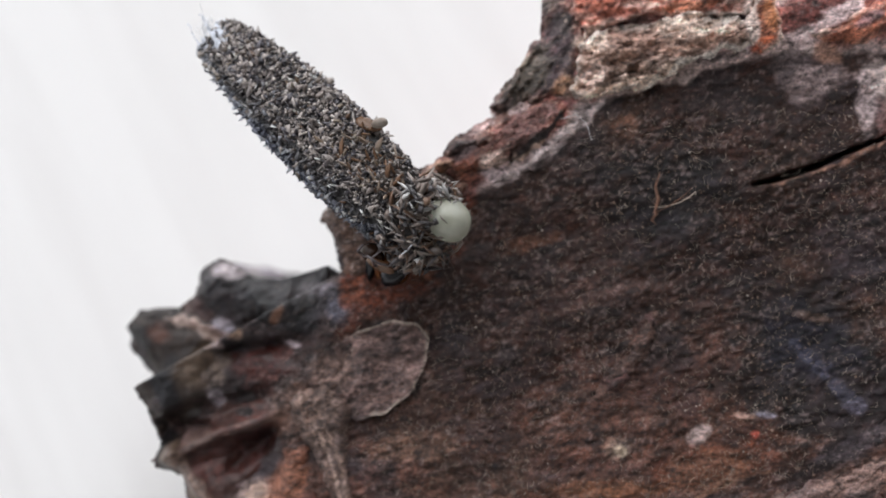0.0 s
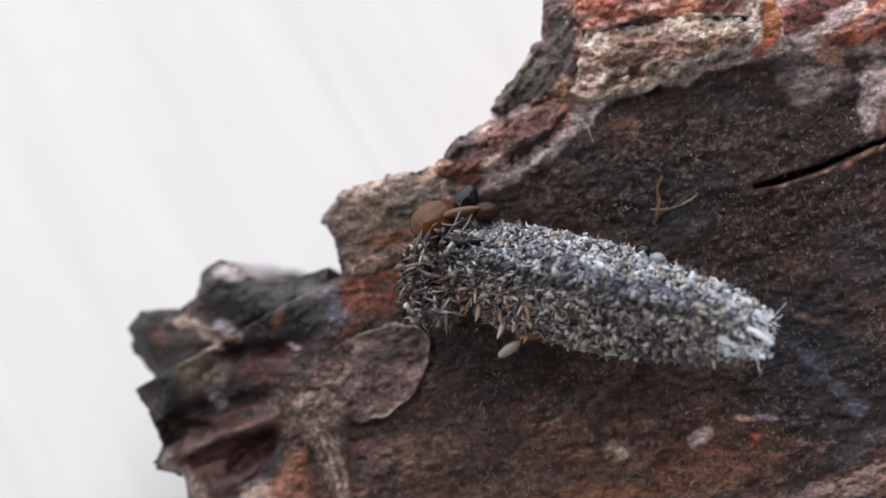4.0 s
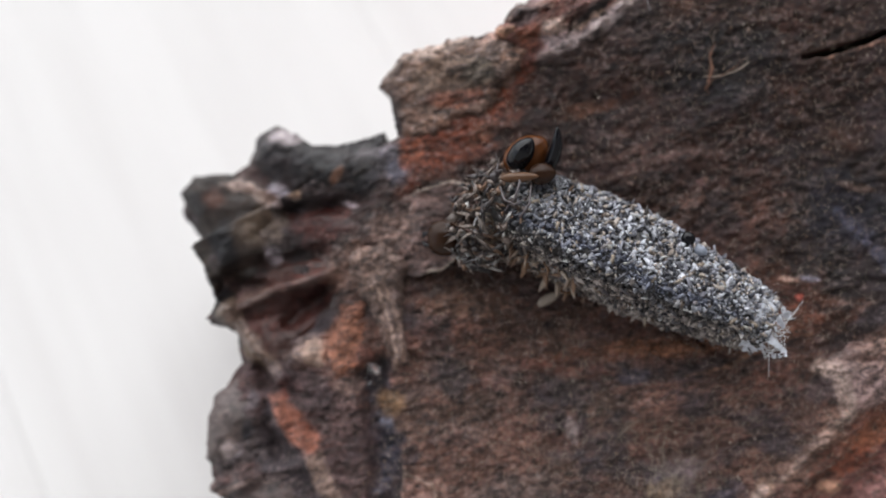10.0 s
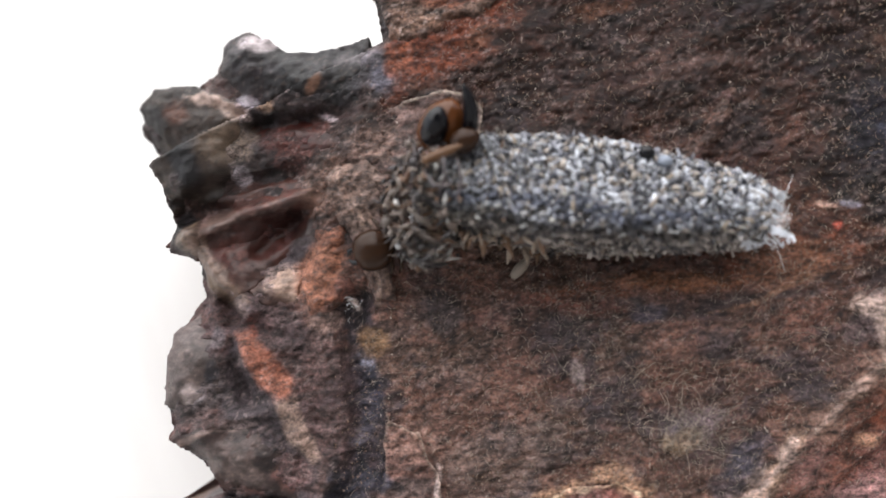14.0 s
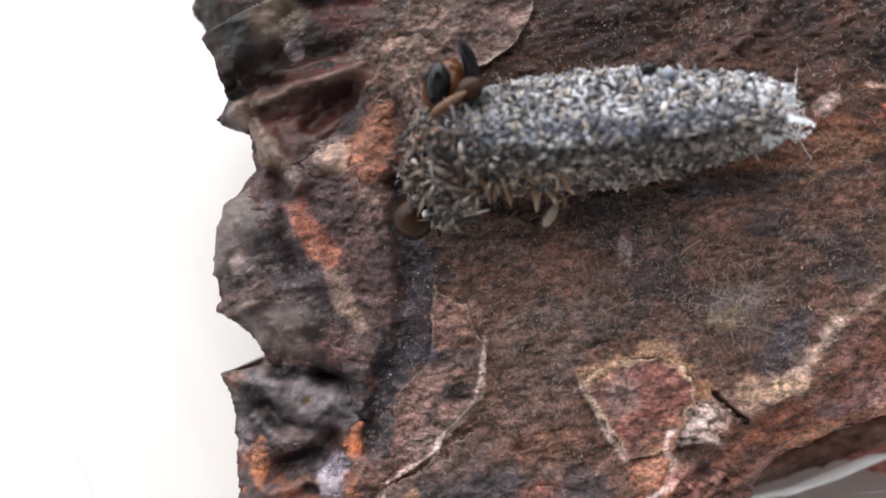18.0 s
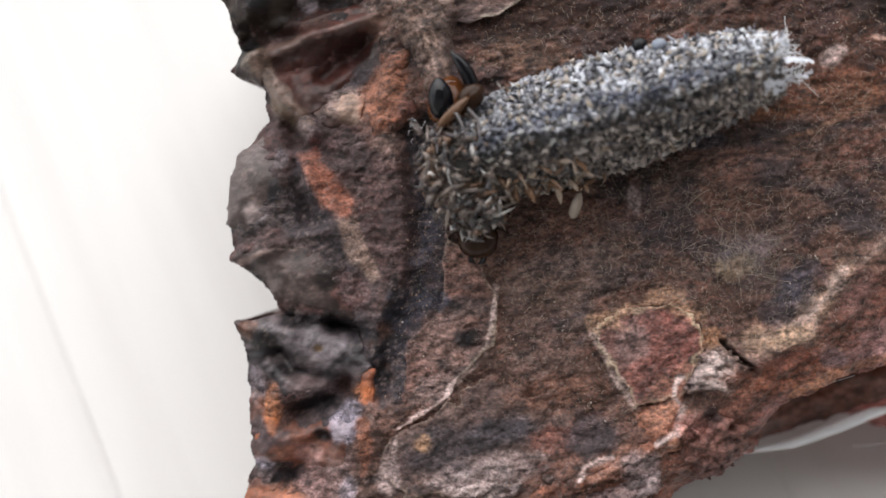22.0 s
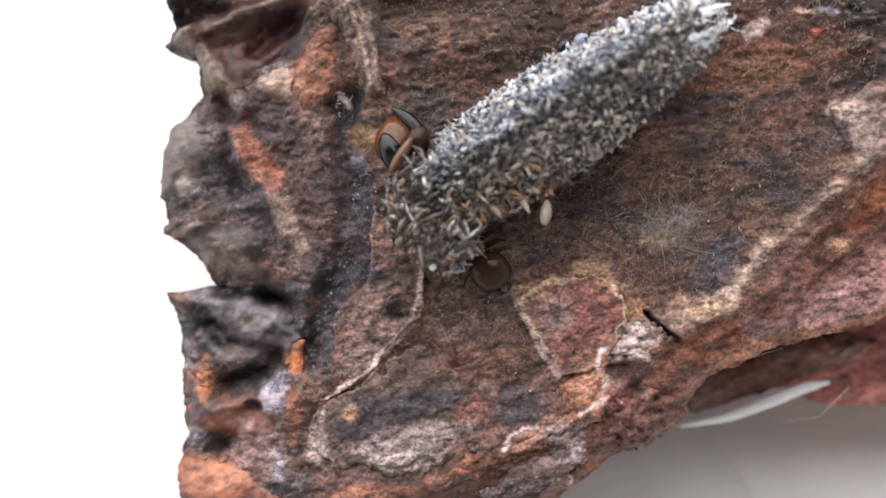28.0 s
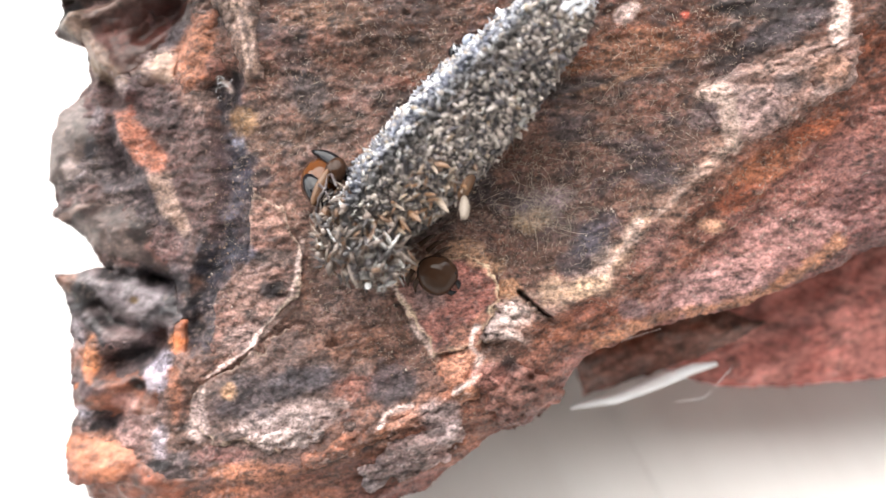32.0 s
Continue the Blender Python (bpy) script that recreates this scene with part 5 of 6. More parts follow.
    piece("red_crust", [(4.05, 15.6), (4.4, 16.5), (8.2, 16.8), (8.14, 15.5), (6.26, 15.6), (5.0, 15.4), (4.45, 15.1)], (0.46, 0.19, 0.14), (0.62, 0.48, 0.42), (0.7, 0.6, 0.54), 0.15, 0.3, 0.04, 0.9, "layered red crust of bark", 31, grainy=2.0, layered=0.13)
    piece("orange_block", [(8.1, 15.82), (8.5, 15.9), (8.72, 14.98), (8.3, 14.75), (7.85, 15.2)], (0.33, 0.12, 0.055), (0.24, 0.09, 0.05), (0.6, 0.52, 0.46), 0.45, 0.15, 0.035, 0.9, "orange block of inner bark with a white crust", 32, rim_width=0.14)
    piece("red_splinter", [(9.3, 15.1), (10.2, 15.5), (11.2, 16.2), (12.3, 16.6), (12.2, 15.6), (10.9, 15.1), (10.0, 14.85)], (0.44, 0.17, 0.12), (0.62, 0.36, 0.28), None, 0.2, 0.25, 0.04, 0.8, "red fibrous splinter of bark", 34, way=30, layered=0.10)
    piece("sliver", [(4.56, 6.95), (4.78, 7.45), (5.52, 8.21), (5.99, 9.16), (6.12, 8.97), (5.85, 7.96), (5.09, 7.1)], (0.085, 0.050, 0.034), (0.11, 0.068, 0.046), None, 0.06, 0.10, 0.03, 0.2, "thin curled sliver of bark", 35, way=55)
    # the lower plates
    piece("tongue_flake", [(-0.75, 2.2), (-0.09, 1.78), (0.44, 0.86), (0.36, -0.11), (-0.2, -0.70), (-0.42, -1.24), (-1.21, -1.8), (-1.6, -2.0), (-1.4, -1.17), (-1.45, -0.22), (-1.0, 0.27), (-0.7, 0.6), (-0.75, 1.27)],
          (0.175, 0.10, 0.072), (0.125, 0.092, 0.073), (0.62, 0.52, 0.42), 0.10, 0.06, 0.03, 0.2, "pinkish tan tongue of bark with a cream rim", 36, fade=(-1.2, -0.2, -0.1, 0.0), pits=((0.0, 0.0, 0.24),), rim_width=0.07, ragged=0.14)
    piece("low_plate", [(-1.6, -2.16), (-1.15, -1.77), (-0.28, -1.25), (0.46, -0.75), (2.33, -1.0), (3.4, -1.4), (3.05, -2.1), (2.21, -2.74), (1.25, -2.75), (0.1, -3.5), (-1.11, -3.35), (-1.62, -2.88)],
          (0.10, 0.068, 0.052), (0.15, 0.078, 0.05), (0.28, 0.21, 0.165), 0.08, 0.08, 0.038, 0.3, "grey-brown lower plate of bark", 37, fade=(2.6, -1.2, 0.2, -1.8), ragged=0.4)
    piece("bleached_crust", [(-0.9, -3.2), (-0.3, -2.9), (0.3, -2.75), (0.9, -2.5), (1.5, -2.55), (1.3, -3.1), (0.4, -3.55), (-0.6, -3.6)], (0.25, 0.19, 0.145), (0.50, 0.44, 0.37), None, 0.09, 0.05, 0.035, 0.3, "bleached crust of bark", 38, grainy=2.0, layered=0.06, ragged=0.4)
    piece("pink_flake", [(2.35, 0.42), (2.81, 0.8), (3.4, 0.9), (3.97, 1.12), (4.45, 0.78), (4.75, 0.4), (4.83, 0.1), (4.37, -0.45), (4.34, -0.9), (3.41, -1.18), (2.88, -0.31)],
          (0.21, 0.092, 0.066), (0.26, 0.145, 0.11), (0.56, 0.43, 0.30), 0.17, 0.10, 0.032, 0.25, "pinkish flake of inner bark with a cream rim", 39, rim_width=0.07, ragged=0.22)
    piece("orange_lump", [(3.42, -1.4), (3.6, -0.95), (4.1, -0.75), (4.3, -0.3), (4.5, -0.55), (4.47, -1.1), (4.16, -1.8), (3.57, -1.85)], (0.42, 0.19, 0.10), (0.34, 0.17, 0.11), None, 0.1, 0.3, 0.035, 0.7, "pale orange lump of inner bark", 40, ragged=0.15)
    piece("cream_block", [(4.4, -0.62), (4.6, 0.02), (5.06, 0.18), (5.6, -0.28), (5.27, -0.78), (4.7, -0.95)], (0.34, 0.27, 0.20), (0.48, 0.42, 0.36), None, 0.16, 0.12, 0.03, 0.5, "cream crumbly block of bark", 41, grainy=2.6, ragged=0.5)
    piece("rust_roll", [(0.5, -3.5), (1.6, -3.0), (2.6, -2.55), (3.57, -1.85), (4.5, -1.4), (4.4, -1.95), (3.1, -2.75), (1.8, -3.5), (0.8, -3.75)], (0.25, 0.105, 0.055), (0.33, 0.16, 0.085), None, 0.1, 0.3, 0.038, 0.8, "curled rust-orange strip of inner bark", 42, way=35, grainy=1.3, layered=0.08)
    piece("grey_chip", [(1.9, -3.7), (2.48, -3.15), (3.15, -2.75), (4.02, -2.5), (4.2, -2.96), (3.68, -3.5), (2.86, -3.9), (2.2, -4.2)], (0.22, 0.165, 0.14), (0.36, 0.32, 0.29), None, 0.1, 0.3, 0.038, 0.9, "grey and cream chip of bark", 43, grainy=2.0, layered=0.08, ragged=0.3)
    piece("knob", [(4.45, -1.75), (5.07, -1.3), (5.9, -1.36), (6.25, -1.83), (5.61, -2.47), (4.8, -2.7), (4.3, -2.4)], (0.20, 0.09, 0.058), (0.27, 0.15, 0.115), None, 0.15, 0.45, 0.04, 1.2, "brown knobbly lump of bark", 44, grainy=2.4, ragged=0.35)
    # Solid piece coloured dark to stand for the shade under the ledge.
    piece("hollow_shade", [(6.43, -1.20), (8.02, -0.42), (9.69, 0.09), (11.01, -0.15), (9.76, -0.96), (7.98, -1.75), (6.83, -2.23)], (0.075, 0.042, 0.033), (0.13, 0.068, 0.05), None, 0, 0.3, 0.05, 4.4, "dark brown piece for the shaded hollow under the ledge", 47, base=-3.3, way=25)
    piece("under_layer", [(8.0, -0.7), (8.7, -1.5), (10.07, -1.83), (11.73, -1.72), (13.34, -1.46), (17.2, -0.6), (17.2, 4.6), (12.2, 2.0), (9.9, 0.7), (8.4, 0.0)], (0.24, 0.10, 0.082), (0.32, 0.16, 0.135), None, 0, 0.3, 0.06, 4.2, "pinkish red lower layer of bark under the ledge", 46, base=-3.8, way=20)
    piece("cream_plate", [(8.6, 4.77), (9.3, 5.25), (10.5, 5.75), (12, 6.3), (11.8, 5.0), (10.65, 4.3), (9.5, 3.5), (9.2, 3.9), (9.07, 4.24)], (0.30, 0.20, 0.15), (0.46, 0.37, 0.30), None, 0.12, 0.12, 0.038, 0.4, "cream weathered plate of bark", 45, layered=0.05, ragged=0.2)


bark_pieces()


# ---------------------------------------------------------------- fibres and crumbs on the bark
def face_top(u, v):
    return face_base(u, v) + rough(u, v)


def loose_fibres():
    """Fine pale fibres lying about the bark; a denser tuft of fuzz in one place."""
    rng = np.random.default_rng(5)
    places = [(rng.uniform(-1.5, 11), rng.uniform(-1.5, 13.5), rng.uniform(0.05, 0.22), rng.normal(12, 60), 0.0034) for _ in range(5200)]
    places += [(rng.normal(4.6, 2.0), rng.normal(3.4, 1.6), rng.uniform(0.06, 0.24), rng.uniform(0, 360), 0.0034) for _ in range(1800)]
    places += [(rng.normal(5.4, 0.4), rng.normal(2.05, 0.3), rng.uniform(0.3, 0.8), rng.uniform(0, 360), 0.0042) for _ in range(110)]
    places += [(rng.normal(6.2, 2.2), rng.normal(3.9, 0.9), rng.uniform(0.3, 0.9), rng.normal(14, 25), 0.0032) for _ in range(90)]
    places += [(5.9, 11.35, 1.3, 28, 0.012), (4.1, 13.42, 0.9, -25, 0.013), (2.6, 3.6, 1.6, -18, 0.009), (4.2, 3.0, 1.2, 25, 0.008)]
    inside = polygon_distance(np.array([q[0] for q in places]), np.array([q[1] for q in places]), OUTLINE) < -0.9
    u, v, length, turn, thick = np.array([q for q, ok in zip(places, inside) if ok]).T
    count, n = len(u), 6
    bend = rng.normal(0, 110, count)
    a = np.radians(turn[:, None] + bend[:, None] * (np.arange(n - 1) / n - 0.5))
    start = np.zeros((count, 1))
    pu = u[:, None] + np.concatenate([start, np.cumsum(np.cos(a) * length[:, None] / n, 1)], 1)
    pv = v[:, None] + np.concatenate([start, np.cumsum(np.sin(a) * length[:, None] / n, 1)], 1)
    pw = face_top(pu, pv) + 0.03 + 0.05 * np.sin(np.linspace(0, 3.1, n)) * rng.uniform(0.3, 2.0, (count, 1))
    q = np.arange(3) * 2.094
    wide = thick[:, None, None]
    verts = np.stack([pu[..., None] + wide * np.cos(q), pv[..., None] + wide * np.sin(q), pw[..., None] + wide * np.sin(q + 1)], -1).reshape(-1, 3)
    tints = np.repeat(np.array((0.40, 0.33, 0.27)) * rng.uniform(0.35, 1.2, (count, 1)), n * 3, 0)
    quad = np.array([(3 * k + q, 3 * k + (q + 1) % 3, 3 * k + 3 + (q + 1) % 3, 3 * k + 3 + q) for k in range(n - 1) for q in range(3)])
    faces = (quad[None] + 3 * n * np.arange(count)[:, None, None]).reshape(-1, 4)
    me = mesh_from("fuzz", verts * MM, faces, tints, GRAIN)
    tagged(child("fuzz", me, bark, "fine pale fuzz on the bark"), kind="stuff")


def shard(rng, size, flat=0.6):
    """An angular grain: a dented octahedron."""
    p = np.array([(1, 0, 0), (-1, 0, 0), (0, 1, 0), (0, -1, 0), (0, 0, 1), (0, 0, -1)], float)
    p *= rng.uniform(0.6, 1.3, (6, 3)) * (1, rng.uniform(0.5, 0.9), flat)
    p += rng.normal(0, 0.15, (6, 3))
    return p * size


SHARD_FACES = np.array([(0, 2, 4), (2, 1, 4), (1, 3, 4), (3, 0, 4), (2, 0, 5), (1, 2, 5), (3, 1, 5), (0, 3, 5)])


def chip(rng, size, flat=0.4):
    """A broken grain with flat faces: a skewed slab."""
    a = np.sort(rng.uniform(0, 6.28, 4) * 0.35 + np.array((0, 1.57, 3.14, 4.71)) * 0.9)
    r = rng.uniform(0.65, 1.25, 4)
    low = np.stack([r * np.cos(a), r * np.sin(a) * rng.uniform(0.55, 1.0), 0 * a - flat], -1)
    top = low * (rng.uniform(0.6, 0.95), rng.uniform(0.6, 0.95), -1) + (0, 0, 0) + rng.normal(0, 0.12, (4, 3))
    return np.concatenate([low, top]) * size


CHIP_FACES = np.array([(3, 2, 1, 0), (4, 5, 6, 7), (0, 1, 5, 4), (1, 2, 6, 5), (2, 3, 7, 6), (3, 0, 4, 7)])


def crumbs():
    rng = np.random.default_rng(8)
    count = 38000
    us, vs = rng.uniform(-1.8, 11.5, count), rng.uniform(-2.5, 14, count)
    ok = (polygon_distance(us, vs, OUTLINE) < -0.5) & (line_distance(us, vs, CRACK)[0] > 0.16) & (line_distance(us, vs, SLIT)[0] > 0.14)
    ok &= fbm(us, vs, 0.8, 3, 56) + 0.5 * fbm(us, vs, 3.0, 2, 57) > rng.uniform(-0.45, 0.35, count)
    us, vs = us[ok], vs[ok]
    count = len(us)
    tops = face_top(us, vs)
    kinds = [shard(rng, 1.0, 0.8) @ np.array(Euler(rng.uniform(0, 6.28, 3)).to_matrix()) for _ in range(60)]
    size = 0.009 + 0.026 * rng.random(count) ** 4
    shapes = np.array(kinds)[rng.integers(60, size=count)] * size[:, None, None]
    verts = (shapes + np.stack([us, vs, tops + 0.02], -1)[:, None, :]).reshape(-1, 3)
    faces = (SHARD_FACES[None] + 6 * np.arange(count)[:, None, None]).reshape(-1, 3)
    pick = rng.random((count, 1))
    tone = np.where(pick < 0.55, (0.27, 0.18, 0.125), np.where(pick < 0.61, (0.56, 0.49, 0.42), (0.16, 0.09, 0.06)))
    tints = np.repeat(tone * rng.uniform(0.5, 1.2, (count, 1)), 6, 0)
    me = mesh_from("dust", verts * MM, faces, tints, GRAIN, False)
    tagged(child("dust", me, bark, "dust and crumbs on the bark"), kind="stuff")


loose_fibres()
crumbs()


def strands():
    """Loose silk strands slung under the lower ledge."""
    rng = random.Random(31)
    web = []
    for k in range(8):
        u, v, way, size = rng.gauss(-1.52, 0.13), rng.gauss(4.33, 0.12), rng.uniform(0, 6.28), rng.uniform(0.08, 0.22)
        web.append([(u, v, 0.02), (u + 0.5 * size * math.cos(way), v + 0.5 * size * math.sin(way), rng.uniform(0.05, 0.2)), (u + size * math.cos(way + 0.6), v + size * math.sin(way + 0.6), 0.05)])
    for line in (*web, [(3.95, 13.28, 0.35), (4.26, 13.36, 0.5), (4.49, 13.18, 0.5), (4.62, 12.82, 0.3)], [(6.2, -1.0, -1.2), (7.2, -0.8, -1.6), (8.3, -0.35, -1.4)], [(9.0, -2.2, -3.5), (9.6, -2.0, -3.0), (10.1, -1.2, -2.5)]):
        ring, quads = bent_tube(line, [0.004 if line[0][0] < 0 else 0.006] * len(line), 5)
        child("silk_strand", mesh_from("silk_strand", ring * MM, quads, None, SILK), bark, "thin pale silk strand")


def pale_streak():
    """A pale tapering strip under the ledge."""
    line = [(6.51, -2.54, -3.7), (7.59, -2.21, -3.5), (8.53, -1.76, -3.3), (9.33, -1.34, -3.3), (9.94, -1.21, -3.5)]
    ring, quads = bent_tube(line, [0.03, 0.10, 0.16, 0.14, 0.03], 12)
    ring = ring + 0.03 * np.sin(ring * 23.0 + 2.0)
    child("pale_strip", mesh_from("pale_strip", ring * MM, quads, None, SILK), bark, "pale strip under the ledge")


def sprout():
    """A dried reddish rootlet with a knot, standing on the bark."""
    for line, radii in (([(6.0, 11.2), (6.08, 11.5), (6.02, 11.8), (6.12, 12.1)], (0.03, 0.045, 0.03, 0.012)), ([(6.0, 11.2), (6.3, 11.35), (6.6, 11.55), (6.8, 11.75)], (0.014, 0.011, 0.009, 0.006)),
                        ([(6.05, 11.2), (5.95, 11.05), (6.05, 10.95)], (0.04, 0.03, 0.012))):
        u, v = np.array(line).T
        p = np.stack([u, v, face_top(u, v) + 0.1], -1)
        ring, quads = bent_tube(p, radii, 7)
        me = mesh_from("rootlet", ring * MM, quads, np.tile((0.17, 0.085, 0.055), (len(ring), 1)), BARK)
        child("rootlet", me, bark, "dried reddish rootlet")



# ---------------------------------------------------------------- larva in its case
def case_radius(x):
    return np.interp(x, [-0.5, 0.0, 0.8, 2.0, 3.4, 4.6, 5.6, 6.3], [0.25, 0.58, 0.90, 1.01, 0.98, 0.86, 0.70, 0.53])


def case_point(x, th):
    """A place on the case and its normal: a tube with two flat facets above that meet in a blunt keel."""
    def section(a):
        total = 1.10 ** -9.0
        for turn, far in ((0.95, 0.84), (2.65, 0.82), (4.71, 0.80)):
            total = total + (np.maximum(np.cos(a - turn), 0.02) / far) ** 9
        return total ** (-1 / 9.0)
    r = case_radius(x) * (section(th) + 0.05 * fbm(x, 2 * np.sin(th) + 5, 1.2, 3, 900))
    slope = (section(th + 0.02) - section(th - 0.02)) / 0.04 * case_radius(x)
    p = np.stack([x, 0.10 + r * np.cos(th) * 1.03, r * np.sin(th) * 0.95], -1)
    n = np.stack([0 * x - 0.05, r * np.cos(th) + slope * np.sin(th), r * np.sin(th) - slope * np.cos(th)], -1)
    return p, n / np.linalg.norm(n, axis=-1, keepdims=True)


def tones(rng, x, th, n):
    """Quartz, slate, tan and brown grains: pale above, brown on the one side, dark along the keel and by the mouth."""
    pick = rng.random(n)
    c = np.where((pick < 0.36)[:, None], (0.50, 0.52, 0.57), np.where((pick < 0.54)[:, None], (0.040, 0.042, 0.055), np.where((pick < 0.84)[:, None], (0.21, 0.215, 0.25), (0.38, 0.33, 0.29))))
    # Brown grains; the split also puts the facets' light and shade into colour.
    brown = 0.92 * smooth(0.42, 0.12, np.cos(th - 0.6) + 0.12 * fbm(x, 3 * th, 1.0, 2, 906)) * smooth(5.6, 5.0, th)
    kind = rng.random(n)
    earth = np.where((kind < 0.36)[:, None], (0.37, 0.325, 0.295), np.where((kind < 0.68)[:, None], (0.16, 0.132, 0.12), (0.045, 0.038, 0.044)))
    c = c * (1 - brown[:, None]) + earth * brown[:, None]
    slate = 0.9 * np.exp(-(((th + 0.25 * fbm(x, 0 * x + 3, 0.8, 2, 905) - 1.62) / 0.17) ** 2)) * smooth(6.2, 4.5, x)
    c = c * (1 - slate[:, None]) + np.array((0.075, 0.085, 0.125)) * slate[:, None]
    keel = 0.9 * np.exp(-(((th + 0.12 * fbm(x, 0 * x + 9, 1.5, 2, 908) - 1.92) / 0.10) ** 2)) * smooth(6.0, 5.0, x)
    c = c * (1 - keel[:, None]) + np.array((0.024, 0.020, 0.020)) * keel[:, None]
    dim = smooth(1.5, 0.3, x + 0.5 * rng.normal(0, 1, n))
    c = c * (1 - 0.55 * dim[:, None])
    c = c * (1 + 0.5 * fbm(x, 2 * np.sin(th), 1.3, 3, 907))[:, None]
    return c * rng.uniform(0.72, 1.25, n)[:, None]


def oriented(p, normal, rng, lean=0.55):
    """Lay a grain's points on a surface with the given normal."""
    z = Vector(normal + rng.normal(0, lean, 3)).normalized()
    turn = z.to_track_quat("Z", "Y").to_matrix() @ Euler((0, 0, rng.uniform(0, 6.28))).to_matrix()
    return p @ np.array(turn).T


def bent_tube(points, radii, sides=7):
    """A tube along a line of points, closed at both ends."""
    pts = [Vector(p) for p in points]
    verts, faces = [], []
    for k, p in enumerate(pts):
        way = (pts[min(k + 1, len(pts) - 1)] - pts[max(k - 1, 0)]).normalized()
        turn = way.to_track_quat("Z", "Y").to_matrix()
        for q in range(sides):
            a = 2 * math.pi * q / sides
            verts.append(p + turn @ Vector((math.cos(a) * radii[k], math.sin(a) * radii[k], 0)))
    for k in range(len(pts) - 1):
        for q in range(sides):
            faces.append((k * sides + q, k * sides + (q + 1) % sides, (k + 1) * sides + (q + 1) % sides, (k + 1) * sides + q))
    return np.array(verts), np.array(faces)


def shell_mesh(name, size, material, seed=0, bend=0.0, open_below=False):
    """A domed piece of insect shell with a seam down its back."""
    bm = bmesh.new()
    bmesh.ops.create_icosphere(bm, subdivisions=4, radius=1)
    for vert in bm.verts:
        x, y, z = vert.co
        groove = 0.06 * math.exp(-(y / 0.08) ** 2) * (z > 0)
        taper = 1 - 0.25 * x * abs(x)
        vert.co = (x * size[0], y * taper * size[1] + bend * x * x, z * (1 - groove) * size[2])
        vert.co += vert.normal * 0.02 * min(size) * noise.noise(Vector((x * 3 + seed, y * 3, z * 3)))
    for face in bm.faces:
        face.smooth = True
    for vert in bm.verts:
        vert.co *= MM
    me = bpy.data.meshes.new(name)
    bm.to_mesh(me)
    bm.free()
    me.materials.append(material)
    return me


def set_at(ob, x, y, z, rx=0, ry=0, rz=0):
    ob.matrix_basis = pose(x * MM, y * MM, z * MM, rx, ry, rz)
    return ob


def make_larva():
    rng = np.random.default_rng(21)
    larva = tagged(new("bagworm_larva"), "bagworm larva dragging a tapered case coated in grey sand grains", "insect")
    # felted tube
    rings, around = 70, 48
    x, th = np.meshgrid(np.linspace(-0.5, 6.3, rings), np.linspace(0, 2 * np.pi, around, endpoint=False), indexing="ij")
    p, nrm = case_point(x.ravel(), th.ravel())
    p = p + nrm * 0.05 * fbm(x.ravel() * 3, th.ravel() * 4, 2.0, 3, 910)[:, None]
    i = np.arange((rings - 1) * around)
    j = i - i % around + (i + 1) % around
    tube = np.stack([i, j, j + around, i + around], -1)
    tint = np.tile((0.05, 0.047, 0.047), (len(p), 1)) * (1 + fbm(x.ravel() * 4, th.ravel() * 4, 2, 3, 920))[:, None]
    case = child("case", mesh_from("case", p * MM, tube, tint, GRAIN), larva, "tapered felted tube of silk and sand")
    # the coat of fine grains
    count = 15000
    gx = rng.uniform(0.0, 6.35, count)
    gth = rng.uniform(0, 2 * np.pi, count)
    gp, gn = case_point(gx, gth)
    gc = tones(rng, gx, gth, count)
    grains = []
    for k in range(count):
        if rng.random() < 0.1:
            grains.append(gp[k] + gn[k] * rng.uniform(0.03, 0.10) + oriented(chip(rng, rng.uniform(0.08, 0.15), 0.14) * (1.3, 0.8, 1.0), gn[k], rng, 1.1))
        else:
            grains.append(gp[k] + gn[k] * rng.uniform(0.0, 0.07) + oriented(chip(rng, 0.036 + 0.062 * rng.random() ** 2.2, 0.35), gn[k], rng, 1.1))
    verts = np.concatenate(grains)
    faces = np.concatenate([CHIP_FACES + 8 * k for k in range(count)])
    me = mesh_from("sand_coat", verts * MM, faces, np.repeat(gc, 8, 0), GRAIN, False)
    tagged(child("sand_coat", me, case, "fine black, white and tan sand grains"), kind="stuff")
    # larger grains, one by one
    kinds = []
    for k, tone in enumerate([(0.50, 0.50, 0.50), (0.42, 0.41, 0.38), (0.28, 0.23, 0.18), (0.04, 0.04, 0.05), (0.20, 0.205, 0.23), (0.60, 0.60, 0.60), (0.13, 0.10, 0.08), (0.34, 0.34, 0.35)]):
        kinds.append(mesh_from("grain", chip(rng, 0.11, 0.45) * MM, CHIP_FACES, np.tile(tone, (8, 1)), GRAIN, False))
    for k in range(290):
        gx, gth = rng.uniform(0.2, 6.3), rng.uniform(-0.4, 2.0) if rng.random() < 0.75 else rng.uniform(2.0, 3.6)
        q, nq = case_point(np.array([gx]), np.array([gth]))
        ob = child("grain", kinds[int(rng.integers(8))], case)
        z = Vector(nq[0] + rng.normal(0, 0.3, 3)).normalized()
        ob.matrix_basis = Matrix.LocRotScale(Vector((q[0] + nq[0] * 0.06) * MM), z.to_track_quat("Z", "Y") @ Euler((0, 0, rng.uniform(0, 6.28))).to_quaternion(), Vector((1, 1, 1)) * rng.uniform(0.5, 1.05))
    # splinters that stand off the brown side and round the mouth
    straws = []
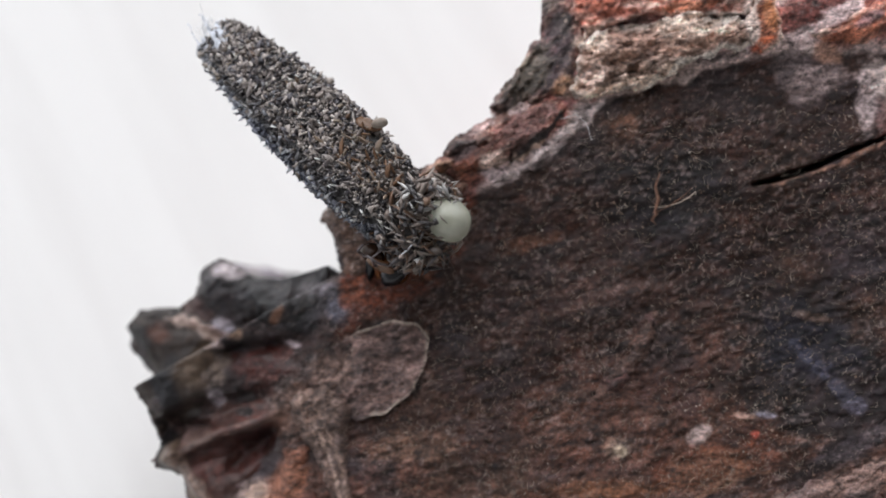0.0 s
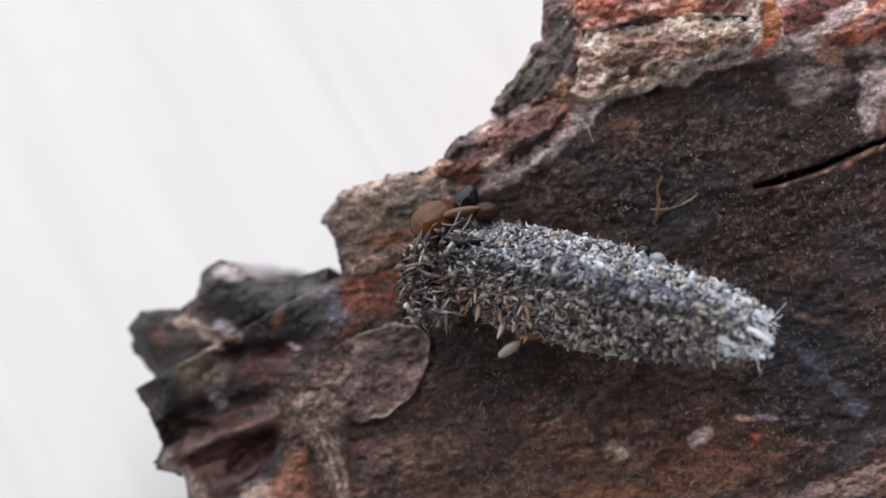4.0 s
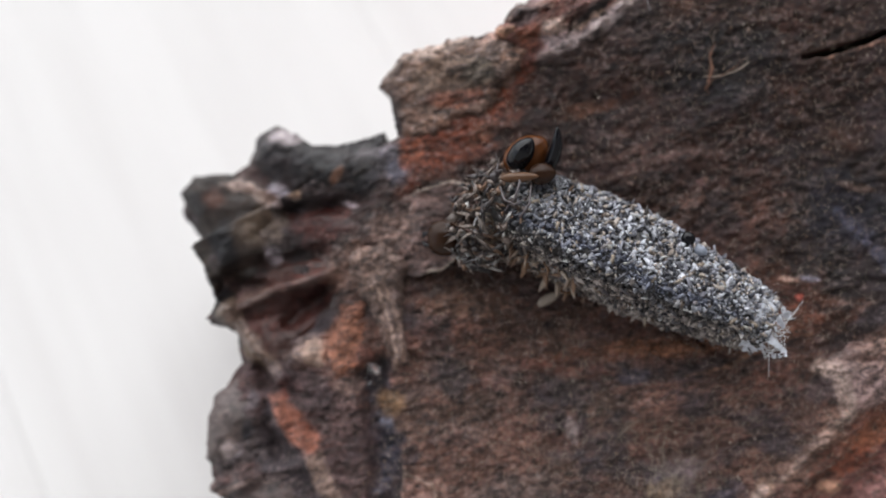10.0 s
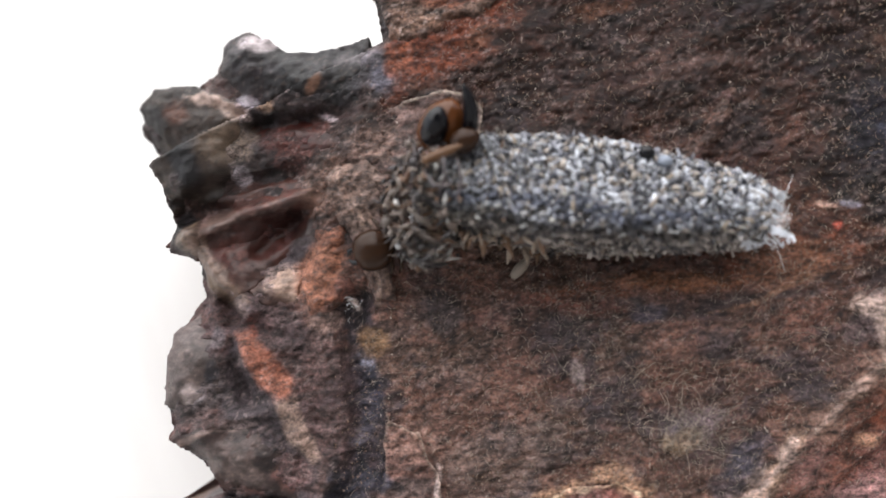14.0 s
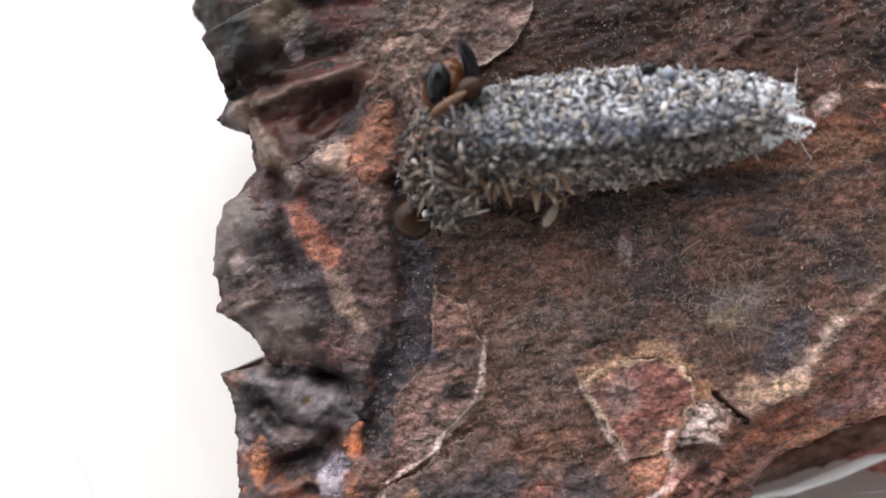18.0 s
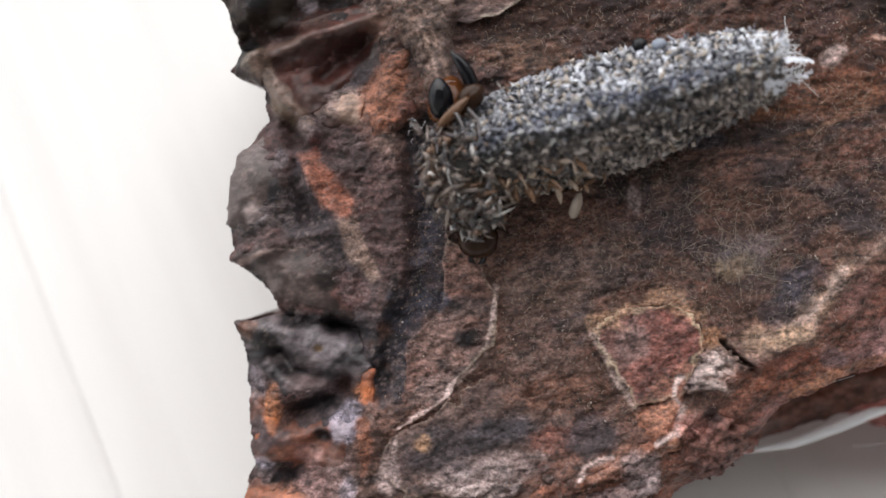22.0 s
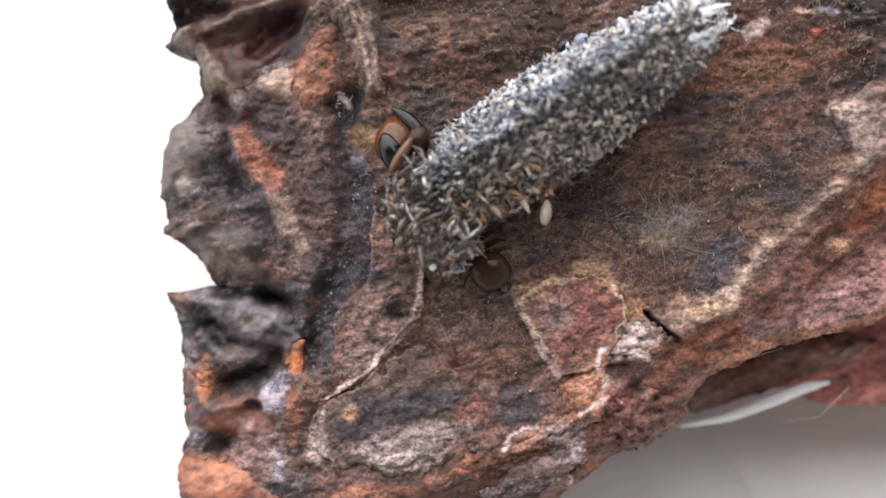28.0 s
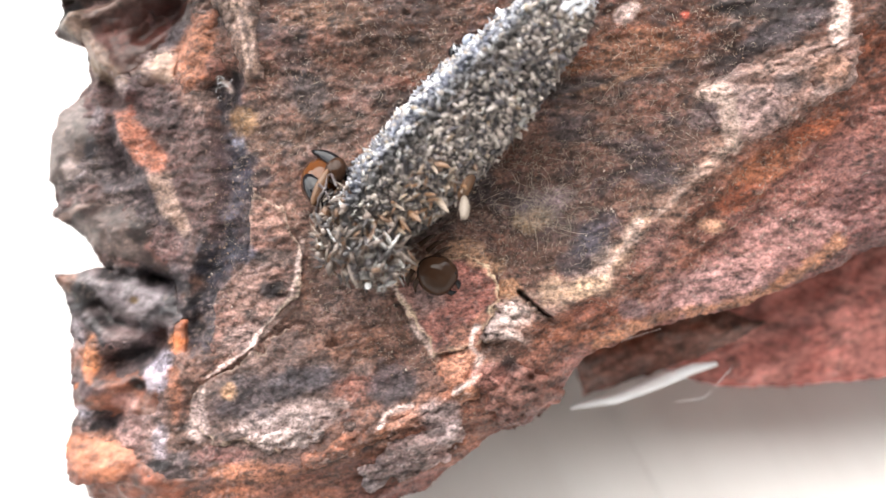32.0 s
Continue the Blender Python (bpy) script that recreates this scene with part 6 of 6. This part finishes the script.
    for k, tone in enumerate([(0.17, 0.12, 0.08), (0.12, 0.07, 0.042), (0.07, 0.047, 0.036), (0.26, 0.22, 0.18), (0.035, 0.029, 0.028)]):
        v, f = bent_tube([(0, 0, 0), (0.14, 0.01, 0.02), (0.3, 0.05, 0.02), (0.42, 0.1, 0)], (0.018, 0.04, 0.035, 0.008), 5)
        straws.append(mesh_from("splinter", v * MM, f, np.tile(tone, (len(v), 1)), GRAIN))
    for k in range(110):
        near = rng.random() < 0.62
        gx = rng.uniform(-0.45, 1.3) if near else rng.uniform(1.3, 5.5)
        gth = rng.uniform(-1.0, 3.3) if near else rng.uniform(-0.9, 0.2) if rng.random() < 0.15 else rng.uniform(2.9, 3.9) * -1
        q, nq = case_point(np.array([gx]), np.array([gth]))
        out = Vector(nq[0]) * rng.uniform(0.3, 1.0) + Vector((rng.normal(-0.2, 0.7), rng.normal(0, 0.5), rng.normal(0, 0.3)))
        ob = child("splinter", straws[int(rng.integers(5))], case)
        ob.matrix_basis = Matrix.LocRotScale(Vector(q[0] * MM), out.to_track_quat("X", "Z"), Vector((0.62, 0.95, 0.9) if near else (0.55, 1.5, 1.2)) * rng.uniform(0.4, 1.0))
    for tone in ((0.17, 0.092, 0.05), (0.29, 0.225, 0.175)):
        v, f = bent_tube([(0, 0, 0), (0.12, 0.01, 0.02), (0.28, 0.04, 0.02), (0.44, 0.06, 0)], (0.02, 0.05, 0.045, 0.008), 5)
        flake = mesh_from("flake", v * MM, f, np.tile(tone, (len(v), 1)), GRAIN)
        for k in range(45):
            gx, gth = rng.uniform(-0.2, 2.2), rng.uniform(2.5, 3.5)
            q, nq = case_point(np.array([gx]), np.array([gth]))
            out = Vector(nq[0]) * rng.uniform(0.1, 0.6) + Vector((rng.normal(0.0, 0.7), rng.normal(-0.2, 0.4), rng.normal(-0.1, 0.4)))
            ob = child("flake", flake, case)
            ob.matrix_basis = Matrix.LocRotScale(Vector(q[0] * MM), out.to_track_quat("X", "Z"), Vector((1, rng.uniform(0.7, 1.5), 0.6)) * rng.uniform(0.45, 1.1))
    # debris of other insects woven in by the mouth
    shell = child("beetle_shell", shell_mesh("beetle_shell", (0.56, 0.42, 0.38), AMBER, 1), case, "glossy amber-brown piece of beetle shell")
    set_at(child("dark_shell", shell_mesh("dark_shell", (0.42, 0.26, 0.26), BLACK, 2), case, "glossy black piece of beetle shell"), -0.18, 1.32, 0.42, 0, -20, 80)
    wing = child("wing_case", shell_mesh("wing_case", (0.62, 0.15, 0.15), BLACK, 3, 0.12), case, "long black wing case of a beetle")
    set_at(child("dark_shell", shell_mesh("dark_shell", (0.30, 0.24, 0.22), CHITIN, 4), case, "dark brown piece of shell"), 0.42, 1.12, 0.55, 0, 0, 30)
    set_at(child("brown_leg", shell_mesh("brown_leg", (0.42, 0.11, 0.12), TAN_LEG, 5), case, "tan segment of an insect leg"), 0.0, 0.86, 0.78, 0, 0, 28)
    set_at(child("pale_scale", shell_mesh("pale_scale", (0.28, 0.11, 0.10), PALE_SCALE, 6), case, "pale bud scale stuck to the case"), 1.78, -1.42, -0.35, 0, 0, 55)
    set_at(child("white_grain", shell_mesh("white_grain", (0.09, 0.07, 0.07), SILK, 7), case, "white grain"), -0.68, -1.15, -0.15, 0, 0, 30)
    set_at(child("dark_shell", shell_mesh("dark_shell", (0.16, 0.14, 0.13), BLACK, 8), case, "black shiny grain"), 3.9, 1.18, 0.3)
    set_at(child("blue_grain", shell_mesh("blue_grain", (0.15, 0.12, 0.12), BLUE_GRAIN, 9), case, "pale blue-grey grain"), 4.25, 1.05, 0.35)
    set_at(child("cone_scale", shell_mesh("cone_scale", (0.34, 0.24, 0.1), TAN_LEG, 10), case, "rust-brown scale of bark"), 2.1, -1.0, -0.42, 110, 0, 20)
    curls = [[(-0.1, 1.0, 0.6), (0.05, 0.75, 0.95), (0.1, 0.4, 1.05), (0.0, 0.1, 0.95)], [(0.3, 0.8, 0.9), (0.42, 0.45, 1.15), (0.35, 0.1, 1.15)],
             [(-0.55, 0.9, 0.2), (-0.45, 0.6, 0.55), (-0.55, 0.2, 0.6)], [(-0.3, 0.5, 0.8), (-0.1, 0.3, 1.1), (0.15, 0.3, 1.15), (0.3, 0.55, 1.1)]]
    for line in curls:
        v, f = bent_tube(line, [0.02, 0.03, 0.025, 0.01][: len(line)], 6)
        child("insect_leg", mesh_from("insect_leg", v * MM, f, None, GREYHORN), case, "curled grey insect leg woven into the case")
    # silk at the tail: a crumpled, ragged sleeve
    nx, na = 36, 110
    x, th = np.meshgrid(np.linspace(5.9, 6.9, nx), np.linspace(0, 2 * np.pi, na, endpoint=False), indexing="ij")
    x, th = x.ravel(), th.ravel()
    k = (x - 5.9) / 1.0
    far = 0.66 - 0.28 * k + 0.34 * k * fbm(2.2 * np.cos(th) + x, 2.2 * np.sin(th), 1.6, 4, 930, 0.6) + 0.12 * fbm(4 * np.cos(th) + 3 * x, 4 * np.sin(th), 2.0, 4, 935, 0.6)
    p = np.stack([x + 0.35 * k * fbm(3 * np.cos(th), 3 * np.sin(th), 1.3, 3, 940), 0.1 + far * np.cos(th), 0.85 * far * np.sin(th)], -1)
    i = np.arange((nx - 1) * na)
    j = i - i % na + (i + 1) % na
    torn = (k[i] + 0.9 * fbm(3 * np.cos(th[i]) + 2 * x[i], 3 * np.sin(th[i]) + x[i], 1.8, 4, 945, 0.6)) < 0.5
    sheet = np.stack([i, j, j + na, i + na], -1)[torn]
    child("silk_tuft", mesh_from("silk_tuft", p * MM, sheet, None, SILK_SHEET), case, "frayed white silk at the tail end")
    for k in range(22):
        a = rng.uniform(-1.5, 1.5)
        line = [(6.3, 0.35 * math.sin(a) + 0.1, 0.1), (6.6, 0.45 * math.sin(a) + 0.15 * rng.normal(), 0.15), (6.85, 0.45 * math.sin(a) + 0.25 * rng.normal(), 0.05 + 0.15 * rng.normal())]
        v, f = bent_tube(line, (0.012, 0.009, 0.004), 5)
        child("silk_thread", mesh_from("silk_thread", v * MM, f, None, SILK), case)
    arc = [(-0.42 + 0.05 * math.sin(5 * a), 0.1 + 0.86 * math.cos(a), 0.82 * math.sin(a)) for a in np.linspace(1.7, 3.7, 12)]
    v, f = bent_tube(arc, [0.008] + [0.02] * 10 + [0.008], 6)
    child("silk_collar", mesh_from("silk_collar", v * MM, f, None, SILK), case, "white silk edge of the mouth")
    # crumbs, scales and dark scraps heaped about the mouth
    v, f, c = [], [], []
    count = 620
    for k in range(count):
        while True:
            q = rng.uniform(-1, 1, 3)
            if 0.3 < q @ q < 1:
                break
        at = np.array((-0.15, -0.22, 0.0)) + q * (0.95, 1.35, 1.0)
        long = rng.random() < 0.6
        piece_of = shard(rng, rng.uniform(0.06, 0.16), 0.6) * ((2.2, 0.55, 0.6) if long else (1, 1, 1))
        v.append(at + oriented(piece_of, q + (0, 0, 0.3), rng, 0.8))
        f.append(SHARD_FACES + 6 * k)
        tone = [(0.040, 0.034, 0.036), (0.13, 0.10, 0.085), (0.26, 0.215, 0.19), (0.15, 0.085, 0.052), (0.42, 0.41, 0.40)][int(rng.choice(5, p=[0.34, 0.28, 0.14, 0.14, 0.10]))]
        c.append(np.tile(np.array(tone) * rng.uniform(0.6, 1.3), (6, 1)))
    me = mesh_from("mouth_debris", np.concatenate(v) * MM, np.concatenate(f), np.concatenate(c), GRAIN, False)
    tagged(child("mouth_debris", me, case, "dark crumbs, scales and scraps round the mouth of the case"), kind="stuff")
    # the larva's own body: head with jaws and eyes, pale neck
    head = child("head", shell_mesh("head", (0.44, 0.42, 0.36), CHITIN, 11), larva, "glossy dark brown head capsule")
    for side in (-1, 1):
        v, f = bent_tube([(-0.36, 0.14 * side, -0.05), (-0.5, 0.12 * side, -0.08), (-0.56, 0.03 * side, -0.1)], (0.07, 0.06, 0.015), 7)
        child("jaw", mesh_from("jaw", v * MM, f, None, BLACK), head, "black jaw")
        set_at(child("eye", shell_mesh("eye", (0.05, 0.05, 0.05), BLACK, 12), head, "tiny black eye"), -0.28, 0.26 * side, 0.12)
        for k in range(3):
            v, f = bent_tube([(0.25 + 0.2 * k, 0.25 * side, -0.15), (0.2 + 0.2 * k, 0.5 * side, -0.1), (0.1 + 0.2 * k, 0.62 * side, -0.35)], (0.06, 0.045, 0.015), 6)
            child("leg", mesh_from("leg", v * MM, f, None, CHITIN), head, "short jointed brown leg")
    neck = child("neck", shell_mesh("neck", (0.50, 0.46, 0.44), NECK, 13), larva, "pale translucent front segment with dark spots")
    for k in range(9):
        a, b = rng.uniform(0, 6.28), rng.uniform(-0.35, 0.3)
        set_at(child("dark_spot", shell_mesh("dark_spot", (0.06, 0.06, 0.03), BLACK, 14), neck), b, 0.40 * math.cos(a), 0.38 * abs(math.sin(a)), -60 * math.cos(a))
    return larva, head, neck, shell, wing


SILK_SHEET = glossy("silk_sheet", (0.66, 0.69, 0.76), 0.4, 0.0, 0.2, 0.5, 6000.0)
PALE_SCALE = glossy("bud_scale", (0.21, 0.175, 0.145), 0.5, 0.1, 0.0, 0.35)
BLUE_GRAIN = glossy("slate", (0.25, 0.28, 0.34), 0.4)
GREYHORN = glossy("grey_horn", (0.075, 0.062, 0.066), 0.3, 0.4)
NECK = glossy("pale_skin", (0.70, 0.71, 0.58), 0.06, 0.0, 0.6, 0.3, 2500.0, 0.5)
larva, larva_head, larva_neck, loose_shell, loose_wing = make_larva()
sprout()
strands()
pale_streak()


# ---------------------------------------------------------------- what moves
def laid(u, v, w, heading, lift, roll=0.0):
    """A pose on the bark's face: millimetres along and over it, the way the case points, its lift and its roll."""
    turn = Euler((0, 0, radians(heading))).to_matrix() @ Euler((0, radians(-lift), 0)).to_matrix() @ Euler((radians(roll), 0, 0)).to_matrix()
    return FACE @ Matrix.Translation((u * MM, v * MM, w * MM)) @ turn.to_4x4()


def tipped(t):
    """How far the case has rolled over its keel, in degrees."""
    return float(np.interp(t, (0, 5.5, 9, 14, 17.5, 20, 24, 27, 29, 32), (0, 0, 2, 8, 0, -10, -15, -21, -34, -43)))


def motions():
    walk(larva, [(t, laid(u, v, w, heading, lift, roll + tipped(t))) for t, u, v, w, heading, lift, roll in (
        (0, 0.79, 10.88, 1.5, 137, -10, -55),
        (0.1, 0.54, 11.19, 1.5, 147, -8, -50),
        (0.2, 0.91, 11.25, 1.5, 139, -4, -45),
        (0.3, 1.28, 10.94, 1.3, 130, 6, -30),
        (0.4, 1.41, 10.70, 1.15, 125, 14, -15),
        (0.6, 1.49, 10.52, 1.15, 112, 21, 0),
        (0.8, 1.57, 10.49, 1.15, 105, 21, 0),
        (1, 1.61, 10.45, 1.15, 100, 21, 0),
        (1.4, 1.75, 10.50, 1.15, 97, 21, 0),
        (1.8, 1.72, 10.58, 1.15, 86, 21, -20),
        (2, 1.72, 10.64, 1.15, 74, 22, -32),
        (2.4, 1.90, 10.57, 1.15, 63, 25, -36),
        (2.6, 2.05, 10.57, 1.15, 53, 28, -40),
        (2.8, 1.75, 10.3, 1.15, 28, 34, -46),
        (3, 1.55, 10.1, 1.15, 5, 37, -47),
        (3.2, 1.75, 10.2, 1.15, -8, 32, -46),
        (3.5, 1.7, 10.2, 1.15, -12, 26, -40),
        (4.5, 1.6, 9.95, 1.15, -14, 12, -15),
        (5.5, 1.54, 9.63, 1.01, -16.3, 5.3, 3.2),
        (6, 1.81, 9.55, 1.05, -19.5, 4.1, 4.3),
        (6.5, 1.89, 9.33, 1.10, -24.1, 2.2, 4.1),
        (7, 2.24, 9.19, 1.15, -27.4, -0.1, 0.1),
        (7.5, 2.16, 9.34, 1.17, -28.9, -0.9, 0.3),
        (8, 1.87, 9.10, 1.18, -29.0, -1.1, 1.9),
        (8.5, 1.71, 8.55, 1.17, -28.1, -1.9, 1.4),
        (9, 1.47, 8.23, 1.17, -24.9, -2.3, 3.1),
        (9.5, 1.47, 8.17, 1.18, -24.0, -2.2, 3.3),
        (10, 1.41, 8.07, 1.19, -23.3, -2.3, 4.9),
        (10.5, 1.03, 7.67, 1.21, -17.6, -2.7, 5.9),
        (11, 0.90, 7.61, 1.22, -16.3, -2.8, 6.0),
        (11.5, 0.84, 7.48, 1.23, -14.1, -2.6, 4.8),
        (12, 0.82, 7.44, 1.23, -13.9, -2.8, 5.8),
        (12.5, 0.79, 7.30, 1.23, -12.8, -3.1, 7.3),
        (13, 0.53, 7.17, 1.22, -10.6, -3.4, 7.1),
        (13.5, 0.32, 6.80, 1.19, -5.3, -3.3, 5.3),
        (14, 0.21, 6.65, 1.15, -3.0, -3.1, 3.6),
        (14.5, -0.05, 6.14, 1.12, 1.1, -3.3, 3.8),
        (15, -0.11, 6.10, 1.10, 1.8, -2.5, 2.3),
        (15.5, -0.12, 5.97, 1.09, 3.1, -1.8, 4.2),
        (17.5, -0.36, 5.00, 1.11, 10.0, -0.9, 1.3),
        (18, -0.43, 4.85, 1.11, 9.1, -0.8, 1.6),
        (18.5, -0.49, 4.65, 1.11, 10.9, -0.6, 1.1),
        (19, -0.54, 4.61, 1.11, 11.4, -0.0, -0.0),
        (19.5, -0.53, 4.41, 1.11, 12.5, -0.5, -0.3),
        (20, -0.54, 4.43, 1.09, 12.2, -0.1, 0.2),
        (20.5, -0.46, 4.16, 1.05, 14.5, -0.0, 2.9),
        (21, -0.42, 3.91, 1.02, 17.5, 0.5, 1.8),
        (21.5, -0.40, 3.86, 0.99, 18.1, 1.2, 0.4),
        (22, -0.31, 3.62, 0.97, 20.7, 1.4, 1.9),
        (22.5, -0.23, 3.48, 0.97, 22.6, 1.8, -0.3),
        (23, -0.19, 3.39, 0.94, 23.8, 2.2, 0.2),
        (23.5, -0.11, 3.12, 0.93, 26.0, 2.4, 1.3),
        (24, -0.09, 3.07, 0.92, 26.7, 3.0, -0.1),
        (24.5, -0.01, 2.92, 0.90, 29.1, 4.4, -4.0),
        (26.5, 0.25, 2.60, 0.96, 33.0, 4.4, -1.9),
        (27, 0.36, 2.52, 1.00, 34.2, 4.6, -2.9),
        (27.5, 0.47, 2.42, 1.03, 35.3, 4.1, -2.4),
        (28, 0.61, 2.29, 1.06, 36.9, 3.3, -0.6),
        (28.5, 0.92, 2.06, 1.09, 39.7, 3.1, 0.3),
        (29, 1.04, 1.99, 1.11, 41.5, 3.2, -1.8),
        (29.5, 1.12, 1.96, 1.14, 42.4, 3.2, -1.4),
        (30, 1.30, 1.78, 1.15, 44.6, 3.4, 0.2),
        (30.5, 1.34, 1.76, 1.15, 45.0, 3.4, 0.6),
        (31, 1.44, 1.71, 1.11, 45.9, 4.2, -0.5),
        (31.5, 1.72, 1.52, 1.09, 49.0, 4.4, 1.9),
        (32, 1.81, 1.48, 1.08, 50.1, 3.7, 3.0),
    )])
    walk(larva_head, [(t, pose(0, 0, 0, -tipped(t)) @ pose(x * MM, y * MM, z * MM, 0, ry, rz)) for t, x, y, z, ry, rz in (
        (0, -0.2, -0.2, -0.1, 0, 0), (0.6, -0.3, -0.2, -0.2, 0, 20), (2.6, -0.5, 0.3, -0.1, 0, 10), (3.1, -0.6, -0.4, -0.2, 0, 0), (3.5, -0.6, -0.5, -0.2, 0, 0),
        (5.5, -0.85, -0.9, -0.45, 0, 30), (9, -0.86, -1.05, -0.4, 0, 30), (11, -1.0, -1.2, -0.4, 0, 30), (13, -1.2, -1.28, -0.35, 0, 20), (15.5, -1.05, -1.2, -0.4, 0, 30),
        (17.5, -1.03, -1.15, -0.45, 0, 30), (19, -0.57, -1.42, -0.5, 0, 60), (22, -0.3, -1.5, -0.5, 0, 70), (24.5, 0.0, -1.65, -0.5, 0, 85),
        (26.5, 0.13, -1.74, -0.45, 0, 95), (28, 0.15, -1.78, -0.42, 0, 95), (30, 0.2, -1.72, -0.45, 0, 95), (32, 0.28, -1.8, -0.4, 0, 95))])
    # the shell by the mouth swings as the larva turns
    walk(loose_shell, [(t, pose(x * MM, y * MM, z * MM, 10, 10, rz)) for t, x, y, z, rz in (
        (0, 0.0, 1.5, 0.25, 65), (2.5, -0.05, 1.35, 0.6, 65), (3, -0.85, -0.25, 0.75, 40), (3.5, -0.8, 0.15, 0.7, 60), (5.5, -0.05, 1.32, 0.05, 65), (24.5, -0.05, 1.32, 0.05, 65), (28, -0.02, 1.62, 0.25, 65), (32, -0.02, 1.62, 0.25, 65))])
    walk(loose_wing, [(t, pose(x * MM, y * MM, z * MM, 0, -15, rz)) for t, x, y, z, rz in (
        (0, 0.48, 1.60, 0.35, 98), (2.5, 0.3, 1.45, 0.85, 70), (3, -0.6, -0.45, 1.1, 0), (3.5, -0.2, -0.3, 0.95, -20), (5.5, 0.48, 1.60, 0.35, 98), (32, 0.48, 1.60, 0.35, 98))])
    walk(larva_neck, [(t, pose(x * MM, y * MM, z * MM, 0, 0, 0)) for t, x, y, z in (
        (0, -0.68, -0.95, -0.1), (0.1, -0.95, -0.6, 0.0), (0.2, -0.78, -0.4, 0.0), (0.35, 0.1, 0, 0), (0.6, 0.5, 0, 0), (32, 0.5, 0, 0))])


motions()
